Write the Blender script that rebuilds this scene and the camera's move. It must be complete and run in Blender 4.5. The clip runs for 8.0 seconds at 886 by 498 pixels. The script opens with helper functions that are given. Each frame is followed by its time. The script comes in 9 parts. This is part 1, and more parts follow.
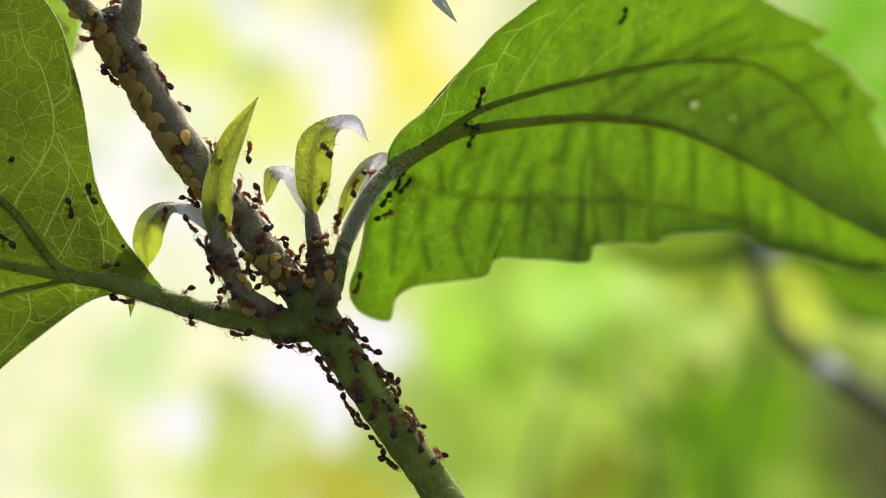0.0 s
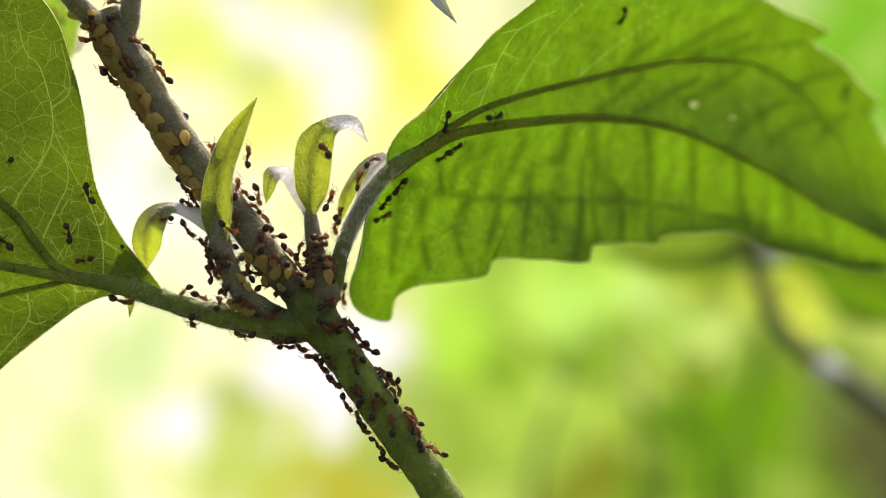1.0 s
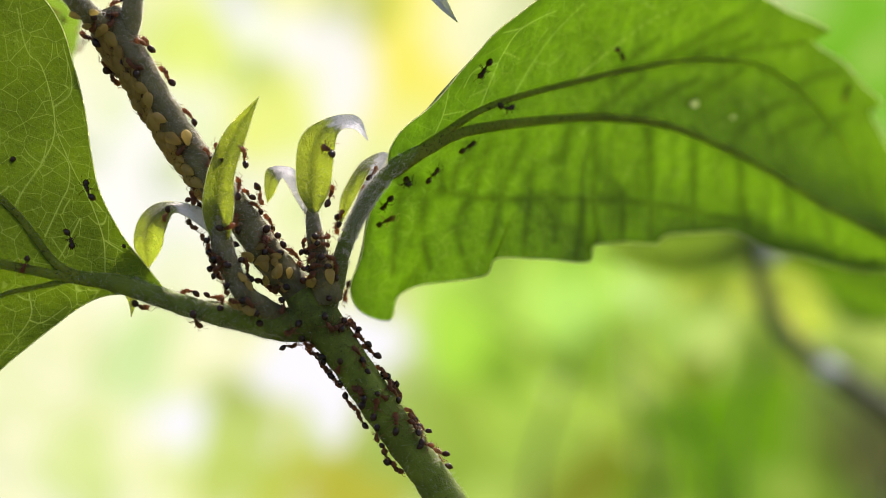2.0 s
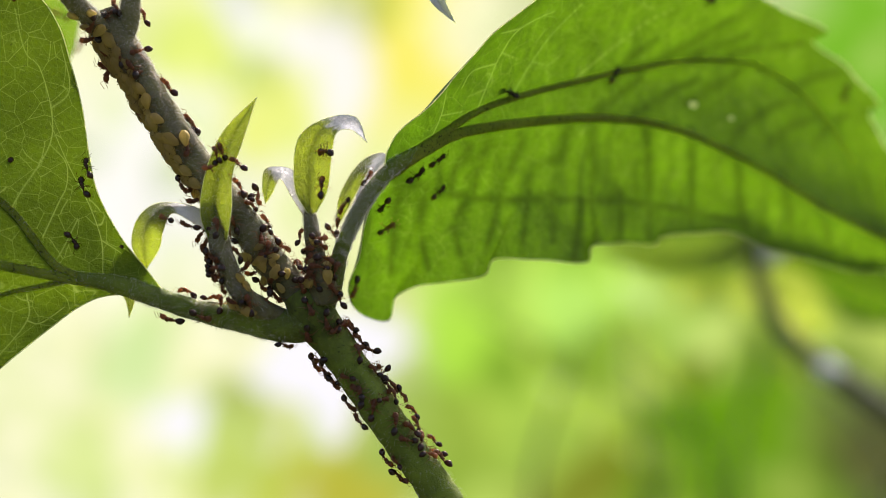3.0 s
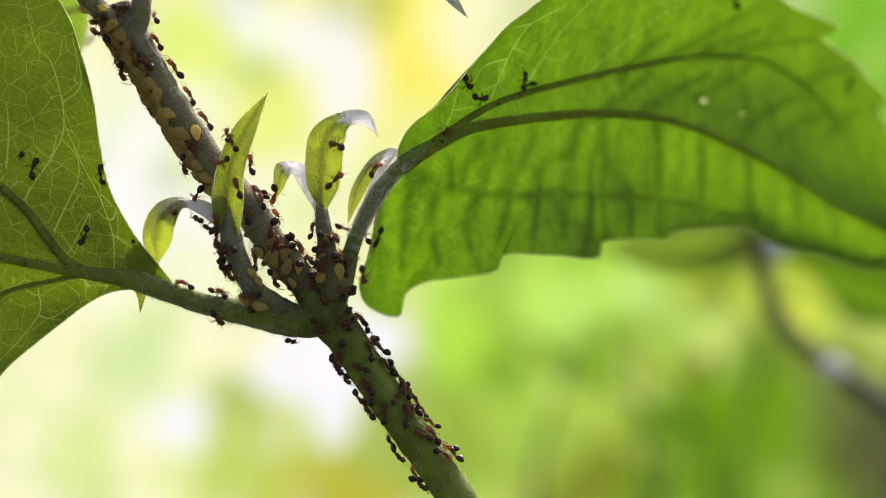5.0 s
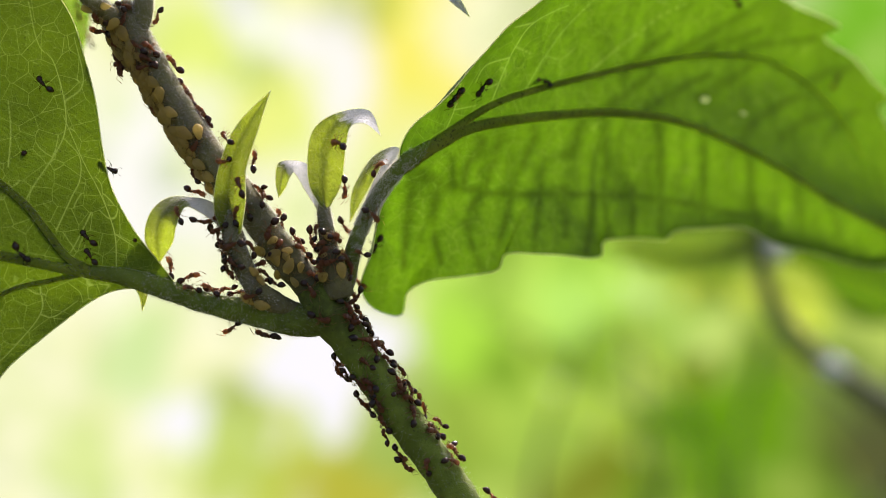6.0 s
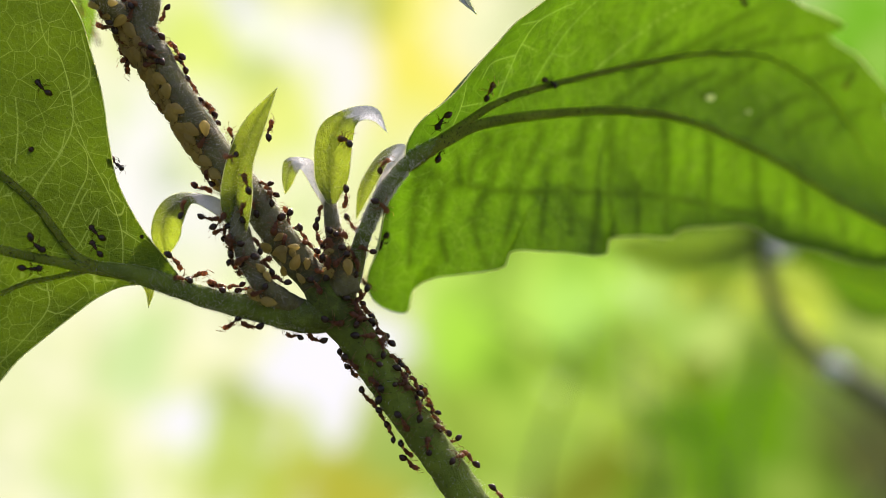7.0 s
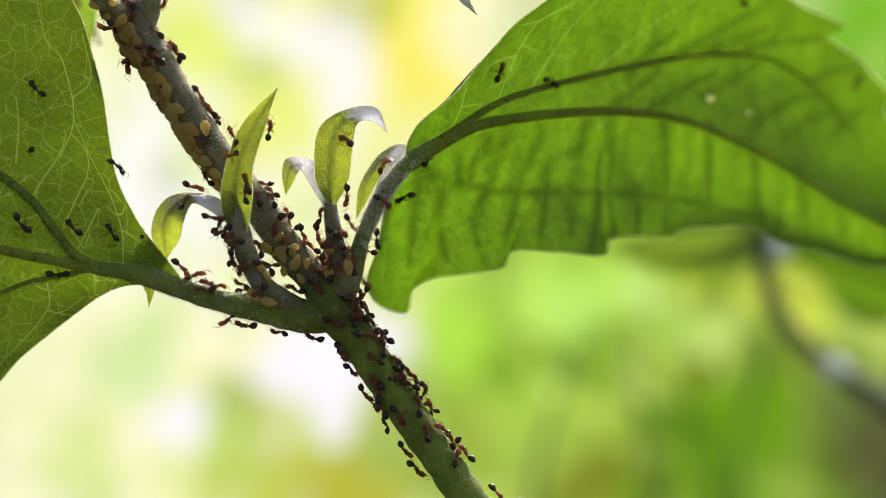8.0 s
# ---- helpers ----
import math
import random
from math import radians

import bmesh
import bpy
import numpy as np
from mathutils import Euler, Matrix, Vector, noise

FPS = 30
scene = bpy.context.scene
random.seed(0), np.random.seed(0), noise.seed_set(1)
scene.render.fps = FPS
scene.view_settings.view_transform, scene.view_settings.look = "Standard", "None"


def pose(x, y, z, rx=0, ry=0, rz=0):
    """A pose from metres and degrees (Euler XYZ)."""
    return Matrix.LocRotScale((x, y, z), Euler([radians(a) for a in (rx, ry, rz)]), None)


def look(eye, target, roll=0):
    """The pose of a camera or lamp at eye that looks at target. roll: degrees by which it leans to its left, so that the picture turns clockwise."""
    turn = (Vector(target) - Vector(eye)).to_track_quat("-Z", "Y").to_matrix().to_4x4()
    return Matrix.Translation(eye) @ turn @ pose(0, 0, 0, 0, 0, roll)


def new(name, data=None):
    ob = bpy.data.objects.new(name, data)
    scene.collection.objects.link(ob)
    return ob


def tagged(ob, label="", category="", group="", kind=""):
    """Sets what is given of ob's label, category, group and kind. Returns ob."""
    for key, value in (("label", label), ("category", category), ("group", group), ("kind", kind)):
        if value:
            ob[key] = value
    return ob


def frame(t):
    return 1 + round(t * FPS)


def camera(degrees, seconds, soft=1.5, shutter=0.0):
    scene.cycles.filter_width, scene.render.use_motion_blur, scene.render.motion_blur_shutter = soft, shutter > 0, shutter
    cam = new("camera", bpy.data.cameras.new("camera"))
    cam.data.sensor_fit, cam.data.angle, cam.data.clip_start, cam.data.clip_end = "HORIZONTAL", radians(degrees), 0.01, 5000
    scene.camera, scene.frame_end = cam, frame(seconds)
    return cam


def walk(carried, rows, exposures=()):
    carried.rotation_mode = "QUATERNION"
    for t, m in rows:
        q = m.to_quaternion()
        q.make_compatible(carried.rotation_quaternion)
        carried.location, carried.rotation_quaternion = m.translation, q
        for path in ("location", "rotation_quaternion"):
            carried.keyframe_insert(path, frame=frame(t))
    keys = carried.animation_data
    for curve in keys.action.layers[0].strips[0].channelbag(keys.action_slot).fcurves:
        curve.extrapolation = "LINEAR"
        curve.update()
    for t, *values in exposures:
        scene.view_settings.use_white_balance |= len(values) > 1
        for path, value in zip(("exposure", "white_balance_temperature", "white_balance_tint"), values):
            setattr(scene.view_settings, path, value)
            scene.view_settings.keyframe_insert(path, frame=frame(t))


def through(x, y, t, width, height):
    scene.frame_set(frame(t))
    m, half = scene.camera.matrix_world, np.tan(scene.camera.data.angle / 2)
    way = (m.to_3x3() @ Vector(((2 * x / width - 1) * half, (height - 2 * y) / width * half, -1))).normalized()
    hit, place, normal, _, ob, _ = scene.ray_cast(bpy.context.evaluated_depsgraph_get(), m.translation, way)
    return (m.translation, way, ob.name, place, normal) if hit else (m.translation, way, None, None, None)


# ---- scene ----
# Macro view of a hairy plant node with ants and aphids. Plant space: millimetres about the node.
from mathutils.bvhtree import BVHTree

# ---------------------------------------------------------------- camera
EYE = look((0, 0, 0.7), (0, 1, 0.7))
cam = camera(34, 8.0, soft=0.5)
cam.data.dof.use_dof = True
cam.data.dof.focus_distance = 0.2
cam.data.dof.aperture_fstop = 8.5

NODE = Vector((-0.0175, 0.2, 0.6931))
REST = Matrix.Translation(NODE)
# slow slide of the camera: seconds, shift (mm), pitch, yaw and roll (degrees)
SLIDE = [
    (0, 0, 0, 0, 0, 0, 0), (0.5, 0.26, -0.05, 0.17, -0.02, 0.01, -0.02), (1, 0.15, 0.1, 0.04, 0, 0.02, -0.06), (1.5, -0.37, -0.1, -0.1, 0.01, -0.03, -0.06),
    (2, -0.15, -0.1, -0.04, 0, -0.01, -0.06), (2.5, 0.1, -0.1, 0.02, 0, 0.01, -0.06), (3, 0.26, -0.1, 0.05, 0, 0.02, -0.05), (3.5, -0.82, 0.3, -0.48, 0.03, -0.02, 0.02),
    (4, -0.46, 0.19, -0.3, 0.01, -0.02, -0.06), (4.5, -1.15, 0.19, -0.56, 0, 0.01, -0.01), (5.2, -1.42, 0.2, -0.63, -0.01, 0.01, 0), (6, -1.67, 0.2, -0.7, -0.02, 0.01, 0.01),
    (6.5, -1.79, -0.2, -0.8, -0.01, -0.03, 0.06), (7, -2.5, 0, -1.3, 0.03, 0.02, 0.12), (7.5, -2.86, 0.15, -1.26, -0.03, 0.02, 0.13), (8, -2.5, -0.2, -1.2, 0.01, 0.02, 0.2),
]
walk(cam, [(t, pose(x / 1000, y / 1000, z / 1000) @ EYE @ pose(0, 0, 0, pitch, yaw, roll)) for t, x, y, z, pitch, yaw, roll in SLIDE],
     ((0, 0.91, 6500, 12.5), (0.5, 0.93, 6600, 12.5), (0.8, 1.01, 6800, 12.5), (1.0, 1.05, 6900, 12.5), (1.2, 1.05, 6950, 12.5), (1.5, 0.93, 6500, 12.5), (8, 0.91, 6500, 12.5)))


# ---------------------------------------------------------------- world and sun
world = bpy.data.worlds.new("world")
scene.world = world
world.use_nodes = True
wn = world.node_tree.nodes
sky = wn.new("ShaderNodeTexSky")
sky.sky_type = "NISHITA"
sky.sun_disc = False
sky.sun_elevation = radians(45)
sky.sun_rotation = radians(19)
sky.air_density = 0.8
sky.dust_density = 7.0
sky.ozone_density = 0.3
wn["Background"].inputs[1].default_value = 0.15
haze = wn.new("ShaderNodeMix")
haze.data_type, haze.blend_type = "RGBA", "MULTIPLY"
haze.inputs[0].default_value = 1.0
haze.inputs[7].default_value = (1.0, 0.91, 0.86, 1)
world.node_tree.links.new(sky.outputs[0], haze.inputs[6])
world.node_tree.links.new(haze.outputs[2], wn["Background"].inputs[0])
sun = new("sun", bpy.data.lights.new("sun", "SUN"))
sun.data.energy = 3.1
sun.data.angle = radians(2)
sun.data.color = (1, 0.965, 0.91)
sun.matrix_world = look((0.23, 0.67, 0.705), (0, 0, 0))


# ---------------------------------------------------------------- materials
def lin(r, g, b):
    return tuple((c / 255 / 12.92 if c < 10 else ((c / 255 + 0.055) / 1.055) ** 2.4) for c in (r, g, b)) + (1,)


class Mat:
    """A small builder for node materials."""

    def __init__(self, name):
        self.m = bpy.data.materials.new(name)
        self.m.use_nodes = True
        self.t = self.m.node_tree
        self.bsdf = self.t.nodes["Principled BSDF"]
        self.out = self.t.nodes["Material Output"]
        self.co = self.add("ShaderNodeTexCoord").outputs["Object"]

    def add(self, kind, **ins):
        n = self.t.nodes.new(kind)
        for k, v in ins.items():
            self.put(n.inputs[k.replace("_", " ")], v)
        return n

    def put(self, socket, v):
        if isinstance(v, bpy.types.NodeSocket):
            self.t.links.new(v, socket)
        else:
            socket.default_value = v

    def noise(self, scale, detail=4, rough=0.6, vector=None):
        return self.add("ShaderNodeTexNoise", Vector=vector or self.co, Scale=scale, Detail=detail, Roughness=rough).outputs[0]

    def edge(self, scale, vector=None, rand=1.0):
        n = self.add("ShaderNodeTexVoronoi", Vector=vector or self.co, Scale=scale, Randomness=rand)
        n.feature = "DISTANCE_TO_EDGE"
        return n.outputs["Distance"]

    def ramp(self, v, a, b, lo=0.0, hi=1.0):
        n = self.add("ShaderNodeMapRange", Value=v)
        n.interpolation_type = "SMOOTHSTEP"
        for i, x in zip((1, 2, 3, 4), (a, b, lo, hi)):
            n.inputs[i].default_value = x
        return n.outputs[0]

    def mix(self, f, a, b):
        n = self.t.nodes.new("ShaderNodeMix")
        n.data_type = "RGBA"
        for i, v in zip((0, 6, 7), (f, a, b)):
            self.put(n.inputs[i], v)
        return n.outputs[2]

    def math(self, op, a, b=0.0):
        n = self.t.nodes.new("ShaderNodeMath")
        n.operation = op
        self.put(n.inputs[0], a)
        self.put(n.inputs[1], b)
        return n.outputs[0]

    def bump(self, h, strength, dist):
        return self.add("ShaderNodeBump", Height=h, Strength=strength, Distance=dist).outputs[0]

    def set(self, **ins):
        for k, v in ins.items():
            self.put(self.bsdf.inputs[k.replace("_", " ")], v)
        return self

    def translucent(self, colour, share, normal=None):
        """Lets part of the light through the sheet."""
        tr = self.add("ShaderNodeBsdfTranslucent", Color=colour)
        if normal:
            self.put(tr.inputs["Normal"], normal)
        mx = self.add("ShaderNodeMixShader", Fac=share)
        self.t.links.new(self.bsdf.outputs[0], mx.inputs[1])
        self.t.links.new(tr.outputs[0], mx.inputs[2])
        self.t.links.new(mx.outputs[0], self.out.inputs[0])
        return self.m


def leaf_material(name, dark, light, vein, through, through_vein, cells=(230, 800), share=0.55, fuzz=0.0, width=(0.035, 0.05), sides=0, slant=0.5, grain=0.35, under=None, mottling=0.45, woolly=None, relief=0.4, net=1.0):
    k = Mat(name)
    warp = k.add("ShaderNodeTexNoise", Vector=k.co, Scale=300, Detail=2).outputs[1]
    wv = k.add("ShaderNodeVectorMath")
    wv.operation = "MULTIPLY_ADD"
    k.put(wv.inputs[0], warp)
    wv.inputs[1].default_value = (0.0004,) * 3
    k.put(wv.inputs[2], k.co)
    big = k.ramp(k.edge(cells[0], wv.outputs[0]), 0.0, width[0], 0.8, 0)
    small = k.ramp(k.edge(cells[1], wv.outputs[0]), 0.0, width[1], 0.42, 0)
    v = k.math("MULTIPLY", k.math("MAXIMUM", big, small), net)
    drawn = k.add("ShaderNodeAttribute")
    drawn.attribute_name = "vein"
    v = k.math("MAXIMUM", v, k.math("MULTIPLY", drawn.outputs["Fac"], 0.85))
    thick = k.add("ShaderNodeAttribute")
    thick.attribute_name = "thick_vein"
    if sides:
        uvm = k.add("ShaderNodeUVMap")
        uvm.uv_map = "leaf"
        sep = k.add("ShaderNodeSeparateXYZ", Vector=uvm.outputs[0])
        wob = k.math("MULTIPLY", k.noise(120, 3), 0.35)
        run = k.math("SUBTRACT", k.math("MULTIPLY", sep.outputs[0], sides), k.math("MULTIPLY", k.math("ABSOLUTE", sep.outputs[1]), slant))
        off = k.math("ABSOLUTE", k.math("SUBTRACT", k.math("FRACT", k.math("ADD", run, wob)), 0.5))
        line = k.ramp(off, 0.007, 0.024, 0.95, 0)
        v = k.math("MAXIMUM", v, line)
    patch = k.ramp(k.noise(110, 3), 0.3, 0.7)
    mottle = k.ramp(k.noise(620, 4), 0.3, 0.75)
    speck = k.ramp(k.noise(3600, 2), 0.35, 0.7)
    col = k.mix(patch, dark, light)
    col = k.mix(k.math("MULTIPLY", speck, grain), col, light)
    col = k.mix(v, col, vein)
    dots = k.ramp(k.noise(2300, 1), 0.72, 0.77)
    col = k.mix(k.math("MULTIPLY", dots, 0.6), col, (0.02, 0.03, 0.01, 1))
    if fuzz:
        col = k.mix(k.math("MULTIPLY", k.ramp(k.noise(4200, 3), 0.42, 0.6), fuzz), col, (0.86, 0.87, 0.92, 1))
    tc = k.mix(patch, through, tuple(c * 1.3 for c in through[:3]) + (1,))
    tc = k.mix(k.math("MULTIPLY", mottle, mottling), tc, tuple(c * 0.62 for c in through[:3]) + (1,))
    tc = k.mix(k.math("MULTIPLY", speck, grain), tc, tuple(c * 0.5 for c in through[:3]) + (1,))
    tc = k.mix(v, tc, through_vein)
    if under:
        tc = k.mix(k.math("MULTIPLY", thick.outputs["Fac"], k.ramp(k.noise(300, 4), 0.3, 0.65, 0.25, 0.75)), tc, under)
        col = k.mix(k.math("MULTIPLY", thick.outputs["Fac"], 0.6), col, tuple(c * 0.6 for c in dark[:3]) + (1,))
    tc = k.mix(k.math("MULTIPLY", dots, 0.7), tc, (0.02, 0.03, 0.01, 1))
    n = k.bump(k.math("ADD", k.math("MULTIPLY", v, 0.6), k.math("ADD", mottle, k.noise(2500, 3))), relief, 0.0003)
    if woolly:
        # pale felt that thins out along the blade, and a firm middle
        uvm = k.add("ShaderNodeUVMap")
        uvm.uv_map = "leaf"
        sep = k.add("ShaderNodeSeparateXYZ", Vector=uvm.outputs[0])
        tc = k.mix(k.ramp(k.math("ABSOLUTE", sep.outputs[1]), 0.03, 0.42, 0.85, 0), tc, tuple(c * 0.34 for c in through[:3]) + (1,))
        along = k.math("ADD", sep.outputs[0], k.math("MULTIPLY", k.math("SUBTRACT", k.noise(900, 4), 0.5), 0.22))
        felt = k.math("MULTIPLY", k.ramp(along, woolly[0] - 0.05, woolly[0] + 0.05), k.ramp(along, woolly[1] - 0.05, woolly[1] + 0.05, 1, 0))
        tuft = k.ramp(k.noise(3600, 3), 0.3, 0.62)
        col = k.mix(felt, col, k.mix(tuft, (0.46, 0.49, 0.6, 1), (0.88, 0.9, 0.99, 1)))
        tc = k.mix(felt, tc, (0.74, 0.76, 0.80, 1))
        share = k.ramp(felt, 0, 1, share, 0.42)
    k.set(Base_Color=col, Roughness=0.6, Normal=n)
    k.bsdf.inputs["Specular IOR Level"].default_value = 0.3
    return k.translucent(tc, share, n)


M_LEAF = leaf_material("leaf", (0.036, 0.066, 0.01, 1), (0.06, 0.10, 0.016, 1), (0.15, 0.2, 0.065, 1),
                       (0.066, 0.112, 0.002, 1), (0.21, 0.29, 0.06, 1), (330, 1000), 0.55, 0.0, (0.020, 0.034), 0, 1.0, 0.25, net=0.75)
M_LEAF_BIG = leaf_material("broad_leaf", (0.045, 0.09, 0.012, 1), (0.08, 0.15, 0.02, 1), (0.16, 0.24, 0.05, 1),
                           (0.095, 0.216, 0.003, 1), (0.26, 0.43, 0.06, 1), (300, 900), 0.55, 0.0, (0.02, 0.035), 0, 1.6, 0.35, (0.026, 0.062, 0.002, 1), 0.8, net=0.45)
M_LEAF_PALE = leaf_material("pale_leaf", (0.06, 0.11, 0.015, 1), (0.09, 0.16, 0.025, 1), (0.16, 0.24, 0.05, 1),
                            (0.19, 0.33, 0.02, 1), (0.26, 0.4, 0.06, 1))
# leaf colours brightened for the distant shrub, so that it looks sunlit
M_FAR_LEAF = leaf_material("far_leaf_sun_in_colour", (0.15, 0.22, 0.03, 1), (0.22, 0.3, 0.05, 1), (0.26, 0.35, 0.07, 1),
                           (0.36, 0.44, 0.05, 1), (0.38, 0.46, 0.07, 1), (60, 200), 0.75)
def young_material(name, woolly):
    return leaf_material(name, (0.08, 0.115, 0.02, 1), (0.13, 0.175, 0.035, 1), (0.2, 0.26, 0.08, 1),
                         (0.31, 0.40, 0.022, 1), (0.44, 0.52, 0.07, 1), (600, 1700), 0.62, 0.12, (0.03, 0.04), 9, 2.5, 0.8, None, 0.75, woolly, 0.5, 0.4)


M_YOUNG = young_material("young_leaf", (2, 3))
M_FUZZ = leaf_material("woolly_leaf", (0.58, 0.6, 0.68, 1), (0.78, 0.8, 0.9, 1), (0.66, 0.68, 0.76, 1),
                       (0.25, 0.32, 0.1, 1), (0.3, 0.38, 0.15, 1), (900, 2500), 0.15, 0.9, (0.06, 0.05), 0, 0.5, 0.8)


def stem_material(name, green, grey, dark, amount, stain, dirt_shade=0.0, glow=None, specks=0.63):
    k = Mat(name)
    streak = k.noise(700, 4)
    col = k.mix(k.ramp(k.noise(260, 4), 0.35, 0.7), green, tuple(c * 1.7 for c in green[:3]) + (1,))
    col = k.mix(k.math("MULTIPLY", k.ramp(streak, 0.45, 0.75), amount), col, grey)
    col = k.mix(k.math("MULTIPLY", k.ramp(k.noise(3800, 3), 0.55, 0.72), 0.25), col, grey)
    col = k.mix(k.math("MULTIPLY", k.ramp(k.noise(3000, 2), specks, specks + 0.07), stain), col, dark)
    # dirt around the node, with some of the shade there painted in
    if dirt_shade:
        near = k.add("ShaderNodeVectorMath", Vector=k.co)
        near.operation = "LENGTH"
        node_dark = k.math("MULTIPLY", k.ramp(near.outputs["Value"], 0.003, 0.0125, 1, 0), k.ramp(k.noise(900, 5), 0.25, 0.6))
        col = k.mix(k.math("MULTIPLY", node_dark, dirt_shade), col, (0.028, 0.022, 0.016, 1))
    n = k.bump(k.math("ADD", k.noise(4200, 4), k.math("MULTIPLY", k.noise(1300, 3), 0.5)), 0.8, 0.00022)
    k.set(Base_Color=col, Roughness=0.75, Normal=n)
    k.bsdf.inputs["Specular IOR Level"].default_value = 0.25
    return k.translucent(k.mix(k.math("MULTIPLY", k.ramp(k.noise(1900, 2), 0.58, 0.66), stain), glow, dark), 0.42, n) if glow else k.m


M_STEM = stem_material("green_stem", (0.118, 0.165, 0.022, 1), (0.23, 0.28, 0.08, 1), (0.012, 0.012, 0.01, 1), 0.2, 0.8, 0.5)
M_STEM_GREY = stem_material("woolly_stem", (0.135, 0.132, 0.058, 1), (0.40, 0.35, 0.40, 1), (0.03, 0.024, 0.02, 1), 0.24, 0.5, 0.35)
M_RIB = stem_material("leaf_rib", (0.20, 0.235, 0.03, 1), (0.28, 0.30, 0.08, 1), (0.012, 0.014, 0.008, 1), 0.4, 0.95, 0.0, (0.56, 0.72, 0.08, 1), 0.57)

k = Mat("leaf_rim")
k.set(Base_Color=k.mix(k.noise(700, 3), (0.3, 0.37, 0.16, 1), (0.45, 0.5, 0.28, 1)), Roughness=0.5)
M_RIM = k.translucent((0.95, 0.98, 0.72, 1), 0.88)
k = Mat("plant_hair")
k.set(Base_Color=(0.74, 0.73, 0.72, 1), Roughness=0.4)
M_HAIR = k.translucent((0.93, 0.92, 0.9, 1), 0.65)


def shell_material(name, colour, second, through, share, rough):
    k = Mat(name)
    rnd = k.add("ShaderNodeObjectInfo").outputs["Random"]
    col = k.mix(rnd, colour, second)
    col = k.mix(k.math("MULTIPLY", k.ramp(k.noise(2600, 3), 0.4, 0.7), 0.5), col, tuple(c * 0.5 for c in colour[:3]) + (1,))
    n = k.bump(k.noise(9000, 2), 0.25, 0.00005)
    k.set(Base_Color=col, Roughness=rough, Normal=n)
    return k.translucent(through, share)


M_ANT = shell_material("ant_red_brown", (0.058, 0.029, 0.027, 1), (0.115, 0.052, 0.040, 1), (0.78, 0.42, 0.21, 1), 0.5, 0.22)
# shaded copy of the red-brown shell, for ants against backlit leaves
M_ANT_SHADED = shell_material("ant_shaded", (0.010, 0.007, 0.007, 1), (0.022, 0.012, 0.010, 1), (0.2, 0.06, 0.03, 1), 0.12, 0.25)
M_ANT_LEG = shell_material("ant_leg", (0.07, 0.034, 0.024, 1), (0.14, 0.07, 0.045, 1), (0.8, 0.45, 0.2, 1), 0.35, 0.35)
M_GASTER = shell_material("ant_black_gaster", (0.012, 0.011, 0.016, 1), (0.038, 0.022, 0.020, 1), (0.42, 0.17, 0.07, 1), 0.2, 0.14)
M_APHID = shell_material("aphid_yellow", (0.30, 0.235, 0.085, 1), (0.44, 0.36, 0.16, 1), (0.92, 0.80, 0.38, 1), 0.68, 0.4)
M_APHID_LEG = shell_material("aphid_leg", (0.25, 0.19, 0.08, 1), (0.3, 0.22, 0.1, 1), (0.5, 0.4, 0.15, 1), 0.3, 0.5)


# ---------------------------------------------------------------- building helpers
def V(p):
    return Vector(p) * 0.001


def spline(points, n):
    """n + 1 points of a smooth curve through the given ones, evenly in their number."""
    pts = [Vector(p) for p in points]
    pts = [pts[0] * 2 - pts[1]] + pts + [pts[-1] * 2 - pts[-2]]
    out = []
    for i in range(n + 1):
        u = i / n * (len(pts) - 3)
        j = min(int(u), len(pts) - 4)
        f = u - j
        a, b, c, d = pts[j:j + 4]
        out.append(0.5 * (2 * b + (c - a) * f + (2 * a - 5 * b + 4 * c - d) * f * f + (3 * b - a - 3 * c + d) * f ** 3))
    return out


def level(values, n):
    """Radii eased over n + 1 steps."""
    return [v.x for v in spline([(a, 0, 0) for a in values], n)]


def tube(bm, points, radii, sides=12, rough=0.0, flat=1.0, cap=True):
    """A round stalk along points."""
    rings = []
    side = None
    for i, p in enumerate(points):
        a, b = points[max(i - 1, 0)], points[min(i + 1, len(points) - 1)]
        ax = (b - a).normalized()
        if side is None:
            side = ax.orthogonal().normalized()
        side = (side - ax * side.dot(ax)).normalized()
        up = ax.cross(side)
        ring = []
        for j in range(sides):
            w = 2 * math.pi * j / sides
            r = radii[i]
            if rough:
                r *= 1 + rough * noise.noise(p * 0.6 + Vector((math.cos(w), math.sin(w), 0)) * 1.3)
            ring.append(bm.verts.new((p + (side * math.cos(w) + up * math.sin(w) * flat) * r) * 0.001))
        rings.append(ring)
    for a, b in zip(rings, rings[1:]):
        for j in range(sides):
            bm.faces.new((a[j], a[(j + 1) % sides], b[(j + 1) % sides], b[j]))
    if cap:
        bm.faces.new(rings[0][::-1])
        bm.faces.new(rings[-1])
    return bm


def mesh_of(name, bm, material, smooth=True):
    me = bpy.data.meshes.new(name)
    bm.normal_update()
    bm.to_mesh(me)
    bm.free()
    me.materials.append(material)
    if smooth:
        me.shade_smooth()
    return me


def part(name, bm, material, parent, label=""):
    me = bm if isinstance(bm, bpy.types.Mesh) else mesh_of(name, bm, material)
    ob = new(name, me)
    ob.parent = parent
    return tagged(ob, label)


def stalk(name, pts, radii, material, parent, label="", n=40, sides=16, rough=0.12, flat=1.0):
    p = spline(pts, n)
    return part(name, tube(bmesh.new(), p, level(radii, n), sides, rough, flat), material, parent, label)


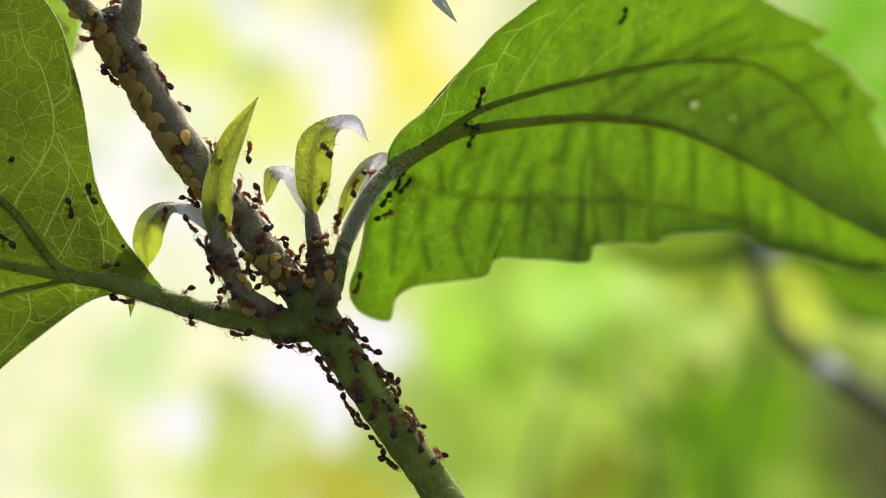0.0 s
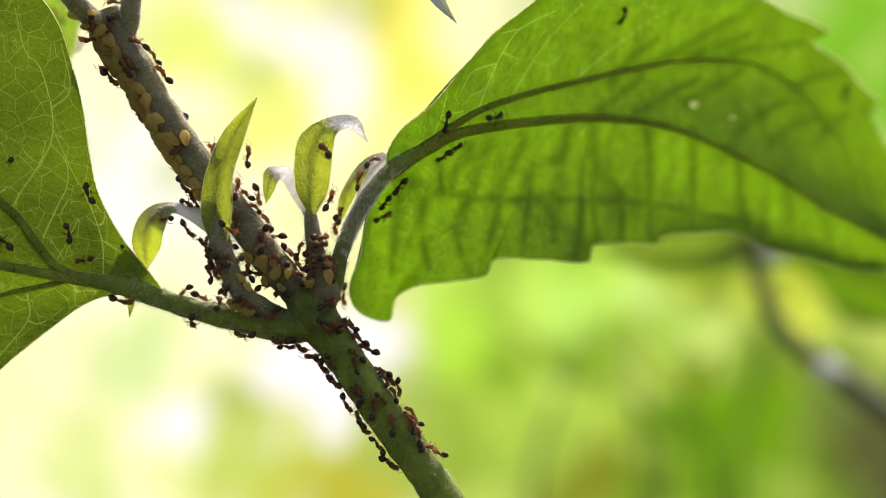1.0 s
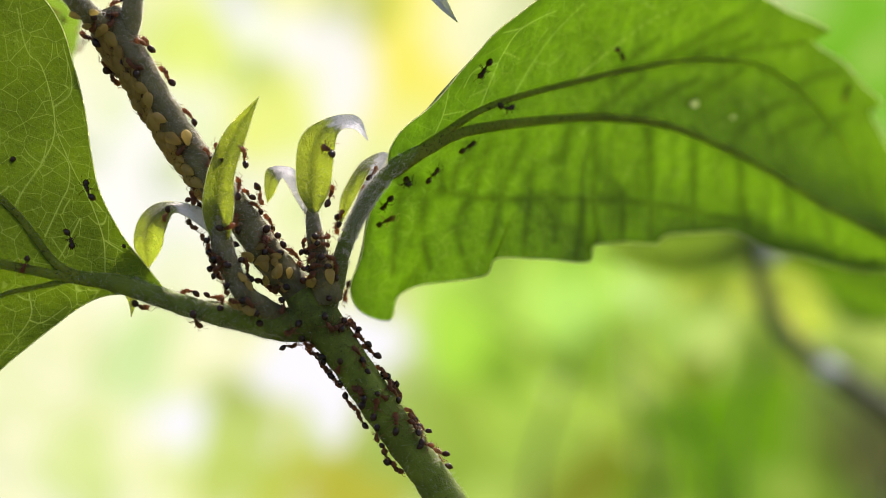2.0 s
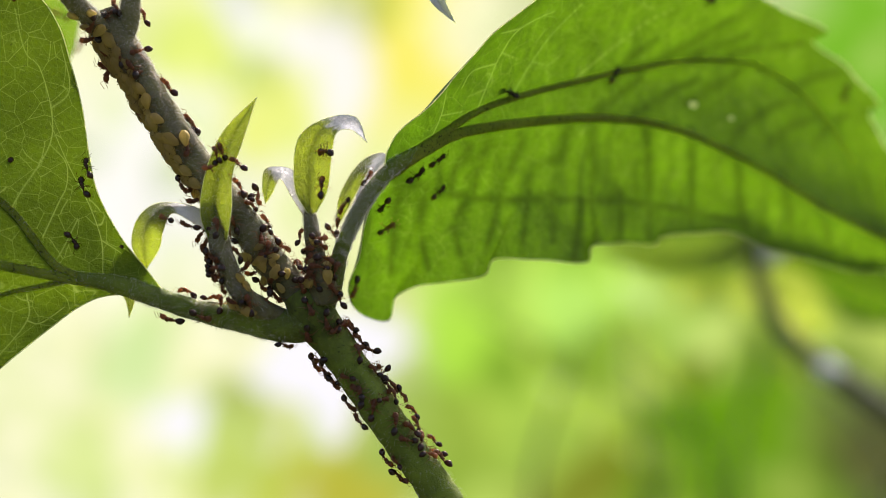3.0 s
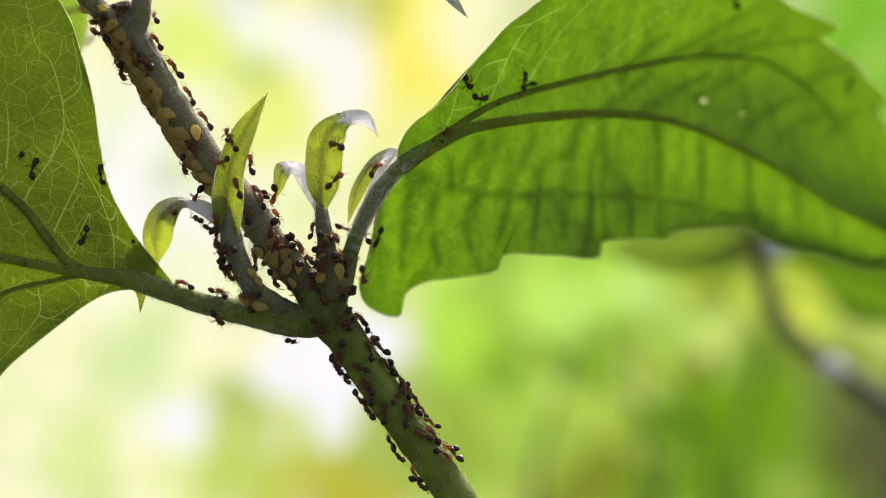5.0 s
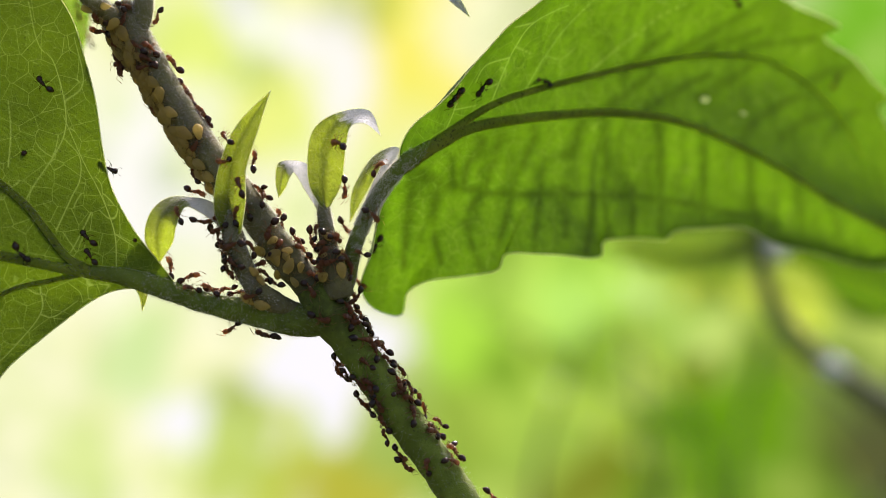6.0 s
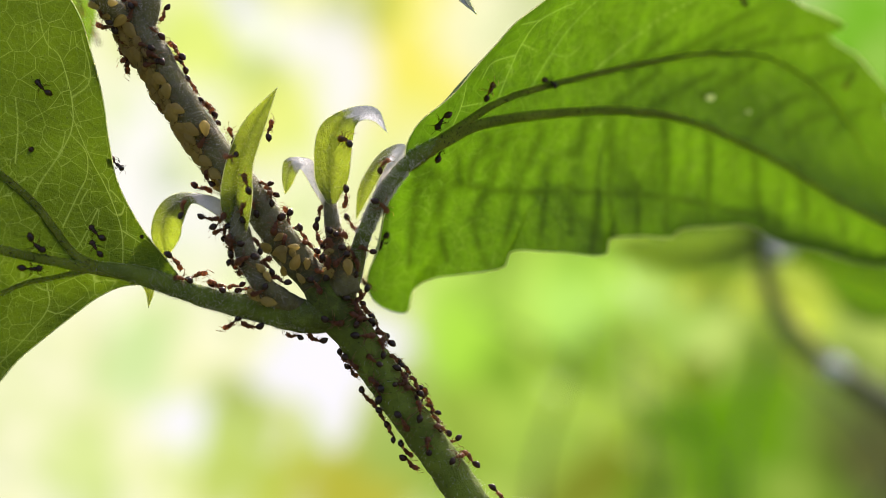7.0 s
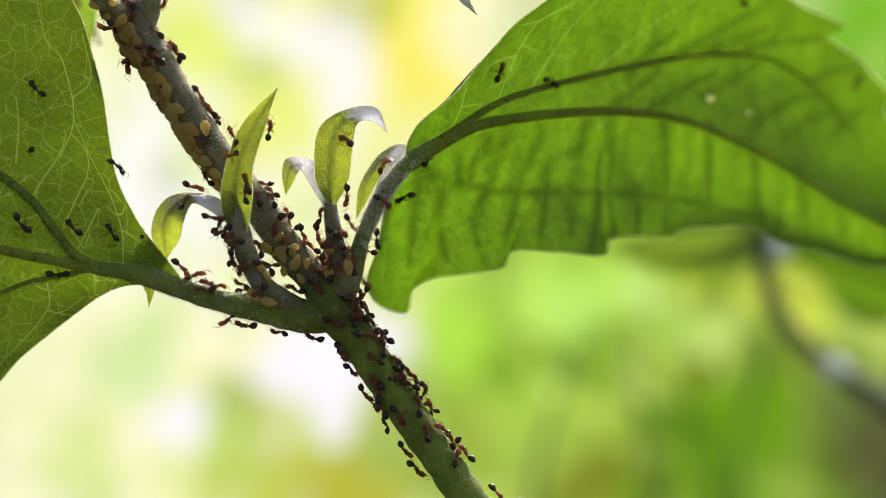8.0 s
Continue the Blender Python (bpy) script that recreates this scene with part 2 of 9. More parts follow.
def blade(mid, up, down, n=60, m=14, camber=1.0, wave=0.3, quilt=0.0, pitch=4.5):
    """A leaf sheet lofted from its midrib to its two margins."""
    bm = bmesh.new()
    M, U, D = spline(mid, n), spline(up, n), spline(down, n)
    grid = []
    for i in range(n + 1):
        row = []
        nrm = (U[i] - D[i]).cross(M[min(i + 1, n)] - M[max(i - 1, 0)])
        nrm = nrm.normalized() if nrm.length > 1e-6 else Vector((0, -1, 0))
        for j in range(-m, m + 1):
            v = abs(j) / m
            e = U[i] if j > 0 else D[i]
            p = M[i].lerp(e, v)
            p += nrm * camber * math.sin(math.pi * v) * min(1, (e - M[i]).length / 10)
            p += nrm * wave * v * noise.noise(p * 0.13 + Vector((3, 7, 1)))
            if quilt:
                q = p + Vector((2.5 * noise.noise(p * 0.12), 0, 0))
                p += nrm * quilt * (1 if j < 0 else 0.3) * math.sin(math.pi * min(v * 1.15, 1)) * (math.sin(q.x * 6.283 / pitch + 5 * v) + 0.6 * noise.noise(p * 0.45))
            row.append(bm.verts.new(p * 0.001))
        grid.append(row)
    for a, b in zip(grid, grid[1:]):
        for j in range(2 * m):
            bm.faces.new((a[j], a[j + 1], b[j + 1], b[j]))
    uv = bm.loops.layers.uv.new("leaf")
    bm.verts.index_update()
    for f in bm.faces:
        for lp in f.loops:
            i, j = divmod(lp.vert.index, 2 * m + 1)
            lp[uv].uv = (i / n, (j - m) / m)
    bmesh.ops.remove_doubles(bm, verts=bm.verts, dist=1e-6)
    return bm


def lay_veins(ob, name, lines, width):
    """Marks the given lines (x, z in mm), thinning to their ends, on a sheet as a layer of its tissue."""
    co = np.empty(len(ob.data.vertices) * 3, "f")
    ob.data.vertices.foreach_get("co", co)
    xz = co.reshape(-1, 3)[:, (0, 2)] * 1000
    mark = np.zeros(len(xz))
    for line in lines:
        pts = [Vector((p.x, p.z)) for p in spline([(x, 0, z) for x, z in line], 8 * (len(line) - 1))]
        for i, (a, b) in enumerate(zip(pts, pts[1:])):
            w = width * (1 - 0.5 * i / len(pts))
            a, d = np.array(a), np.array(b - a)
            near = np.abs(xz - a).max(axis=1) < 4
            p = xz[near] - a
            f = np.clip(p @ d / max(d @ d, 1e-9), 0, 1)
            gap = np.linalg.norm(p - f[:, None] * d, axis=1)
            mark[near] = np.maximum(mark[near], np.clip(1.1 - gap / w, 0, 1))
    ob.data.attributes.new(name, "FLOAT", "POINT").data.foreach_set("value", mark.astype("f"))


def on_blade(mesh_tree, pts, n, lift=0.0):
    """A curve laid on a sheet."""
    out = []
    for p in spline(pts, n):
        q, nn, _, _ = mesh_tree.ray_cast(p * 0.001 - Vector((0, 0.08, 0)), Vector((0, 1, 0)))
        if q is None:
            q, nn, _, _ = mesh_tree.find_nearest(p * 0.001)
        out.append(q * 1000 + nn * lift)
    return out


def tree_of(ob):
    me = ob.data
    return BVHTree.FromPolygons([v.co for v in me.vertices], [p.vertices for p in me.polygons])


def hairs(name, obs, count, length, width, parent, seed, tilt=0.5, keep=None):
    """Fine tapered hairs over the given parts, in one mesh."""
    rng = random.Random(seed)
    vs, fs = [], []
    for ob, num in zip(obs, count):
        me = ob.data
        polys = [p for p in me.polygons]
        cum = np.cumsum([p.area for p in polys])
        for _ in range(num):
            p = polys[int(np.searchsorted(cum, rng.random() * cum[-1]))]
            c = [me.vertices[i].co for i in p.vertices]
            a, b = rng.random(), rng.random()
            q = c[0].lerp(c[1], a).lerp(c[-1].lerp(c[2 % len(c)], a), b)
            if keep and not keep(q * 1000):
                continue
            nn = p.normal.copy()
            if rng.random() < 0.5 and me.name.startswith(("blade", "young")):
                nn = -nn
            d = (nn + Vector((rng.gauss(0, tilt), rng.gauss(0, tilt), rng.gauss(0, tilt) - 0.15))).normalized()
            le = length * rng.uniform(0.4, 1.25) * 0.001
            s = d.orthogonal().normalized() * width * 0.001
            u = d.cross(s)
            bend = q + d * le * 0.55 + s * rng.uniform(-3, 3)
            i = len(vs)
            vs += [q + s, q - s * 0.5 + u * 0.87, q - s * 0.5 - u * 0.87, bend + s * 0.6, bend - s * 0.3 + u * 0.5, bend - s * 0.3 - u * 0.5, q + d * le]
            fs += [(i, i + 1, i + 4, i + 3), (i + 1, i + 2, i + 5, i + 4), (i + 2, i, i + 3, i + 5),
                   (i + 3, i + 4, i + 6), (i + 4, i + 5, i + 6), (i + 5, i + 3, i + 6)]
    me = bpy.data.meshes.new(name)
    me.from_pydata(vs, [], fs)
    me.materials.append(M_HAIR)
    ob = new(name, me)
    ob.parent = parent
    return tagged(ob, "fine pale plant hairs", kind="stuff")


# ---------------------------------------------------------------- setting: ground and far foliage
bm = bmesh.new()
bmesh.ops.create_grid(bm, x_segments=60, y_segments=60, size=1)
for v in bm.verts:
    v.co = Vector((v.co.x * 40, v.co.y * 40, 0.012 * noise.noise(v.co * 90) if v.co.length > 0.02 else 0))
k = Mat("soil")
k.set(Base_Color=k.mix(k.ramp(k.noise(6, 6), 0.35, 0.65), (0.05, 0.035, 0.02, 1), (0.06, 0.09, 0.02, 1)), Roughness=0.95,
      Normal=k.bump(k.noise(40, 5), 0.8, 0.02))
tagged(new("ground", mesh_of("ground", bm, k.m)), "dark soil with low green growth", "ground", kind="structure")

# far foliage, out of focus, its sunlight painted in: soft masses (x, z, radius, r, g, b)
FAR_Y = 3.0
MASSES = [
    (0.545, 0.561, 0.62, 150, 178, 52), (0.604, 0.280, 0.34, 88, 132, 18), (0.253, 0.467, 0.30, 158, 196, 60),
    (0.089, 0.280, 0.22, 150, 186, 60), (0.908, 1.122, 0.30, 122, 186, 44),
    (0.884, 0.280, 0.19, 58, 60, 34), (0.838, 0.444, 0.11, 100, 116, 70), (0.756, 0.198, 0.10, 116, 146, 60),
    (0.264, 0.222, 0.14, 128, 138, 40), (-0.262, 0.186, 0.20, 190, 200, 66), (-0.180, 0.186, 0.11, 196, 190, 60), (-0.438, 0.327, 0.12, 182, 200, 96),
    (-0.742, 0.327, 0.07, 196, 214, 140),
]
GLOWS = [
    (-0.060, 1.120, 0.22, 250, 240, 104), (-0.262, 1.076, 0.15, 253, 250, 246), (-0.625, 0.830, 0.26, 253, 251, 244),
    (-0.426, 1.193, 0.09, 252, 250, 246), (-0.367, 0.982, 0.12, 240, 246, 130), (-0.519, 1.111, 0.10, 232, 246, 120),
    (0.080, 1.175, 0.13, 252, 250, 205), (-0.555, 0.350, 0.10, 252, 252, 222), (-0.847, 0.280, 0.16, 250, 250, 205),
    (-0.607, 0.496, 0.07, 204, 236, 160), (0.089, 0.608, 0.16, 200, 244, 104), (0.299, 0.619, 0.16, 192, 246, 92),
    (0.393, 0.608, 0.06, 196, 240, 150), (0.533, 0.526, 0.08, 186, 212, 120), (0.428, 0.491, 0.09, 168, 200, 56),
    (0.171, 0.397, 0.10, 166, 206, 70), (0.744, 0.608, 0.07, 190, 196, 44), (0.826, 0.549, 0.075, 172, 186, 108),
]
k = Mat("far_foliage_glow")
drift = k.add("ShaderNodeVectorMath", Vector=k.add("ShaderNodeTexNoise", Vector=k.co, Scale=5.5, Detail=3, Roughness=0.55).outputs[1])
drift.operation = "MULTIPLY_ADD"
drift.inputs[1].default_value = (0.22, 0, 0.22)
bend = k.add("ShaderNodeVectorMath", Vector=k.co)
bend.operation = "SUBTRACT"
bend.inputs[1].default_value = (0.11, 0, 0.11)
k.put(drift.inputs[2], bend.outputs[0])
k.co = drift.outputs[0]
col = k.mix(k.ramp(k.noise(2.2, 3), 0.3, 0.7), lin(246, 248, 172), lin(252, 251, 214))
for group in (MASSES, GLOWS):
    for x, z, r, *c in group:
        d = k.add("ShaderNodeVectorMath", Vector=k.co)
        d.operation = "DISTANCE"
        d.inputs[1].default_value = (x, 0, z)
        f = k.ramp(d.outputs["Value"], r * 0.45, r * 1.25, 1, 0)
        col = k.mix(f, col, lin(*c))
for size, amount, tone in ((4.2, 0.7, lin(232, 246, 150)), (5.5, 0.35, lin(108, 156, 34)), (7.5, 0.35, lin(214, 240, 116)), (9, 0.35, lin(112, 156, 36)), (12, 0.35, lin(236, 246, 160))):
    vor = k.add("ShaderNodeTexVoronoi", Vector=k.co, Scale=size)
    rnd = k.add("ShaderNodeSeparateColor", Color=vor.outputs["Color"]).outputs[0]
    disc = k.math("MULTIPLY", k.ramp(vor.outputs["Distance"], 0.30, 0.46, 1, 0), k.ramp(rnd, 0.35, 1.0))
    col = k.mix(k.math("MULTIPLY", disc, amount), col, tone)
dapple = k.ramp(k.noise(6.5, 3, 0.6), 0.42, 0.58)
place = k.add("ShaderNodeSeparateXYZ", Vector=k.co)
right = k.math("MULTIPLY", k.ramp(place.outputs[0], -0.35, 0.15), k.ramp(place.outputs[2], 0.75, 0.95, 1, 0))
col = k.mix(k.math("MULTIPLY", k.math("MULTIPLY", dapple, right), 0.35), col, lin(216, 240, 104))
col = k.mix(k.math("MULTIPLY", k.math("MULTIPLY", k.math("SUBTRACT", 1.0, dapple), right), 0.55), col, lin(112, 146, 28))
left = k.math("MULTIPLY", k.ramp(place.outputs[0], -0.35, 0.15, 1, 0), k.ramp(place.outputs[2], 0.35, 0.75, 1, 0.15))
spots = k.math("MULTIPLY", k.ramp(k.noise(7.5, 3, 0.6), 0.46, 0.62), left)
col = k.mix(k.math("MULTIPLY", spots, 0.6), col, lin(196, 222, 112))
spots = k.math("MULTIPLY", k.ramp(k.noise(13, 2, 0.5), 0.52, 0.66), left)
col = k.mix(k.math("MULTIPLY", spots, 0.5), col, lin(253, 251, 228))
# small discs painted as bright sky light in gaps between the leaves
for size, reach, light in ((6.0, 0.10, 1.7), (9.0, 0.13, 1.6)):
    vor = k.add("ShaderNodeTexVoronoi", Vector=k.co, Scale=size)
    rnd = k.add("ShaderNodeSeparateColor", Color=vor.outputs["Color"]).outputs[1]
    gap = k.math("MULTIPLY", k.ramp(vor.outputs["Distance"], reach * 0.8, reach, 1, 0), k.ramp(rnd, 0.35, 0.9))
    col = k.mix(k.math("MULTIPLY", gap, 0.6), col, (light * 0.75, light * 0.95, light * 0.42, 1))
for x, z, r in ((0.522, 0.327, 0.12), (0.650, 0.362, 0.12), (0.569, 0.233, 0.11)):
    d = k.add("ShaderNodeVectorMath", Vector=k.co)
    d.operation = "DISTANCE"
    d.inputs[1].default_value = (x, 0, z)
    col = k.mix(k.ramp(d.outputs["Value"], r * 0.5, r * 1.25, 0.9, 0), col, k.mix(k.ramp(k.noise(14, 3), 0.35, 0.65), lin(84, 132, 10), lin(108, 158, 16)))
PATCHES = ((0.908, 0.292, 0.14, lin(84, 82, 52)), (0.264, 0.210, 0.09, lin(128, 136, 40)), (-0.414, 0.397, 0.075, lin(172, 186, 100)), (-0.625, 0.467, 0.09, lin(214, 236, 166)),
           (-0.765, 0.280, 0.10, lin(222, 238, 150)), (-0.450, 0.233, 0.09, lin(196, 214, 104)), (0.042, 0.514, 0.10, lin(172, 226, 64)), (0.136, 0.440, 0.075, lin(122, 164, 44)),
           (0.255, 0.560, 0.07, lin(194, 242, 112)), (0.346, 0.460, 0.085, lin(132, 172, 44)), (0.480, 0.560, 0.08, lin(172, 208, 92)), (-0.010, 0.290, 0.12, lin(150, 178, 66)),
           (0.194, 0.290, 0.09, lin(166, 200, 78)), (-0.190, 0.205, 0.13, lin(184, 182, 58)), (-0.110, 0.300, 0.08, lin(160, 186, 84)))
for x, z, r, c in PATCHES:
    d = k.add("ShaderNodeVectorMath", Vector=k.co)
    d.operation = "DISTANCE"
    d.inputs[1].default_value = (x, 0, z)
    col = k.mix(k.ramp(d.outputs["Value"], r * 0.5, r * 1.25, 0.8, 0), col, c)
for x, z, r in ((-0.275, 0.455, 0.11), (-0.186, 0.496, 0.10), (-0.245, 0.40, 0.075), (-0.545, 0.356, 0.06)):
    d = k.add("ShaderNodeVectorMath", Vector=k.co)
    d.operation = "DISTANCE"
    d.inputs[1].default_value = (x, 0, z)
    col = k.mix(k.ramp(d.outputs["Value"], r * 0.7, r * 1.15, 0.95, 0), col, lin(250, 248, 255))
# the backdrop glows by itself with the light painted above
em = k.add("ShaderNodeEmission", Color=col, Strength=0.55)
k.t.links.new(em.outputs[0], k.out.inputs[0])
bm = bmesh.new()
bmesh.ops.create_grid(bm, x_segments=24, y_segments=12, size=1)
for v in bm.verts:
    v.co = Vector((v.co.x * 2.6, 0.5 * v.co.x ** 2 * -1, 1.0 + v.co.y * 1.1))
far = tagged(new("backdrop", mesh_of("backdrop", bm, k.m)), "glowing backdrop with sunlit foliage and sky gaps painted out of focus", "foliage", kind="structure")
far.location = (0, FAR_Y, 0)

# ---------------------------------------------------------------- branch behind, out of focus
shrub = tagged(new("background_branch"), "dark bending branch with green leaves, out of focus", "branch")
shrub.location = Vector((0, 0, 0.7)).lerp(NODE, 0.72)
shrub.scale = (0.72,) * 3
k = Mat("bark")
k.set(Base_Color=k.mix(k.ramp(k.noise(120, 4), 0.35, 0.65), (0.07, 0.075, 0.04, 1), (0.2, 0.21, 0.15, 1)), Roughness=0.5, Normal=k.bump(k.noise(300, 4), 0.6, 0.001))
M_BARK = k.m
stalk("stem", [(330, 560, -965), (325, 560, -500), (350.0, 600.0, -183.0), (284.5, 600.0, -101.9), (247.3, 590.0, -72.8), (217.0, 580.0, -51.8), (196.4, 575.0, -32.6), (186.2, 570.0, -12.3), (181.5, 565.0, 8.7), (177.8, 560.0, 39.8)],
      [18, 14, 10, 7.5, 6.5, 5.2, 4.8, 4.8, 5.2, 4.5], M_BARK, shrub, "", 90, 14, 0.2)
# bluish highlights of the branch, added as pale-coloured lumps
k = Mat("bark_highlight")
k.set(Base_Color=k.mix(k.noise(150, 4), (0.62, 0.68, 0.78, 1), (0.8, 0.84, 0.92, 1)), Roughness=0.6)
for pts, r in (([(184.6, 557.0, 8.4), (189.3, 557.0, 5.8), (194.8, 558.0, 3.7)], 7), ([(216.2, 570.0, -55.8), (222.9, 570.0, -57.3), (229.7, 571.0, -59.5)], 5.5)):
    stalk("bloom", pts, [r * 0.4, r, r * 0.4], k.m, shrub, "pale bluish highlight on the bark, added as a lump", 8, 12, 0.4)
for tissue, mid, up, down in (
        (M_LEAF_PALE, [(180.5, 560.0, 19.1), (157.7, 540.0, 7.2), (128.7, 520.0, 3.0), (90.1, 500.0, 5.6)], [(180.5, 560.0, 36.9), (157.7, 540.0, 24.5), (128.7, 520.0, 18.5), (90.1, 500.0, 5.6)],
         [(180.5, 560.0, 7.2), (163.5, 540.0, -6.6), (128.7, 520.0, -9.6), (90.1, 500.0, 5.6)]),
        (M_LEAF_BIG, [(183.3, 565.0, 13.2), (208.9, 560.0, 2.8), (235.7, 550.0, -10.3), (276.0, 540.0, -30.3)], [(183.3, 565.0, 19.2), (211.9, 560.0, 19.1), (241.5, 550.0, 13.1), (276.0, 540.0, -30.3)],
         [(183.3, 565.0, 8.4), (208.9, 560.0, -7.6), (229.8, 550.0, -32.2), (276.0, 540.0, -30.3)])):
    lf = tagged(new("leaf"))
    lf.parent = shrub
    part("blade", blade(mid, up, down, 40, 10, 3.0, 2.0), tissue, lf)
    part("midrib", tube(bmesh.new(), spline(mid, 24), [1.8 - 1.2 * i / 24 for i in range(25)], 8), M_RIB, lf)

# shrub in the distance: thin stems and loose leaves
bush = tagged(new("background_shrub"), "leafy green shrub in the distance, out of focus", "shrub")
rng = random.Random(23)
vs, fs = [], []
for i in range(150):
    d = rng.uniform(1.3, 2.5)
    x = rng.uniform(-0.03, 0.32) * d
    z = 0.7 + (-0.175 + 0.155 * rng.random() ** 1.3) * d
    if (x / d < 0.1 and z - 0.7 > -0.06 * d) or rng.random() < 0.45 or x / d < 0.14 or (0.14 < x / d < 0.27 and z - 0.7 < -0.09 * d) or x / d > 0.25:
        continue
    size = rng.uniform(0.018, 0.042)
    ax = Vector((rng.gauss(0, 1), rng.gauss(0, 0.5), rng.gauss(-0.5, 0.8))).normalized()
    w = ax.cross(Vector((rng.gauss(0, 0.5), 1, rng.gauss(0.4, 0.5)))).normalized()
    up = ax.cross(w)
    c = Vector((x, d, z))
    b = len(vs)
    for k1, k2, k3 in ((-1, 0, 0), (-0.3, 0.5, 0.12), (-0.3, -0.5, 0.12), (-0.3, 0, 0), (0.4, 0.38, 0.1), (0.4, -0.38, 0.1), (0.4, 0, -0.03), (1.1, 0, -0.2)):
        vs.append(c + ax * size * k1 + w * size * k2 + up * size * k3)
    fs += [(b, b + 1, b + 3), (b, b + 3, b + 2), (b + 1, b + 4, b + 6, b + 3), (b + 3, b + 6, b + 5, b + 2), (b + 4, b + 7, b + 6), (b + 6, b + 7, b + 5)]
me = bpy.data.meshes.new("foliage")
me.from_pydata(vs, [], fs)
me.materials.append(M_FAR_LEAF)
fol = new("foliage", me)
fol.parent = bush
tagged(fol, "loose green leaves, coloured bright as if sunlit", kind="stuff")
for i in range(7):
    x, d = rng.uniform(0.1, 0.55), rng.uniform(1.4, 2.2)
    pts = [(x * 1000, d * 1000, 0), (x * 1000 + rng.gauss(0, 20), d * 1000, 250), (x * 1000 + rng.gauss(0, 50), d * 1000 - 40, 450), (x * 1000 + rng.gauss(0, 90), d * 1000 - 60, 620)]
    stalk("stem", pts, [7, 5, 4, 2], M_BARK, bush, "", 24, 8, 0.1)

# ---------------------------------------------------------------- the plant
plant = tagged(new("plant"), "hairy green plant with broad toothed leaves and woolly young shoots", "plant")
plant.matrix_world = REST

stem = stalk("stem", [(75, 10, -694), (74, 10, -500), (66, 8, -250), (31.5, 4.0, -51.1), (23.3, 1.0, -36.9), (17.5, 0.0, -27.3), (9.7, 0.0, -16.4), (3.4, 0.0, -7.2), (-0.3, 0.0, -1.9), (-2.4, 0.3, 0.8)],
             [4.2, 3.8, 3.3, 2.9, 2.65, 2.55, 2.55, 2.6, 2.95, 2.4], M_STEM, plant, "green hairy main stem", 170, 28, 0.10)
upper = stalk("stem", [(-1.0, 0.4, -0.8), (-2.4, 0.5, 0.9), (-5.6, 0.8, 4.4), (-8.6, 1.0, 8.4), (-10.7, 1.2, 11.5), (-17.0, 1.6, 19.5), (-21.8, 2.0, 26.6), (-24.9, 2.0, 31.9), (-27.8, 2.0, 36.5), (-29.3, 2.0, 40.1)],
              [1.8, 2.2, 2.3, 2.25, 2.2, 2.2, 2.2, 2.2, 2.4, 2.0], M_STEM_GREY, plant, "grey-green woolly upper stem", 110, 26, 0.12)
fork_r = stalk("branch", [(-27.4, 2.0, 35.5), (-26.1, 1.5, 38.5), (-25.6, 1.0, 42.3), (-25.3, 1.0, 48.6)], [1.5, 1.45, 1.35, 1.3], M_STEM_GREY, plant, "", 30)
fork_l = stalk("branch", [(-28.1, 2.0, 35.8), (-30.1, -0.5, 38.0), (-32.4, -5.0, 40.9), (-36.5, -9.0, 46.5)], [1.6, 1.5, 1.35, 1.2], M_STEM_GREY, plant, "", 30)
pet_l = stalk("petiole", [(0.0, 0.0, -3.3), (-4.6, -0.4, -3.6), (-8.5, -0.8, -2.9), (-12.3, -1.0, -2.2), (-16.1, -1.4, -1.4), (-20.0, -1.7, -0.1), (-23.8, -2.0, 1.2), (-27.4, -3.0, 2.3), (-31.8, -4.0, 3.2)],
              [2.5, 2.3, 2.05, 1.7, 1.45, 1.4, 1.35, 1.2, 0.7], M_STEM, plant, "green leaf stalk", 60, 22)
pet_r = stalk("petiole", [(0.9, 0.0, -0.4), (2.5, -0.7, 3.0), (3.5, -1.2, 6.1), (5.1, -1.2, 10.1), (7.3, -1.0, 14.2), (10.1, 0.0, 17.7), (14.0, 3.0, 20.6)],
              [2.2, 1.5, 1.1, 1.0, 1.05, 1.05, 0.95], M_STEM, plant, "pale woolly leaf stalk", 60, 20)
shoot_l = stalk("side_shoot", [(-0.3, 3.0, -1.5), (-3.3, 1.4, -2.6), (-5.9, -1.5, -1.8), (-9.1, -3.2, 0.3), (-11.0, -3.5, 3.2), (-12.2, -3.5, 6.3), (-12.8, -3.5, 8.6), (-13.1, -3.0, 11.6)],
                [0.7, 1.1, 1.4, 1.5, 1.4, 1.45, 1.3, 0.15], M_STEM_GREY, plant, "curved woolly side shoot", 60, 22)
shoot_m = stalk("side_shoot", [(1.5, -1.0, 0.0), (1.1, -2.0, 3.0), (0.3, -2.0, 5.9), (-0.1, -2.0, 8.6), (-0.5, -1.7, 11.0), (-0.6, -0.4, 13.6), (-0.5, 0.0, 16.5)],
                [2.2, 1.7, 1.3, 1.15, 0.95, 0.5, 0.15], M_STEM_GREY, plant, "short woolly side shoot", 40, 20)

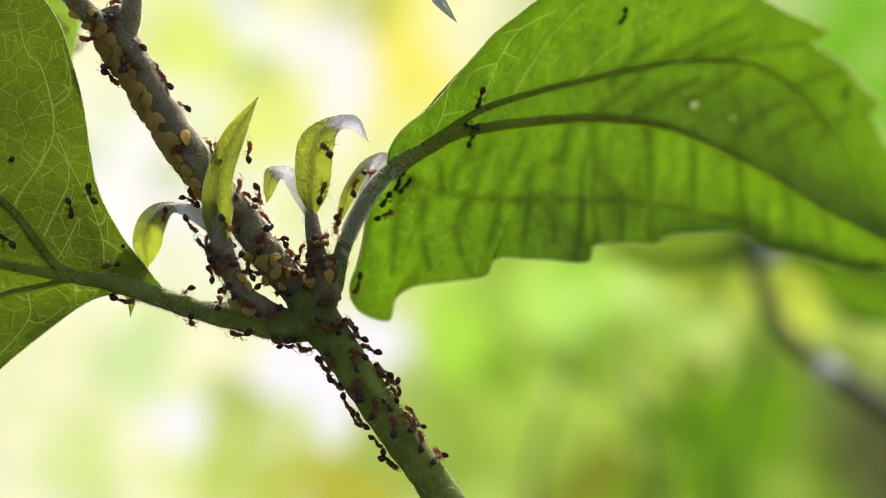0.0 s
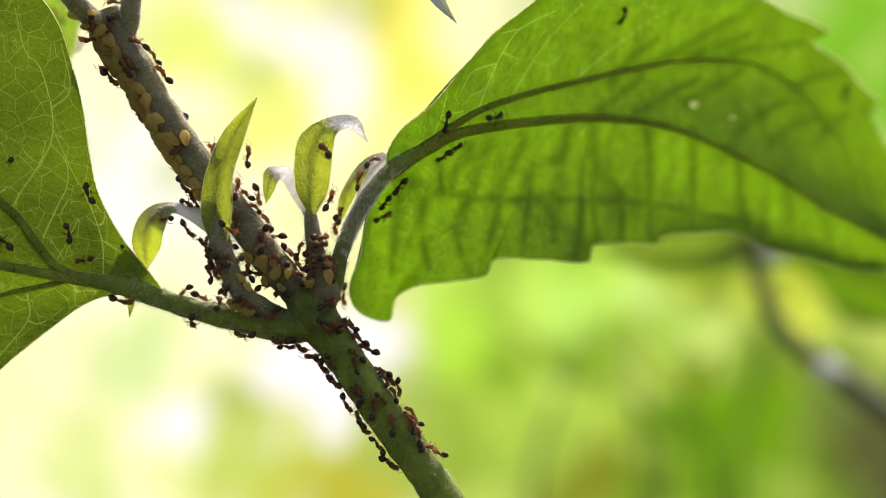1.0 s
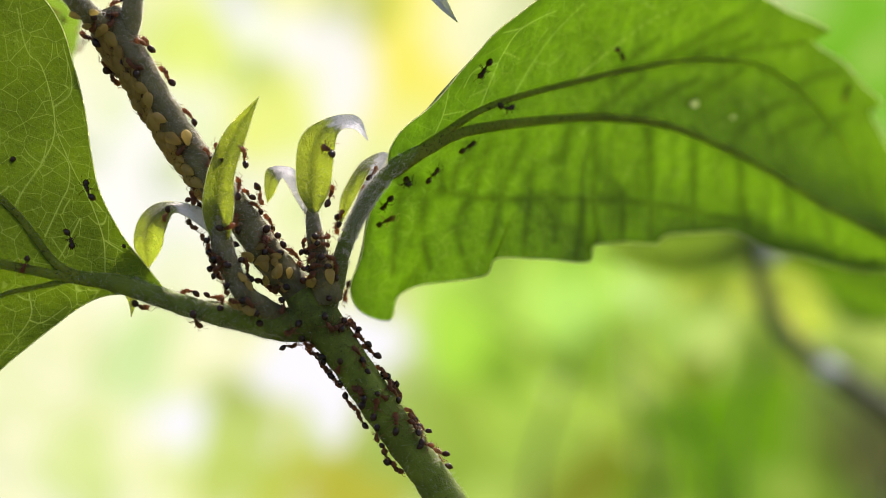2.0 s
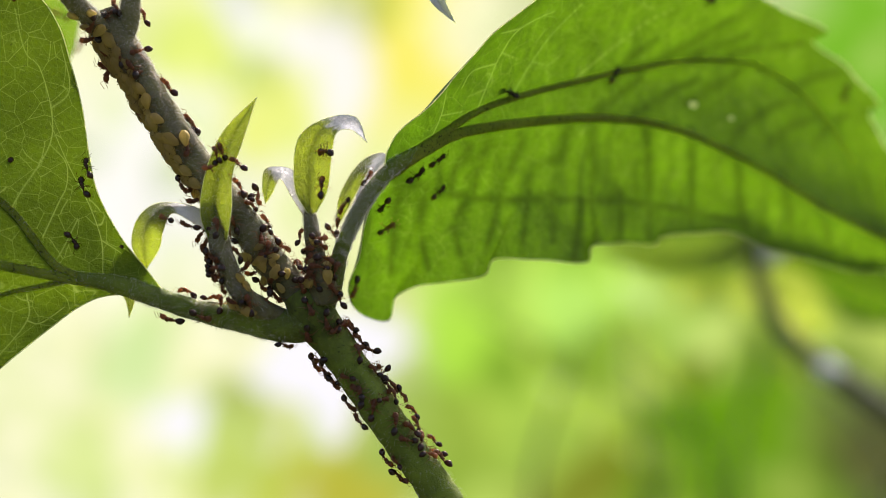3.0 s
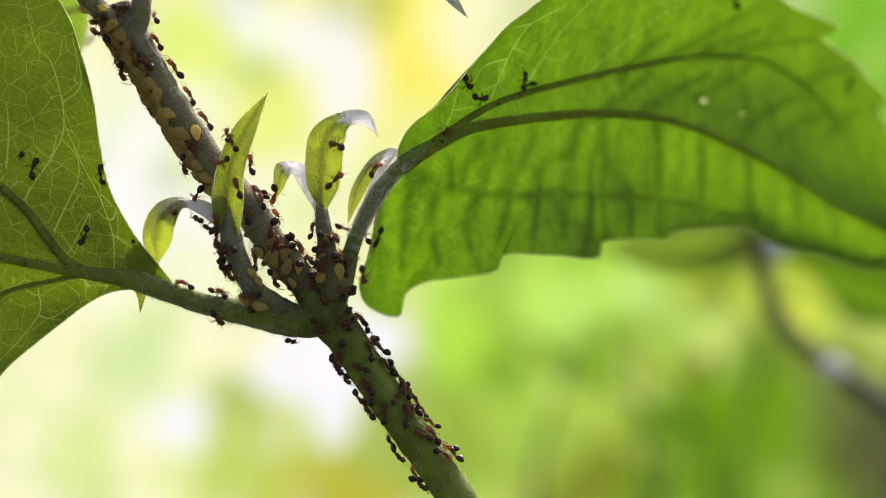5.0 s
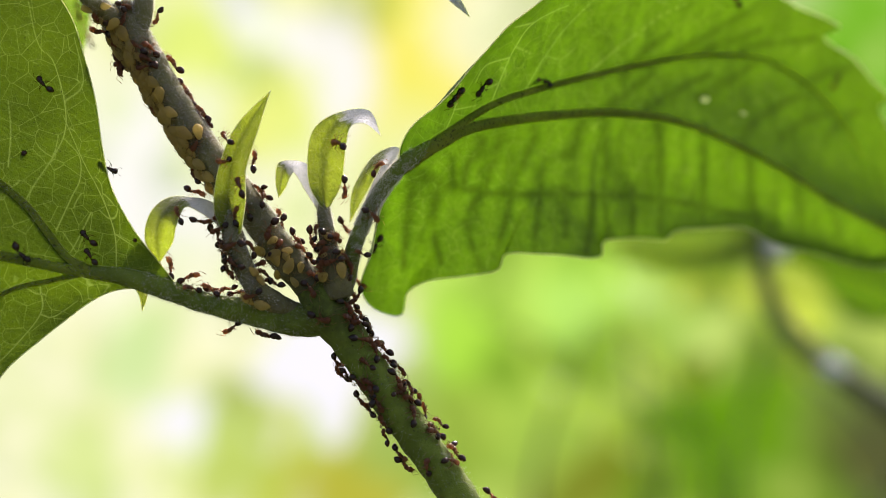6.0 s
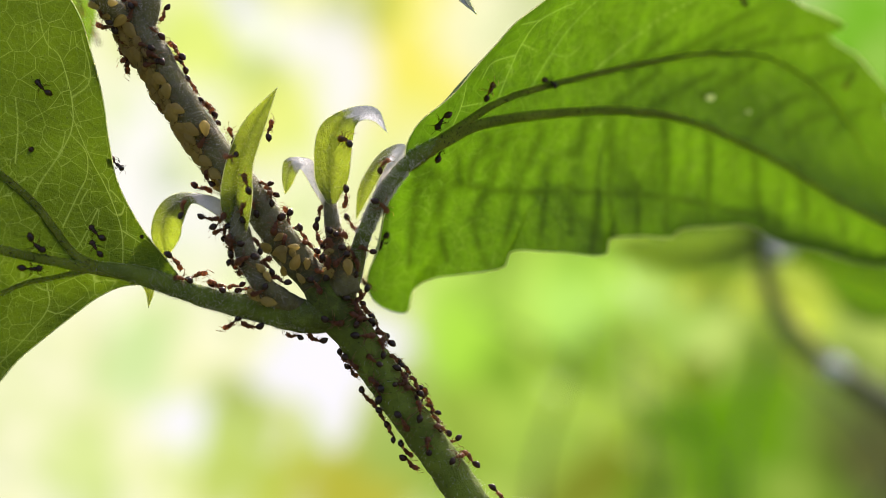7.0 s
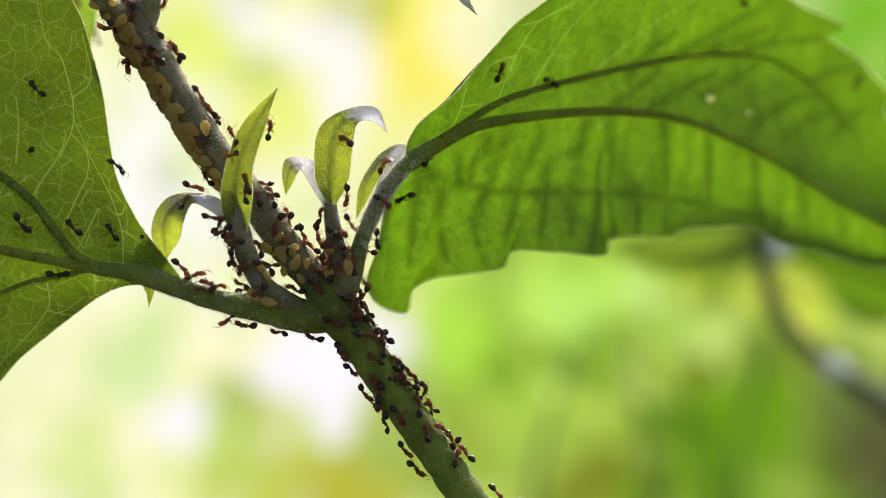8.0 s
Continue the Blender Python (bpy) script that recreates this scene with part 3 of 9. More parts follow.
# broad leaf seen from below
big = tagged(new("leaf"), "broad toothed green leaf with dark ribs, lit from behind")
big.parent = plant
big_blade = part("blade", blade(
    [(9.7, 0.0, 17.0), (15.6, 3.6, 21.1), (21.2, 8.4, 23.9), (32.4, 17.6, 26.2), (43.6, 26.2, 27.3), (55.7, 35.4, 26.3), (71.9, 46.8, 20.6), (87.1, 56.5, 13.0), (109.0, 68.0, 3.9)],
    [(9.7, -0.5, 17.9), (10.5, -1.0, 20.4), (13.7, -2.0, 24.5), (17.8, -2.5, 29.2), (22.3, -2.0, 34.1), (26.9, -1.0, 38.4), (32.2, 1.0, 42.6), (42.3, 8.0, 48.4), (55.6, 19.0, 51.4),
     (67.8, 32.0, 47.7), (75.8, 43.0, 46.6), (80.7, 47.0, 45.4), (83.7, 50.0, 44.3), (81.0, 50.0, 42.7), (87.4, 54.0, 39.9), (91.6, 57.0, 36.5), (95.7, 60.0, 33.0), (93.9, 60.0, 30.8), (99.4, 64.0, 24.5), (104.5, 67.0, 15.4), (109.0, 68.0, 3.9)],
    [(9.3, 0.5, 16.0), (7.2, 4.0, 11.0), (5.3, 8.0, 6.2), (3.7, 12.0, 0.8), (5.3, 17.0, -2.7), (9.4, 20.0, -3.9), (11.0, 18.5, -0.6), (13.8, 16.0, 1.5), (18.8, 16.5, 1.8), (24.2, 17.5, 2.8), (25.9, 17.5, 5.3), (32.6, 21.0, 5.3), (40.1, 27.0, 4.9), (41.2, 27.5, 7.4), (47.2, 34.0, 7.8), (52.2, 37.0, 7.6), (54.1, 38.0, 9.0), (60.5, 42.0, 9.4), (67.0, 46.0, 9.6), (72.5, 49.5, 7.2), (80.7, 55.0, 5.4), (92.4, 61.0, 3.0), (109.0, 68.0, 2.9)],
    640, 110, 2.2, 1.2, 0.22, 4.6), M_LEAF_BIG, big)
# two small holes eaten through the sheet
bm = bmesh.new()
bm.from_mesh(big_blade.data)
gone = []
for f in bm.faces:
    c = f.calc_center_median() * 1000
    for hole, r in (((58.8, 36.0, 30.7), 0.48), ((66.2, 40.0, 28.9), 0.26)):
        if math.hypot((c.x - hole[0]) * 0.7, c.z - hole[2]) < r:
            gone.append(f)
bmesh.ops.delete(bm, geom=gone, context="FACES")
bm.to_mesh(big_blade.data)
bm.free()
bt = tree_of(big_blade)
# fine pale veins of the near half, and the thick ones of the far half
lay_veins(big_blade, "vein", (
    ((16.0, 22.5), (17.4, 25.7), (18.3, 29.3)), ((22.6, 26.9), (24.6, 31.8), (26.1, 34.9), (28.6, 38.1), (33.2, 40.8), (34.7, 40.9)),
    ((27.7, 29.2), (30.7, 34.3), (34.0, 38.7), (38.0, 42.7)), ((37.3, 32.3), (41.8, 36.2), (45.7, 39.3), (49.3, 42.0), (53.3, 44.1)),
    ((25.2, 33.4), (21.9, 32.0), (20.3, 29.5)), ((26.1, 34.9), (28.5, 34.3)), ((23.6, 29.8), (21.2, 28.5)), ((30.7, 34.3), (33.4, 34.3), (35.5, 36.1)),
    ((28.6, 38.1), (25.8, 37.0)), ((17.4, 25.7), (20.4, 26.5))), 0.11)
lay_veins(big_blade, "thick_vein", (
    ((48.0, 34.8), (53.0, 37.3), (59.3, 41.1), (64.4, 44.1)), ((65.4, 38.9), (68.9, 40.3), (79.5, 42.2)), ((40.5, 26.7), (45.4, 31.3), (49.1, 34.2)),
    ((48.0, 28.1), (53.4, 31.7), (59.5, 34.8)), ((64.8, 23.1), (68.5, 27.5), (75.6, 31.8), (79.9, 32.7)), ((57.4, 30.7), (64.0, 34.5), (68.4, 37.3)), ((74.2, 25.3), (78.8, 28.5), (84.9, 30.4)), ((43.2, 32.5), (46.8, 36.5), (51.5, 39.9)), ((56, 36.9), (62, 40), (68.5, 42.5)), ((83, 25), (86.5, 29), (90, 31)), ((78, 34.5), (83, 37), (87, 38)),
    ((29.4, 24.2), (29.3, 22.4), (26.8, 16.7), (25.4, 10.8), (24.1, 6.5)), ((37.2, 25.4), (35.7, 21.4), (31.7, 19.2), (30.8, 15.5), (29.5, 6.5)),
    ((21.3, 21.7), (19.3, 18.1), (18.9, 15.7)), ((24.6, 23.0), (23.1, 19.1), (22.3, 15.4)), ((20.8, 13.9), (19.5, 10.5), (20.2, 6.3), (21.5, 3.1)),
    ((11.6, 15.8), (10.4, 9.7), (9.9, 3.1)), ((15.1, 15.2), (14.2, 9.9), (15.5, 4.0)), ((34.4, 14.9), (34.6, 8.3)), ((39.2, 14.3), (38.9, 10.1), (38.0, 5.6)),
    ((40.9, 25.2), (41.5, 19.6), (41.0, 15.0), (42.0, 8.3)), ((46.1, 15.7), (46.5, 8.6)), ((50.1, 26.5), (51.6, 18.4), (51.4, 9.0)), ((58.4, 26.2), (59.3, 18.8), (59.4, 10.9)),
    ((67.2, 22.5), (68.5, 17.9), (69.6, 10.5)), ((76.2, 20.0), (78.4, 13.5), (78.8, 8.0)), ((84.0, 14.5), (86.5, 9.0)), ((11.3, 17.5), (15.5, 15.7), (23.8, 14.5), (36.7, 14.6), (51.4, 14.3), (67.8, 11.7))), 1.5)


def margin(ob, parent, r=0.1):
    """The thickened pale rim round a leaf's sheet."""
    bm = bmesh.new()
    bm.from_mesh(ob.data)
    edges = [e for e in bm.edges if e.is_boundary and e.calc_length() > 1e-5]
    out = bmesh.new()
    for e in edges:
        a, b = (v.co * 1000 for v in e.verts)
        tube(out, [a, b], [r, r], 5)
    bm.free()
    return part("margin", out, M_RIM, parent)


margin(big_blade, big, 0.08)


def rib(pts, r0, r1, parent, tree, name="vein", n=30, sides=8):
    p = on_blade(tree, pts, n)
    return part(name, tube(bmesh.new(), p, [r0 + (r1 - r0) * i / n for i in range(n + 1)], sides, 0.1, 0.8), M_RIB, parent)


rib([(9.7, 0.0, 17.0), (15.6, 3.6, 21.1), (21.2, 8.4, 23.9), (32.4, 17.6, 26.2), (43.6, 26.2, 27.3), (55.7, 35.4, 26.3), (71.9, 46.8, 20.6), (87.1, 56.5, 13.0), (106.6, 67.0, 5.5)], 1.02, 0.3, big, bt, "midrib", 70, 12)
rib([(10.9, 1.0, 18.3), (16.4, 3.0, 22.4), (23.6, 8.0, 27.3), (35.8, 18.0, 31.7), (53.1, 31.0, 36.6), (64.4, 38.0, 38.3), (72.3, 44.0, 37.7), (79.5, 50.0, 34.3), (85.7, 55.0, 29.4), (92.1, 60.0, 22.3)], 0.82, 0.08, big, bt, "rib", 60, 12)
# broad leaf on the other side
RIBS = []
left = tagged(new("leaf"), "broad green leaf with pale net veins, lit from behind")
left.parent = plant
left_blade = part("blade", blade(
    [(-20.7, -2.0, 1.1), (-27.4, -3.0, 2.4), (-31.8, -4.0, 3.2), (-37.6, -5.0, 4.4), (-44.5, -7.0, 5.9), (-54.0, -10.0, 8.5), (-63.3, -14.0, 11.4)],
    [(-20.8, -2.0, 1.6), (-22.8, -2.0, 4.1), (-26.5, -2.0, 8.9), (-29.5, -2.0, 14.7), (-30.7, -2.0, 20.1), (-31.6, -2.0, 26.3), (-33.2, -2.0, 32.5), (-35.0, -2.0, 37.9), (-38.4, -2.0, 42.5), (-47.0, -4.0, 49.1), (-57.7, -8.0, 44.5), (-62.0, -12.0, 28.3), (-63.3, -14.0, 11.4)],
    [(-21.0, -2.0, 0.8), (-24.5, -2.0, 0.8), (-28.7, -2.5, 0.5), (-32.0, -3.0, -1.0), (-35.2, -4.0, -3.5), (-38.3, -5.0, -6.1), (-41.8, -6.0, -9.2), (-45.7, -8.0, -13.6), (-52.5, -10.0, -15.2), (-59.1, -12.0, -8.4), (-63.3, -14.0, 11.4)],
    460, 240, -1.2, 0.8, 0.12, 5.0), M_LEAF, left)
lt = tree_of(left_blade)
lay_veins(left_blade, "vein", (
    ((-40.4, 12.8), (-39.3, 15.1), (-35.9, 21.3), (-35.8, 26.2), (-37.4, 31.8), (-39.3, 34.0), (-40.8, 40.1)), ((-36.5, 8.6), (-34.7, 13.2), (-33.7, 15.7), (-33.8, 18.8), (-35.9, 21.3)),
    ((-28.6, 3.7), (-29.1, 8.2), (-30.3, 11.8), (-31.7, 15.0), (-33.0, 17.5), (-35.9, 24.2)), ((-42.8, 17.2), (-42.6, 22.0), (-43.1, 26.4)), ((-38.6, 0.9), (-38.6, -2.7), (-42.1, -7.4), (-45.5, -11)),
    ((-38.6, -2.7), (-36.8, -3.0), (-33.8, -0.9)), ((-35.8, 26.2), (-33.3, 28.8), (-34.5, 35.0)), 
    ((-29.1, 8.2), (-26.4, 6.5)), ((-32.2, 11.1), (-34.1, 6.5), (-35.1, 5.0))), 0.13)
margin(left_blade, left, 0.07)
RIBS.append(rib([(-24.8, -2.5, 1.6), (-27.4, -3.0, 2.1), (-31.8, -4.0, 2.8), (-37.6, -5.0, 4.0), (-44.5, -7.0, 5.6), (-54.0, -10.0, 8.4)], 0.95, 0.6, left, lt, "midrib", 50, 14))
RIBS.append(rib([(-31.0, -4.0, 2.9), (-34.8, -4.0, 4.9), (-37.7, -4.5, 8.5), (-40.6, -5.0, 12.2), (-46.4, -6.0, 17.2)], 0.62, 0.48, left, lt, "rib", 40, 12))
RIBS.append(rib([(-33.3, -4.0, 2.7), (-37.6, -5.0, 1.8), (-41.8, -6.0, 0.8), (-47.2, -8.0, -2.0)], 0.45, 0.3, left, lt, "rib", 30, 12))
for spot, r in (((-40.9, -4.0, 19.1), 0.42), ((-26.2, -2.0, 7.3), 0.3), ((-38.5, -5.0, 4.7), 0.25)):
    bm = bmesh.new()
    bmesh.ops.create_icosphere(bm, subdivisions=2, radius=1)
    q = on_blade(lt, [spot, spot], 1)[0]
    for v in bm.verts:
        v.co = (q + v.co * r * (1 + 0.35 * noise.noise(v.co * 2.0 + q))) * 0.001
    part("speck", bm, M_GASTER, left, "dark speck of dirt")

# young leaves of the side shoots
FREE = []


def young(mid, up, down, material, label, camber=0.2, woolly=None, n=48, m=10):
    """woolly: the stretch of its length that shows the pale woolly upper side."""
    if woolly:
        material = young_material("young_leaf_felted", woolly)
    ob = part("young_leaf", blade(mid, up, down, n, m, camber, 0.25), material, plant, label)
    margin(ob, ob, 0.05)
    FREE.append(ob)
    return ob


young([(-13.0, -3.0, 7.8), (-13.3, -3.0, 12.4), (-12.7, -2.5, 17.8), (-10.8, -2.0, 22.8), (-7.8, -1.5, 27.8)],
      [(-14.0, -4.0, 8.2), (-15.1, -4.5, 12.0), (-14.4, -4.5, 17.3), (-12.2, -3.0, 23.0), (-7.8, -1.5, 27.8)],
      [(-11.3, -5.0, 8.2), (-10.7, -5.5, 12.3), (-10.7, -5.0, 16.9), (-9.3, -3.0, 22.4), (-7.8, -1.5, 27.8)], M_YOUNG, "narrow folded young leaf standing upright", 0.3)
young([(-13.6, -2.0, 9.2), (-16.8, -2.0, 12.0), (-20.1, -1.0, 12.9), (-22.8, 0.0, 10.9), (-23.9, 1.0, 7.8), (-23.6, 2.0, 4.2)],
      [(-13.8, -3.5, 8.6), (-16.8, -4.0, 11.0), (-19.2, -3.5, 11.9), (-20.7, -2.0, 9.3), (-21.5, 0.0, 7.0), (-23.6, 2.0, 4.2)],
      [(-13.6, -1.0, 10.5), (-16.9, 1.0, 12.9), (-22.0, 3.0, 13.5), (-25.2, 4.0, 11.4), (-25.9, 3.0, 7.4), (-23.6, 2.0, 4.2)], M_YOUNG, "young leaf bent over and hanging down", 0.3, (-1, 0.34))
young([(-0.4, -2.0, 11.7), (-0.5, -1.6, 16.3), (-0.2, -1.2, 21.0), (1.6, -1.0, 23.8), (5.2, -2.0, 24.0), (7.4, -3.5, 21.4)],
      [(-0.9, -3.0, 12.0), (-2.5, -3.0, 15.5), (-2.2, -2.5, 21.7), (0.7, -0.4, 24.6), (5.5, -0.5, 25.1), (7.4, -3.5, 21.4)],
      [(0.5, -3.0, 12.0), (2.0, -3.0, 15.1), (2.6, -3.0, 20.1), (3.3, -3.0, 22.7), (5.3, -3.5, 23.0), (7.4, -3.5, 21.4)], M_YOUNG, "young leaf with a curled woolly tip", 0.3, (0.64, 2))
young([(-0.8, -1.0, 11.3), (-2.4, -0.5, 14.4), (-4.2, 0.0, 17.3), (-6.0, 1.0, 17.4), (-6.7, 1.5, 15.7), (-7.1, 2.0, 13.3)],
      [(-1.1, -2.0, 11.3), (-2.9, -2.0, 14.0), (-4.5, -1.5, 16.5), (-5.3, 0.0, 16.0), (-6.0, 1.0, 14.7), (-7.1, 2.0, 13.3)],
      [(-0.5, 0.0, 12.1), (-1.7, 1.0, 15.6), (-3.5, 2.0, 18.2), (-7.1, 3.0, 18.3), (-7.6, 2.5, 15.7), (-7.1, 2.0, 13.3)], M_YOUNG, "small bent young leaf with a pale woolly back", 0.2, (-1, 0.58))
young([(3.7, 1.0, 4.7), (6.2, 1.0, 13.3), (8.0, 2.0, 18.0), (6.0, 5.0, 18.2), (3.9, 6.0, 15.1), (2.5, 7.0, 9.8)],
      [(3.2, 0.5, 4.7), (5.3, 0.5, 13.3), (7.4, 1.0, 18.0), (6.7, 3.0, 17.2), (5.0, 5.0, 14.2), (2.5, 7.0, 9.8)],
      [(4.0, 1.5, 4.7), (6.9, 2.0, 13.3), (9.7, 4.0, 20.2), (5.8, 7.0, 19.5), (2.9, 7.0, 14.7), (2.5, 7.0, 9.8)], M_YOUNG, "bent young leaf with a pale woolly back", 0.2, (-1, 0.5))
young([(15.6, 0.0, 46.0), (15.8, 0.0, 43.3), (17.2, 0.0, 40.9), (19.5, 0.0, 38.1)], [(14.7, 0.0, 46.0), (15.0, 0.0, 42.9), (16.5, -0.5, 40.5), (19.5, 0.0, 38.1)],
      [(17.9, 0.0, 46.0), (17.3, 0.0, 43.3), (18.1, -0.5, 40.9), (19.5, 0.0, 38.1)], M_FUZZ, "woolly pointed leaf tip hanging from above")
young([(-27.8, 3.0, 3.9), (-27.0, 3.0, 1.5), (-26.4, 3.0, -0.5), (-26.3, 3.0, -2.6)], [(-28.8, 3.0, 3.9), (-27.8, 3.0, 1.5), (-26.7, 3.0, -0.5), (-26.3, 3.0, -2.6)],
      [(-26.0, 3.0, 3.9), (-25.4, 3.0, 1.5), (-25.6, 3.0, -0.5), (-26.3, 3.0, -2.6)], M_YOUNG, "pointed tip of a leaf hanging behind")
young([(-48.8, 38.0, 55.3), (-46.0, 38.0, 48.8), (-44.3, 38.0, 42.3), (-44.0, 38.0, 36.9)], [(-52.5, 38.0, 55.3), (-49.7, 38.0, 47.9), (-46.0, 38.0, 41.4), (-44.0, 38.0, 36.9)],
      [(-44.2, 38.0, 55.3), (-42.1, 38.0, 47.9), (-42.5, 38.0, 41.4), (-44.0, 38.0, 36.9)], M_LEAF_PALE, "pale leaf hanging behind the stem")
# stalk that carries the hanging tip
stalk("branch", [(-25.3, 1.0, 47.8), (-11.1, 1.0, 56.4), (6.2, 0.0, 53.8), (15.8, 0.0, 45.4)], [1.2, 0.9, 0.7, 0.5], M_STEM_GREY, plant, "", 40, 12)

def worn(p):
    """Few hairs are left about the node, where the ants crowd."""
    return p.length > 9 + 6 * noise.noise(p * 0.9) and (p.x > -25 or p.z > 8) and p.x < 10 + 6 * noise.noise(p * 1.1)


hairs("stem_hairs", [stem], [30000], 0.95, 0.013, plant, 3, 0.4, keep=lambda p: p.z > -34 and p.length > 9 + 6 * noise.noise(p * 0.9))
hairs("shoot_hairs", [upper, pet_l, pet_r, shoot_l, shoot_m, fork_l, fork_r], [15000, 7000, 24000, 4500, 4500, 3500, 3500], 0.5, 0.012, plant, 4, keep=worn)
hairs("down", [pet_l, pet_r, stem], [7000, 10000, 9000], 0.26, 0.009, plant, 6, 0.7, keep=lambda p: p.z > -36)
hairs("rib_hairs", RIBS, [2500, 1400, 900], 0.2, 0.009, plant, 7, 0.6)
hairs("leaf_hairs", FREE, [3600] * len(FREE), 0.3, 0.010, plant, 5)


# ---------------------------------------------------------------- ants
def ball(bm, centre, size, seg=12, rings=8, taper=0.0, droop=0.0):
    """An egg-shaped piece, pointed to the rear by taper."""
    r = bmesh.ops.create_uvsphere(bm, u_segments=seg, v_segments=rings, radius=1)
    for v in r["verts"]:
        x, y, z = v.co
        k = 1 - taper * max(0, -x) ** 2 * 0.75
        v.co = Vector((x * size[0], y * size[1] * k, z * size[2] * k - droop * x * x)) + Vector(centre)
        v.co *= 0.001


def limb(pts, radii, n=10, sides=6):
    return tube(bmesh.new(), spline(pts, n), level(radii, n), sides)


def bent(bm, hinge, pitch, yaw):
    """Turns a piece of the body about its joint (mm, degrees)."""
    h = Matrix.Translation(Vector(hinge) * 0.001)
    bmesh.ops.transform(bm, matrix=h @ pose(0, 0, 0, 0, pitch, yaw) @ h.inverted(), verts=bm.verts)
    return bm


def ant_meshes(scale, spread, nod, turn, tuck, swing, shell=M_ANT, leg=M_ANT_LEG, tone="reddish-brown"):
    """The meshes of one ant, head along +x, feet at z = 0; its head nods and turns, its gaster is tucked and swings aside (degrees)."""
    s = scale
    out = {}
    bm = bmesh.new()
    ball(bm, (1.24 * s, 0, 0.66 * s), (0.54 * s, 0.48 * s, 0.40 * s), 14, 10, -0.2, -0.04 * s)
    for y in (-1, 1):
        ball(bm, (1.36 * s, 0.46 * s * y, 0.78 * s), (0.10 * s, 0.06 * s, 0.09 * s), 6, 4)
        tube(bm, spline([(1.58 * s, 0.18 * s * y, 0.54 * s), (1.80 * s, 0.16 * s * y, 0.42 * s), (1.88 * s, 0.02 * s * y, 0.37 * s)], 4), [0.09 * s, 0.08 * s, 0.06 * s, 0.04 * s, 0.02 * s], 5)
    out["head"] = (mesh_of("head", bent(bm, (0.95 * s, 0, 0.74 * s), nod, turn), shell), tone + " head")
    bm = bmesh.new()
    ball(bm, (0.60 * s, 0, 0.82 * s), (0.42 * s, 0.36 * s, 0.36 * s))
    ball(bm, (0.12 * s, 0, 0.76 * s), (0.42 * s, 0.28 * s, 0.30 * s), 12, 8, 0.35)
    ball(bm, (-0.36 * s, 0, 0.74 * s), (0.14 * s, 0.13 * s, 0.21 * s), 10, 6)
    ball(bm, (-0.58 * s, 0, 0.76 * s), (0.15 * s, 0.16 * s, 0.18 * s), 10, 6)
    tube(bm, spline([(1.0 * s, 0, 0.72 * s), (0.6 * s, 0, 0.8 * s), (-0.1 * s, 0, 0.72 * s), (-0.7 * s, 0, 0.76 * s)], 8), [0.15 * s, 0.17 * s, 0.17 * s, 0.16 * s, 0.14 * s, 0.11 * s, 0.09 * s, 0.09 * s, 0.1 * s], 8)
    out["thorax"] = (mesh_of("thorax", bm, shell), "narrow " + tone + " thorax and waist")
    bm = bmesh.new()
    ball(bm, (-1.27 * s, 0, 0.84 * s), (0.72 * s, 0.51 * s, 0.48 * s), 18, 14, 0.62, 0.12 * s)
    out["gaster"] = (mesh_of("gaster", bent(bm, (-0.6 * s, 0, 0.76 * s), tuck, swing), M_GASTER), "glossy black rounded gaster")
    for y in (-1, 1):
        for i, (x0, knee, foot) in enumerate(((0.75, (1.05, 0.95, 0.95), (1.5, 1.35, 0)), (0.45, (0.35, 1.05, 1.0), (0.3, 1.65, 0)), (0.15, (-0.4, 1.0, 1.0), (-0.95, 1.65, 0)))):
            k = spread
            pts = [(0, 0, 0), ((knee[0] - x0) * 0.55, knee[1] * y * 0.5, 0.2), (knee[0] - x0, knee[1] * y * k, knee[2] - 0.62),
                   ((knee[0] + foot[0]) / 2 - x0, (knee[1] + foot[1]) / 2 * y * k, 0.45 - 0.62), (foot[0] - x0, foot[1] * y * k, -0.62)]
            bm = limb([(a * s, b * s, c * s) for a, b, c in pts], [0.036 * s, 0.058 * s, 0.038 * s, 0.03 * s, 0.016 * s], 10)
            out["leg", y, i] = (mesh_of("leg", bm, leg), "", Vector((x0 * s, 0.12 * s * y, 0.62 * s)) * 0.001)
        bm = limb([(1.48 * s, 0.2 * s * y, 0.8 * s), (1.8 * s, 0.55 * s * y, 1.1 * s), (1.95 * s, 0.68 * s * y, 1.05 * s), (2.6 * s, 0.6 * s * y, 0.5 * s)], [0.026 * s, 0.026 * s, 0.025 * s, 0.042 * s], 10, 5)
        out["antenna", y] = (mesh_of("antenna", bent(bm, (0.95 * s, 0, 0.74 * s), nod, turn), leg), "")
    return out


def make_ant(meshes, label):
    ob = tagged(new("ant"), label, "ant", "ants on the plant")
    for key, (me, lab, *base) in meshes.items():
        p = part(key if isinstance(key, str) else key[0], me, None, ob, lab)
        if base:
            p.location = base[0]
    return ob


POSTURES = [(0.9, 0.8, 12, 8, -14, -10), (0.84, 0.65, 32, -22, -38, 22), (0.95, 0.75, 22, 26, 24, -30), (0.88, 0.85, 4, -14, -26, 34), (0.8, 0.7, 40, 10, 36, 16)]
KINDS = [[ant_meshes(size * p[0], *p[1:]) for p in POSTURES] for size in (1.0, 0.93, 1.07)]
# the same ants once more, their silhouette put into the colour
KINDS.append([ant_meshes(p[0], p[1], p[2] * 0.3, p[3], p[4] * 0.3, p[5], M_ANT_SHADED, M_ANT_SHADED, "blackish") for p in POSTURES])
ANTS = []


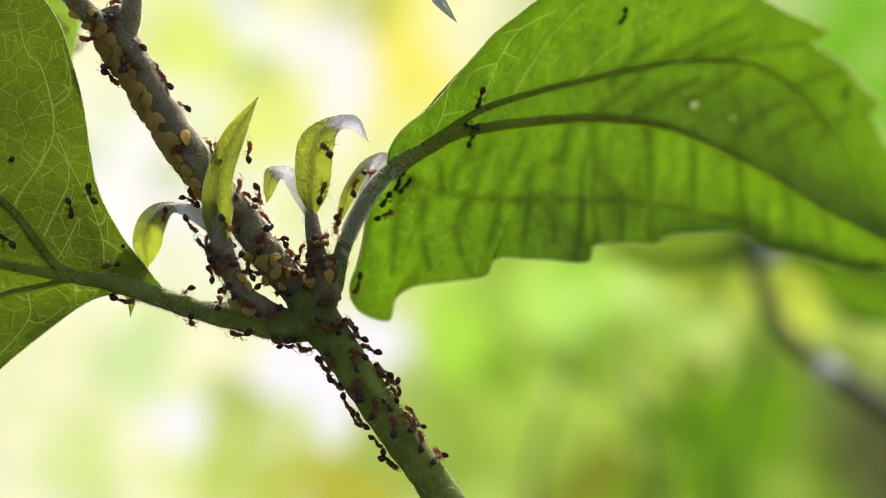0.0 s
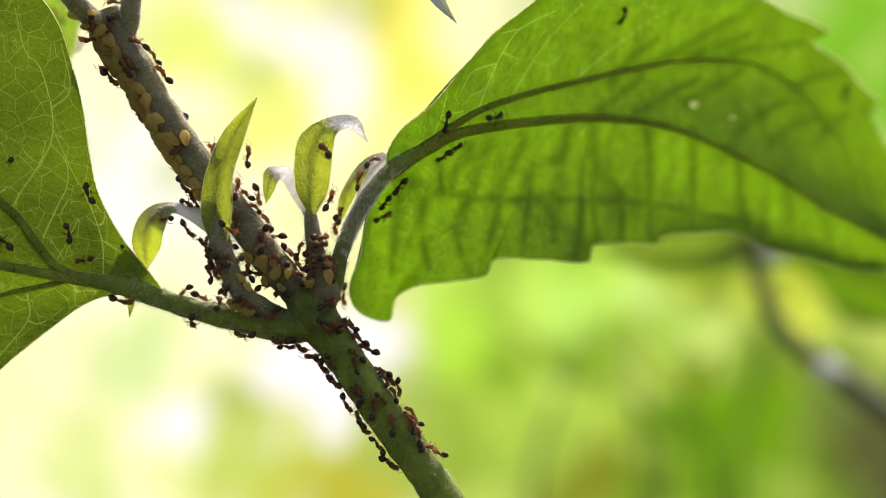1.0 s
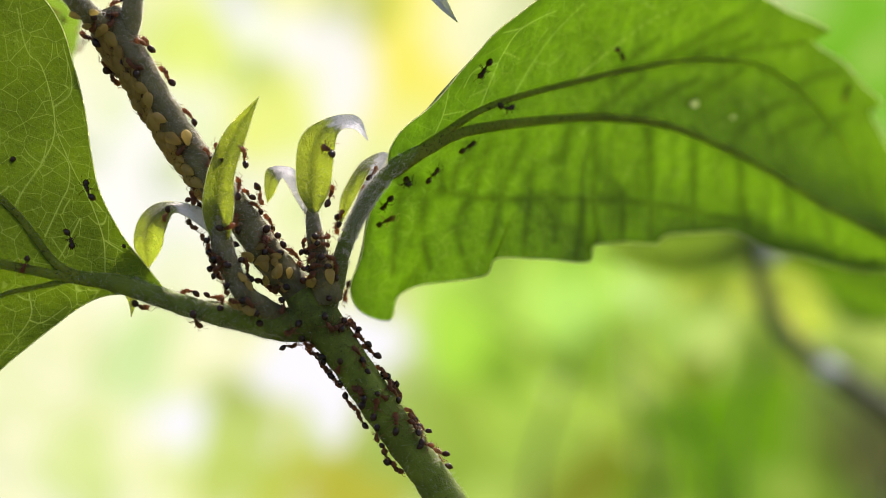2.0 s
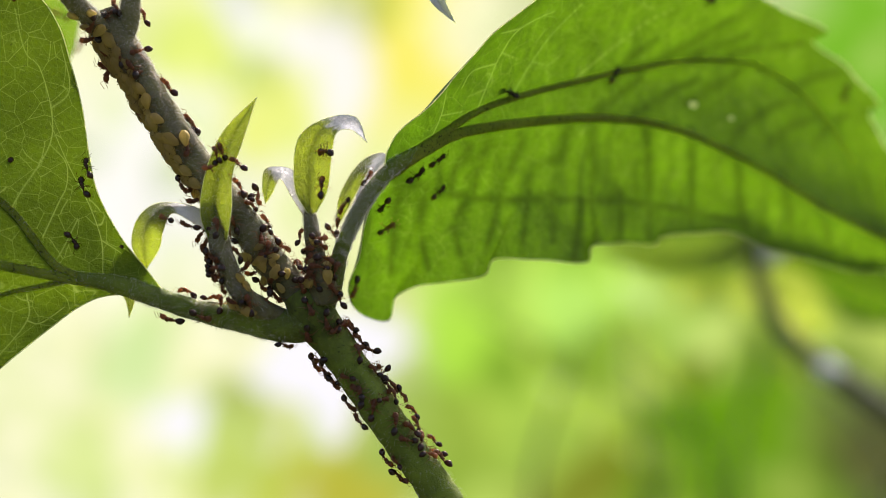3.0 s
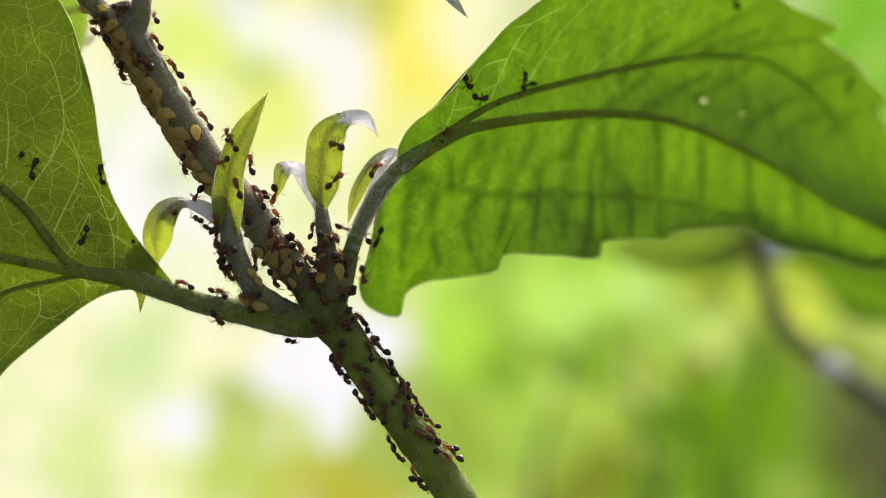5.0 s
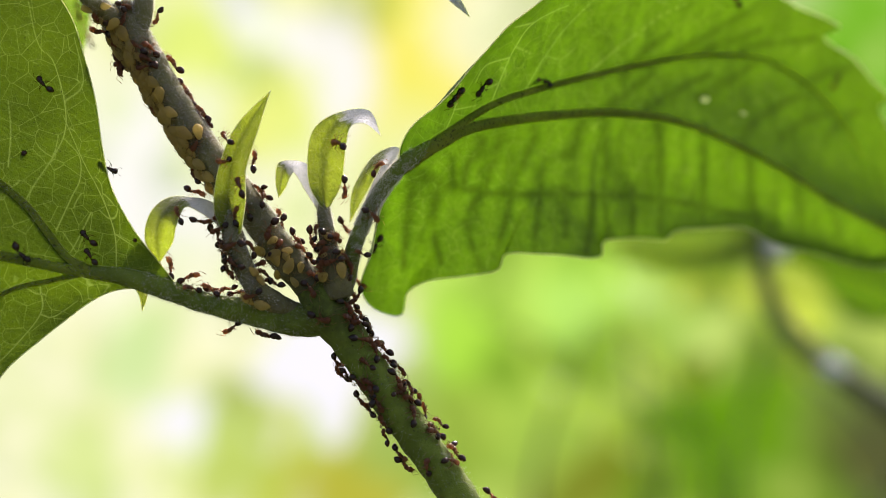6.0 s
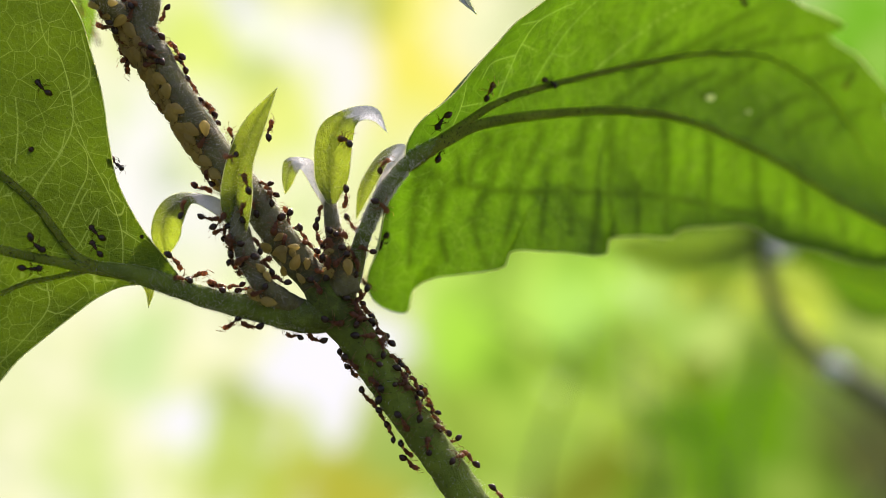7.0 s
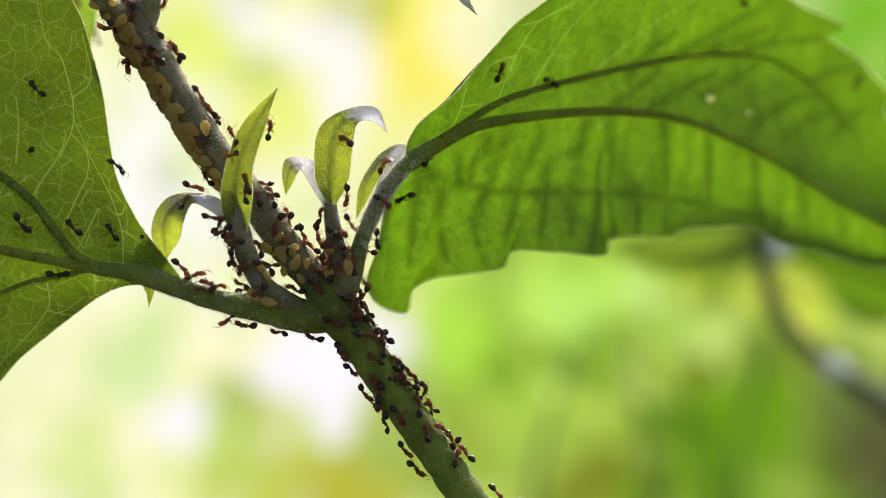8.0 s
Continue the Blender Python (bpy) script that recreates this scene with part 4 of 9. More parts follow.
def ant(kind, label):
    """One more ant, with its parts."""
    ANTS.append(make_ant(KINDS[kind][len(ANTS) * 3 % 5], label))
    return ANTS[-1]


# ---------------------------------------------------------------- aphids
def aphid_meshes(s, fat):
    bm = bmesh.new()
    r = bmesh.ops.create_uvsphere(bm, u_segments=20, v_segments=14, radius=1)
    for v in r["verts"]:
        x, y, z = v.co
        k = 1 - 0.28 * x - 0.12 * x * x
        ridge = 1 + 0.05 * math.sin(x * 17) + 0.16 * noise.noise(v.co * 1.6 + Vector((s * 9, fat * 7, 0)))
        v.co = Vector((x * 1.0 * s, y * fat * k * s * ridge, (z * 0.5 * k * ridge + 0.48) * s)) * 0.001
    for y in (-1, 1):
        tube(bm, [Vector((-0.7 * s, 0.28 * y * s, 0.75 * s)), Vector((-0.95 * s, 0.34 * y * s, 0.92 * s))], [0.05 * s, 0.03 * s], 6)
    out = [("body", mesh_of("body", bm, M_APHID))]
    for y in (-1, 1):
        for x, fx in ((0.5, 0.9), (0.15, 0.15), (-0.2, -0.75)):
            bm = limb([(x * s, 0.3 * y * s, 0.35 * s), ((x + fx) / 2 * s, 0.72 * y * s, 0.42 * s), (fx * s, 0.95 * y * s, 0)], [0.04 * s, 0.035 * s, 0.02 * s], 5, 5)
            out.append(("leg", mesh_of("leg", bm, M_APHID_LEG)))
        bm = limb([(0.92 * s, 0.12 * y * s, 0.6 * s), (1.2 * s, 0.4 * y * s, 0.75 * s), (0.7 * s, 0.75 * y * s, 0.85 * s)], [0.03 * s, 0.025 * s, 0.015 * s], 6, 5)
        out.append(("antenna", mesh_of("antenna", bm, M_APHID_LEG)))
    return out


APHID_KINDS = [aphid_meshes(1.18, 0.58), aphid_meshes(1.36, 0.6), aphid_meshes(0.85, 0.56)]


def seat(tree, p, way, turn):
    """Pose on the surface nearest to p (mm), facing way, turned about the surface's normal."""
    q, n, _, _ = tree.find_nearest(Vector(p) * 0.001)
    f = Vector(way)
    f = (f - n * f.dot(n)).normalized()
    m = Matrix((f, n.cross(f), n)).transposed().to_4x4()
    return Matrix.Translation(q - n * 0.00005) @ m @ pose(0, 0, 0, 0, 0, turn)


def aphid(kind, local):
    ob = tagged(new("aphid"), "plump pale yellow aphid sitting on the stem" if kind != 2 else "small pale yellow aphid sitting on the stem", "aphid", "aphids on the stem")
    for name, me in APHID_KINDS[kind]:
        part(name, me, None, ob)
    ob.matrix_world = REST @ local


rng = random.Random(11)
TREES = {id(o): tree_of(o) for o in (upper, shoot_l, shoot_m, stem, fork_l)}
# colony on the upper stem, shoulder to shoulder along its lower flank
path = spline([(-8.6, 1.0, 8.4), (-10.7, 1.2, 11.5), (-17.0, 1.6, 19.5), (-21.8, 2.0, 26.6), (-24.9, 2.0, 31.9), (-27.8, 2.0, 36.5), (-29.2, 2.0, 39.7)], 60)
for row, (depth, reach, step, first, last) in enumerate(((1.3, -2.5, 2.0, 13, 52), (0.2, -2.7, 1.7, 13, 54), (-1.0, -2.5, 1.8, 13, 54), (-2.0, -1.6, 2.0, 14, 58), (-2.3, -0.7, 3.4, 24, 60))):
    u = first + rng.uniform(0, 1)
    while u < last:
        p = path[int(u)]
        ax = (path[min(int(u) + 1, 60)] - path[max(int(u) - 1, 0)]).normalized()
        out = Vector((0, 1, 0)).cross(ax).normalized()
        if out.x < 0:
            out = -out
        place = p + out * reach + Vector((0, depth, 0))
        aphid(rng.choice((0, 0, 1, 0, 2)), seat(TREES[id(upper)], place, -ax, rng.uniform(-38, 38)))
        u += step * rng.uniform(0.85, 1.4)
# smaller colonies about the node
for ob, centre, spread, num in ((shoot_m, (2.0, -4.0, 4.0), 1.6, 7), (upper, (-4.5, -2.0, 3.8), 1.5, 6), (upper, (-8.2, -2.0, 6.1), 1.4, 5), (shoot_l, (-9.7, -6.0, 1.0), 1.5, 5), (upper, (-17.6, -2.0, 22.5), 0.6, 1), (fork_l, (-28.9, -3.0, 37.7), 1.6, 6)):
    taken = []
    for _ in range(num * 3):
        place = Vector(centre) + Vector([rng.gauss(0, spread) for _ in range(3)])
        local = seat(TREES[id(ob)], place, (rng.uniform(-1, 1), 0, rng.uniform(-1, 1)), 0)
        if len(taken) < num and all((local.translation - q).length > 0.0015 for q in taken):
            taken.append(local.translation)
            aphid(rng.choice((0, 2, 2)), local)


def joined_tree(obs):
    vs, fs = [], []
    for ob in obs:
        n = len(vs)
        vs += [v.co for v in ob.data.vertices]
        fs += [[n + i for i in p.vertices] for p in ob.data.polygons]
    return BVHTree.FromPolygons(vs, fs)


STEMS = joined_tree([stem, upper, fork_l, fork_r, pet_l, pet_r, shoot_l, shoot_m] + FREE)


def settle(m):
    """Brings an ant that stands beside a stem or a young leaf down on it, to its surface."""
    p = m.translation
    q, n, _, gap = STEMS.find_nearest(p)
    if not 0.0007 < gap < 0.003 or min(bt.find_nearest(p)[3], lt.find_nearest(p)[3]) < min(gap, 0.0008):
        return m
    return Matrix.Translation(q) @ m.to_3x3().to_4x4()


def crawl(kind, label, rows):
    """An ant that walks over the plant: seconds, place (mm) and turn (degrees) on it."""
    travel(ant(kind, label), [(t, settle(pose(x / 1000, y / 1000, z / 1000, rx, ry, rz))) for t, x, y, z, rx, ry, rz in rows])


def travel(ob, keys):
    """Keys an ant from pose to pose on the plant; it swings its legs as it goes."""
    out = []
    for t in (i / 2 for i in range(17)):
        for (t0, a), (t1, b) in zip(keys, keys[1:]):
            if t <= t1:
                m = a.lerp(b, (t - t0) / (t1 - t0))
                break
        out.append((t, REST @ m))
    walk(ob, out)
    path = sum((b[1].translation - a[1].translation).length for a, b in zip(keys, keys[1:]))
    if path > 0.006:
        steps = [i * 0.125 for i in range(65)]
        for i, leg in enumerate(c for c in ob.children if c.name.startswith("leg")):
            flip = 1 if i % 2 else -1
            swing = [(t, leg.matrix_basis.copy() @ pose(0, 0, 0, 0, 0, 17 * flip * (1 if n % 2 else -1))) for n, t in enumerate(steps)]
            walk(leg, swing)


def crowd(label, tree, line, reach, num, side, seed):
    """Ants that jostle along a stem: side turns them round it (0 towards +x, 90 to the front), each shifting a little to and fro."""
    rng = random.Random(seed)
    pts = spline(line, 40)
    for i in range(num):
        u = (i + rng.uniform(0.1, 0.9)) / num * 38
        w = radians(side + rng.gauss(0, 28))
        turn, keys = rng.uniform(0, 360), []
        for t in (0, 1.5, 3, 4.5, 6, 8):
            c = min(max(int(u), 0), 39)
            ax = (pts[c + 1] - pts[c]).normalized()
            out = Vector((0, 1, 0)).cross(ax).normalized()
            out = out if out.x > 0 else -out
            place = pts[c] + (out * math.cos(w) - Vector((0, 1, 0)) * math.sin(w)) * reach
            keys.append((t, seat(tree, place, ax, turn)))
            u += rng.gauss(0, 1.3)
            w += rng.gauss(0, 0.12)
            turn += rng.gauss(0, 22)
        travel(ant(rng.choice((0, 1, 1)), label), keys)


def motions():
    crawl(0, "reddish-brown ant with black gaster walking on the plant", [(0, -45, 38, 43.8, 90, -133, 1), (0.5, -45.2, 38, 44.4, 90, -133, 2), (1, -45.6, 38, 45.2, 90, -133, 2), (1.5, -45.9, 38, 45.1, 89, -133, 1), (2, -45.6, 38, 45.2, 90, -140, 2), (2.5, -45.3, 38, 45.3, 90, -148, 2), (3, -45, 38, 45.4, 91, -155, 2), (3.5, -45.1, 38, 45.8, 89, -155, -3), (4, -45, 38, 45.4, 91, -155, 2), (4.5, -44.9, 38, 45.5, 89, -155, -3), (5, -44.6, 38, 45.3, 89, 162, -3), (5.5, -44.2, 38, 45.1, 87, 119, -4), (6, -43.9, 38, 45, 95, 77, 4), (6.5, -43.5, 38, 44.8, 96, 77, 8), (7, -44.6, 38, 45.3, 95, 77, 2), (7.5, -45.6, 38, 46.2, 88, 77, 1), (8, -45.5, 38, 46.6, 86, 77, 0)])
    crawl(1, "reddish-brown ant with black gaster walking on the plant", [(0, -30, -3, 38.2, -11, 118, -55), (0.5, -30, -2.9, 38.2, -11, 118, -55), (1, -30.2, -3, 38.1, -10, 128, -65), (1.5, -30.3, -2.8, 37.9, -10, 128, -65), (2.5, -30.2, -2.8, 37.9, 7, 127, -43), (3, -30.2, -2.8, 37.9, 15, 128, -33), (3.5, -30.4, -2.8, 37.8, 15, 128, -33), (4.5, -30.4, -2.9, 37.8, 15, 128, -33), (5, -30.6, -2.8, 37.7, 32, 166, -8), (5.5, -30.7, -2.7, 37.6, 31, -172, 20), (6, -30.9, -2.5, 37.6, 20, -154, 51), (6.5, -30.9, -2.4, 37.5, 23, -123, 15), (7, -31, -2.2, 37.4, 22, -123, 15), (7.5, -30.8, -2.5, 37.5, 20, -154, 51), (8, -30.9, -2.1, 37.3, 22, -123, 15)])
    crawl(0, "reddish-brown ant with black gaster walking on the plant", [(0, -28.5, -0.9, 37.8, 95, 112, 59), (1.5, -28.5, -0.9, 37.8, 95, 112, 59), (2, -28.5, -0.6, 38.2, -62, 50, -100), (2.5, -28.4, -0.1, 38.6, 99, 137, 17), (3, -28.3, -0.1, 39.1, 98, 149, 7), (3.5, -28.3, -0.1, 39, -77, 29, -144), (4, -28.4, -0.1, 39, 98, 149, 10), (4.5, -28.2, -0, 39.1, -77, 29, -144), (5, -28.3, -0.1, 38.8, 99, 133, 21), (5.5, -28.5, -0.3, 38.4, -50, 47, -81), (6, -28.5, -0.5, 38.2, 58, 108, 26), (7.5, -28.5, -0.6, 38.2, 58, 108, 26), (8, -28.4, -0.4, 38.2, 58, 108, 26)])
    crawl(2, "reddish-brown ant with black gaster walking on the plant", [(0, -27.5, 1.3, 40.6, -7, -7, 179), (0.5, -27.5, 1.4, 40.6, 0, -1, 180), (1, -27.7, 1, 40.6, -23, -15, -179), (1.5, -27.6, 1.2, 40.6, -9, -9, 180), (2, -27.6, 1.1, 40.6, -20, 6, 156), (2.5, -27.1, 1, 40.8, -83, -39, 114), (3, -27, 0.8, 40.8, 33, -131, -9), (3.5, -27.5, 1.5, 40.7, -3, -30, 180), (4, -26.9, 0.8, 41.3, 32, -131, -9), (4.5, -27, 0.8, 40.6, 32, -131, -9), (5, -27.7, 1.1, 38, -85, -71, 99), (5.5, -28.2, 1.6, 35.3, -70, -46, 116), (6, -28.9, 1.9, 32.8, 6, -138, -1), (6.5, -28.8, 1.6, 32.8, 11, -137, -2), (7, -29.1, 2.1, 33.1, 1, -137, 0), (7.5, -28.9, 1.7, 32.9, 11, -137, -2), (8, -29, 1.9, 33, 6, -138, -1)])
    crawl(2, "reddish-brown ant with black gaster walking on the plant", [(0, -31.1, -0.3, 36.7, -16, 169, 3), (0.5, -31, -0.2, 36.6, -14, 169, 2), (1.5, -31.1, -0.4, 36.7, -3, 171, 1), (2, -31, -0.3, 36.7, 18, -159, -12), (2.5, -31, -0.3, 36.6, 23, -163, -18), (3, -30.9, -0.2, 36.6, 28, 166, -7), (3.5, -30.8, 0.2, 36.3, -43, 157, 4), (4, -30.9, 0, 36.5, -27, 158, 3), (4.5, -30.6, -0.4, 36.4, 28, 166, -7), (5, -30.8, -0.4, 36.5, 24, -161, -17), (5.5, -31, -0.5, 36.7, 18, -157, -11), (6, -31.2, -0.5, 36.8, -1, -176, 0), (6.5, -31.3, -0.6, 36.9, 14, -176, -4), (7.5, -31.2, -0.6, 36.9, 8, -175, -2), (8, -31.2, -0.5, 36.8, -6, -177, 1)])
    crawl(0, "reddish-brown ant with black gaster walking on the plant", [(0, -25.2, 1, 35, -42, -27, -170), (1, -25.2, 1, 34.8, -42, -27, -170), (1.5, -25.1, 1.1, 34.9, -42, -27, -170), (2, -25, 1.1, 34.7, -62, -26, -143), (2.5, -25, 1.1, 34.5, -71, -10, -132), (3, -24.9, 1.1, 34.2, -85, 17, -167), (3.5, -24.8, 1.2, 34.2, 74, 159, 11), (4, -24.9, 1.6, 34.7, -1, 15, -180), (4.5, -25, 2.1, 34.7, 71, 16, 173), (5, -24.8, 1.6, 34.4, 38, -50, 144), (5.5, -24.8, 1.1, 34, -48, -57, -147), (6, -25, 0.7, 33.6, -82, -34, -135), (6.5, -25, 0.7, 33.5, -82, -34, -135), (7, -25.3, 1.1, 35.3, -39, -30, -172), (7.5, -25.5, 2, 35.8, 15, -33, 176), (8, -25.5, 1, 35.4, -35, -30, -173)])
    crawl(0, "reddish-brown ant with black gaster walking on the plant", [(0, -28.4, 1.1, 32.4, 65, 177, -13), (0.5, -28.4, 1.3, 32.4, 53, 179, -10), (1, -28.7, 1.8, 32.6, 12, -176, -3), (1.5, -28.7, 2.1, 32.5, 14, -177, -3), (2, -28.7, 1.9, 32.5, 21, -138, -15), (2.5, -28.7, 1.8, 32.6, 24, -137, -17), (3, -28.7, 1.6, 32.6, 32, -158, -8), (3.5, -28.7, 1.8, 32.5, 8, -156, -2), (4, -28.8, 1.7, 32.7, 8, -156, -2), (4.5, -27.7, 0.3, 32.2, 68, -150, -37), (5, -28.1, 0.8, 32.1, -106, -11, 132), (5.5, -28.4, 1.4, 32.1, -103, 10, 121), (6, -28.5, 2.1, 32.1, -53, 32, 174), (6.5, -28.4, 1.8, 32, -53, 32, 174), (7, -28.5, 1.9, 32.1, -53, 32, 174), (7.5, -28.4, 1.9, 31.9, -53, 32, 174), (8, -28.4, 2.1, 31.8, -36, 29, 179)])
    crawl(0, "reddish-brown ant with black gaster walking on the plant", [(0, -24.5, 0.5, 31.6, -67, -15, -148), (0.5, -24.6, 0.5, 31.7, -67, -15, -148), (1, -24.6, 0.4, 31.5, -67, -15, -148), (1.5, -24.5, 0.5, 31.7, -67, -15, -148), (2, -24.5, 0.5, 31.6, -68, -5, -143), (2.5, -24.4, 0.5, 31.4, -68, 5, -139), (3, -24.3, 0.5, 31.3, -69, 14, -132), (3.5, -24.2, 0.6, 31.4, -67, 12, -137), (4, -24.1, 0.9, 31.5, -69, 13, -125), (4.5, -24, 1, 31.6, 84, 154, 14), (5, -24.3, 0.6, 31.5, -75, 18, -145), (5.5, -24.7, 0.2, 31.3, -80, 17, -158), (6, -25.2, 0, 31.2, 90, 165, 7), (7.5, -25.2, 0, 31.1, 90, 165, 7), (8, -25.4, 0, 31.2, 90, 165, 7)])
    crawl(0, "reddish-brown ant with black gaster walking on the plant", [(0, -22.9, 2.4, 31.8, 1, -70, -180), (0.5, -23, 2.4, 32.8, 1, -72, -180), (1, -23.3, 2.7, 33.6, 13, -72, -178), (1.5, -23.3, 2.5, 33.5, 6, -72, -179), (2, -25, 2, 34.8, 9, -70, -178), (2.5, -24.9, 1.9, 37.6, 163, -81, 26), (3, -23.8, 1.8, 39.1, -157, -98, -13), (4, -23.8, 1.9, 39.1, -157, -98, -13), (4.5, -24, 1.8, 38.3, -149, -97, -18), (5, -24.6, 1.7, 38.5, 99, -27, 99), (5.5, -24.6, 1.9, 38.6, 99, 30, 109), (6, -24.6, 2, 38.7, -12, 98, 1), (6.5, -24.6, 1.7, 38.6, -10, 99, 2), (7, -24.6, 1.7, 38.6, -10, 99, 2), (7.5, -24.5, 1.7, 39.1, -10, 98, 0), (8, -24.4, 1.1, 40.3, 22, 96, 4)])
    crawl(2, "reddish-brown ant with black gaster walking on the plant", [(0, -22, 2.1, 30.1, 5, -65, 179), (0.5, -21.9, 2.2, 30.2, 8, -63, 179), (1, -22, 2.1, 30.9, 9, -62, 180), (1.5, -22, 1.9, 30.9, 2, -61, -180), (2, -22.8, 2, 29.9, 5, -67, 179), (2.5, -22.6, 2.2, 29.3, 1, -66, 180), (3, -21.3, 2.4, 29.2, 3, -60, 180), (4, -21.3, 2.5, 29.2, 4, -60, 180), (4.5, -21.8, 2.1, 30.4, 9, -61, 179), (5, -23, 2.1, 30.3, 11, -65, 177), (5.5, -23.2, 2.4, 30.7, 22, -62, 178), (6, -22.4, 2.6, 31.5, 14, -60, 179), (6.5, -22.4, 2.5, 31.5, 6, -60, 180), (7, -23, 2.3, 32.9, 2, -62, 180), (8, -23.1, 2.5, 33, 6, -62, 179)])
    crawl(1, "reddish-brown ant with black gaster feeding among the aphids", [(0, -25.3, 1.8, 26.1, -175, 71, -2), (0.5, -25.2, 1.3, 26, 170, 72, 4), (1, -25.2, 1.4, 26, 170, 71, 4), (1.5, -25.3, 1.7, 26, -175, 71, -2), (2, -25.3, 1.6, 26.1, 173, 65, 2), (2.5, -25.3, 1.4, 26.1, 172, 65, 5), (4.5, -25.3, 1.2, 26.2, 170, 72, 4), (5, -25.3, 1.4, 26.1, 172, 65, 7), (6, -25.2, 1.6, 26, 170, 71, 4), (6.5, -25.2, 1.4, 25.9, 170, 72, 4), (7.5, -25.2, 1.5, 25.9, 170, 71, 4), (8, -25.2, 1.3, 26, 170, 72, 4)])
    crawl(0, "reddish-brown ant with black gaster walking on the plant", [(0, -20, 2.2, 26, 11, -17, 177), (0.5, -19.5, 2.4, 25.5, 18, -16, 175), (1, -19.5, 2.5, 25.6, 25, -16, 174), (1.5, -19.2, 1.8, 25.1, 5, -17, 179), (2, -19.4, 1.8, 24.4, 11, -48, 176), (2.5, -19.2, 1.9, 24, 9, -52, 179), (3, -18.1, 2.2, 24.3, 5, -62, -179), (3.5, -18.8, 2.1, 25.4, 4, -62, -179), (4, -19.3, 2.4, 26, 6, -60, -178), (4.5, -19.9, 2.1, 27, 10, -63, -179), (5, -20.8, 1.9, 26.4, 9, -60, -179), (5.5, -20.8, 1.9, 26.3, 10, -59, -180), (6, -19.8, 2, 26.8, 6, -59, 180), (6.5, -21.9, 2.2, 29.9, 3, -56, 179), (7, -22.6, 2, 30.7, 10, -51, 179), (7.5, -23.8, 2.4, 32, 0, -55, 180), (8, -23.7, 2.4, 32.3, 11, -55, 178)])
    crawl(0, "reddish-brown ant with black gaster feeding among the aphids", [(0, -18.8, -0.2, 20.7, 102, 147, 11), (1.5, -18.8, -0.2, 20.6, 102, 147, 11), (2, -18.4, -0.2, 20.7, 107, 132, 20), (2.5, -18.1, -0.1, 20.7, -50, 58, -130), (3, -17.7, -0, 20.7, -25, 59, -91), (3.5, -17.9, -0.1, 20.8, -34, 66, -114), (4, -17.8, 0.1, 20.9, -24, 57, -90), (4.5, -18.1, -0.1, 20.8, -35, 66, -113), (5.5, -18.2, -0.2, 20.6, -47, 60, -128), (8, -18.1, -0.2, 20.5, -52, 56, -134)])
    crawl(1, "reddish-brown ant with black gaster walking on the plant", [(0, -16.3, 1.5, 20.3, -7, -82, -164), (0.5, -16.2, 1.6, 20.1, -7, -81, -162), (1, -16, 1.8, 19.9, -7, -81, -162), (1.5, -15.9, 1.6, 19.9, 2, -82, 175), (2, -15.9, 0.5, 19.3, -20, -69, 170), (2.5, -12.9, -3, 19.6, 69, -102, 70), (3, -13.4, -3.5, 19.8, 73, -107, 65), (3.5, -13.4, -3.6, 20.1, 73, -107, 65), (4, -13.4, -3.6, 20.9, -30, -100, 17), (4.5, -13.4, -3.6, 20.8, 14, -99, -9), (5, -13, -3.3, 21.5, -42, -72, 120), (5.5, -17.6, 1, 21.7, -12, -58, 154), (6, -17.7, 2, 23.9, 0, -73, -180), (6.5, -17.9, 2.2, 24, 2, -72, -176), (7, -17.6, 2.3, 23.8, 3, -73, -173), (7.5, -17.6, 2.3, 23.8, 3, -73, -173), (8, -17.6, 2.1, 23.8, 0, -73, 179)])
    crawl(1, "reddish-brown ant with black gaster walking on the plant", [(0, -9.5, -3.6, 20.2, -168, -74, 3), (0.5, -9.4, -3.4, 20.6, -173, -75, 1), (1, -9.5, -3.8, 19.6, -174, -75, 1), (1.5, -9.7, -3.7, 19.9, -166, -74, 4), (2, -10.1, -4, 19.3, 62, -94, 102), (2.5, -10.2, -4.3, 18.7, -42, -105, -104), (3, -10.4, -4.5, 18, -8, -48, -178), (3.5, -10.4, -4.6, 17.8, 48, -44, 169), (4, -10.5, -4.7, 17.5, 51, -44, 168), (4.5, -10.5, -4.7, 17.5, -9, -49, -178), (5, -10.5, -4.6, 17.7, -47, -102, -100), (5.5, -10.4, -4.5, 17.9, 8, -105, -154), (6, -10.4, -4.5, 18.1, -162, -72, 0), (6.5, -10.1, -4.1, 19, -173, -72, 0), (7, -9.3, -3.1, 22.1, -155, -67, 8), (7.5, -9.3, -3.1, 22.1, -155, -70, 2), (8, -9.3, -3.1, 21.9, 147, -75, 7)])
    crawl(0, "reddish-brown ant with black gaster walking on the plant", [(0, -10.7, -5.2, 15, -145, -72, -11), (0.5, -10.7, -5.2, 15, -145, -72, -11), (1, -10.7, -5.2, 15.1, -105, -73, -36), (1.5, -10.7, -5.2, 15.1, 178, -75, 1), (2, -10.7, -5.2, 15.1, -29, -94, -118), (2.5, -10.7, -5.2, 15.1, -94, -102, -52), (3, -10.2, -5.1, 15, 20, -60, 173), (3.5, -9.8, -5, 14.8, 30, -59, 170), (4, -9.8, -5, 15, 25, -60, 172), (4.5, -9.8, -5.1, 15, 16, -60, 175), (5, -11.2, -4.8, 14.4, -70, -61, 136), (8, -11.2, -4.8, 14.4, -70, -61, 136)])
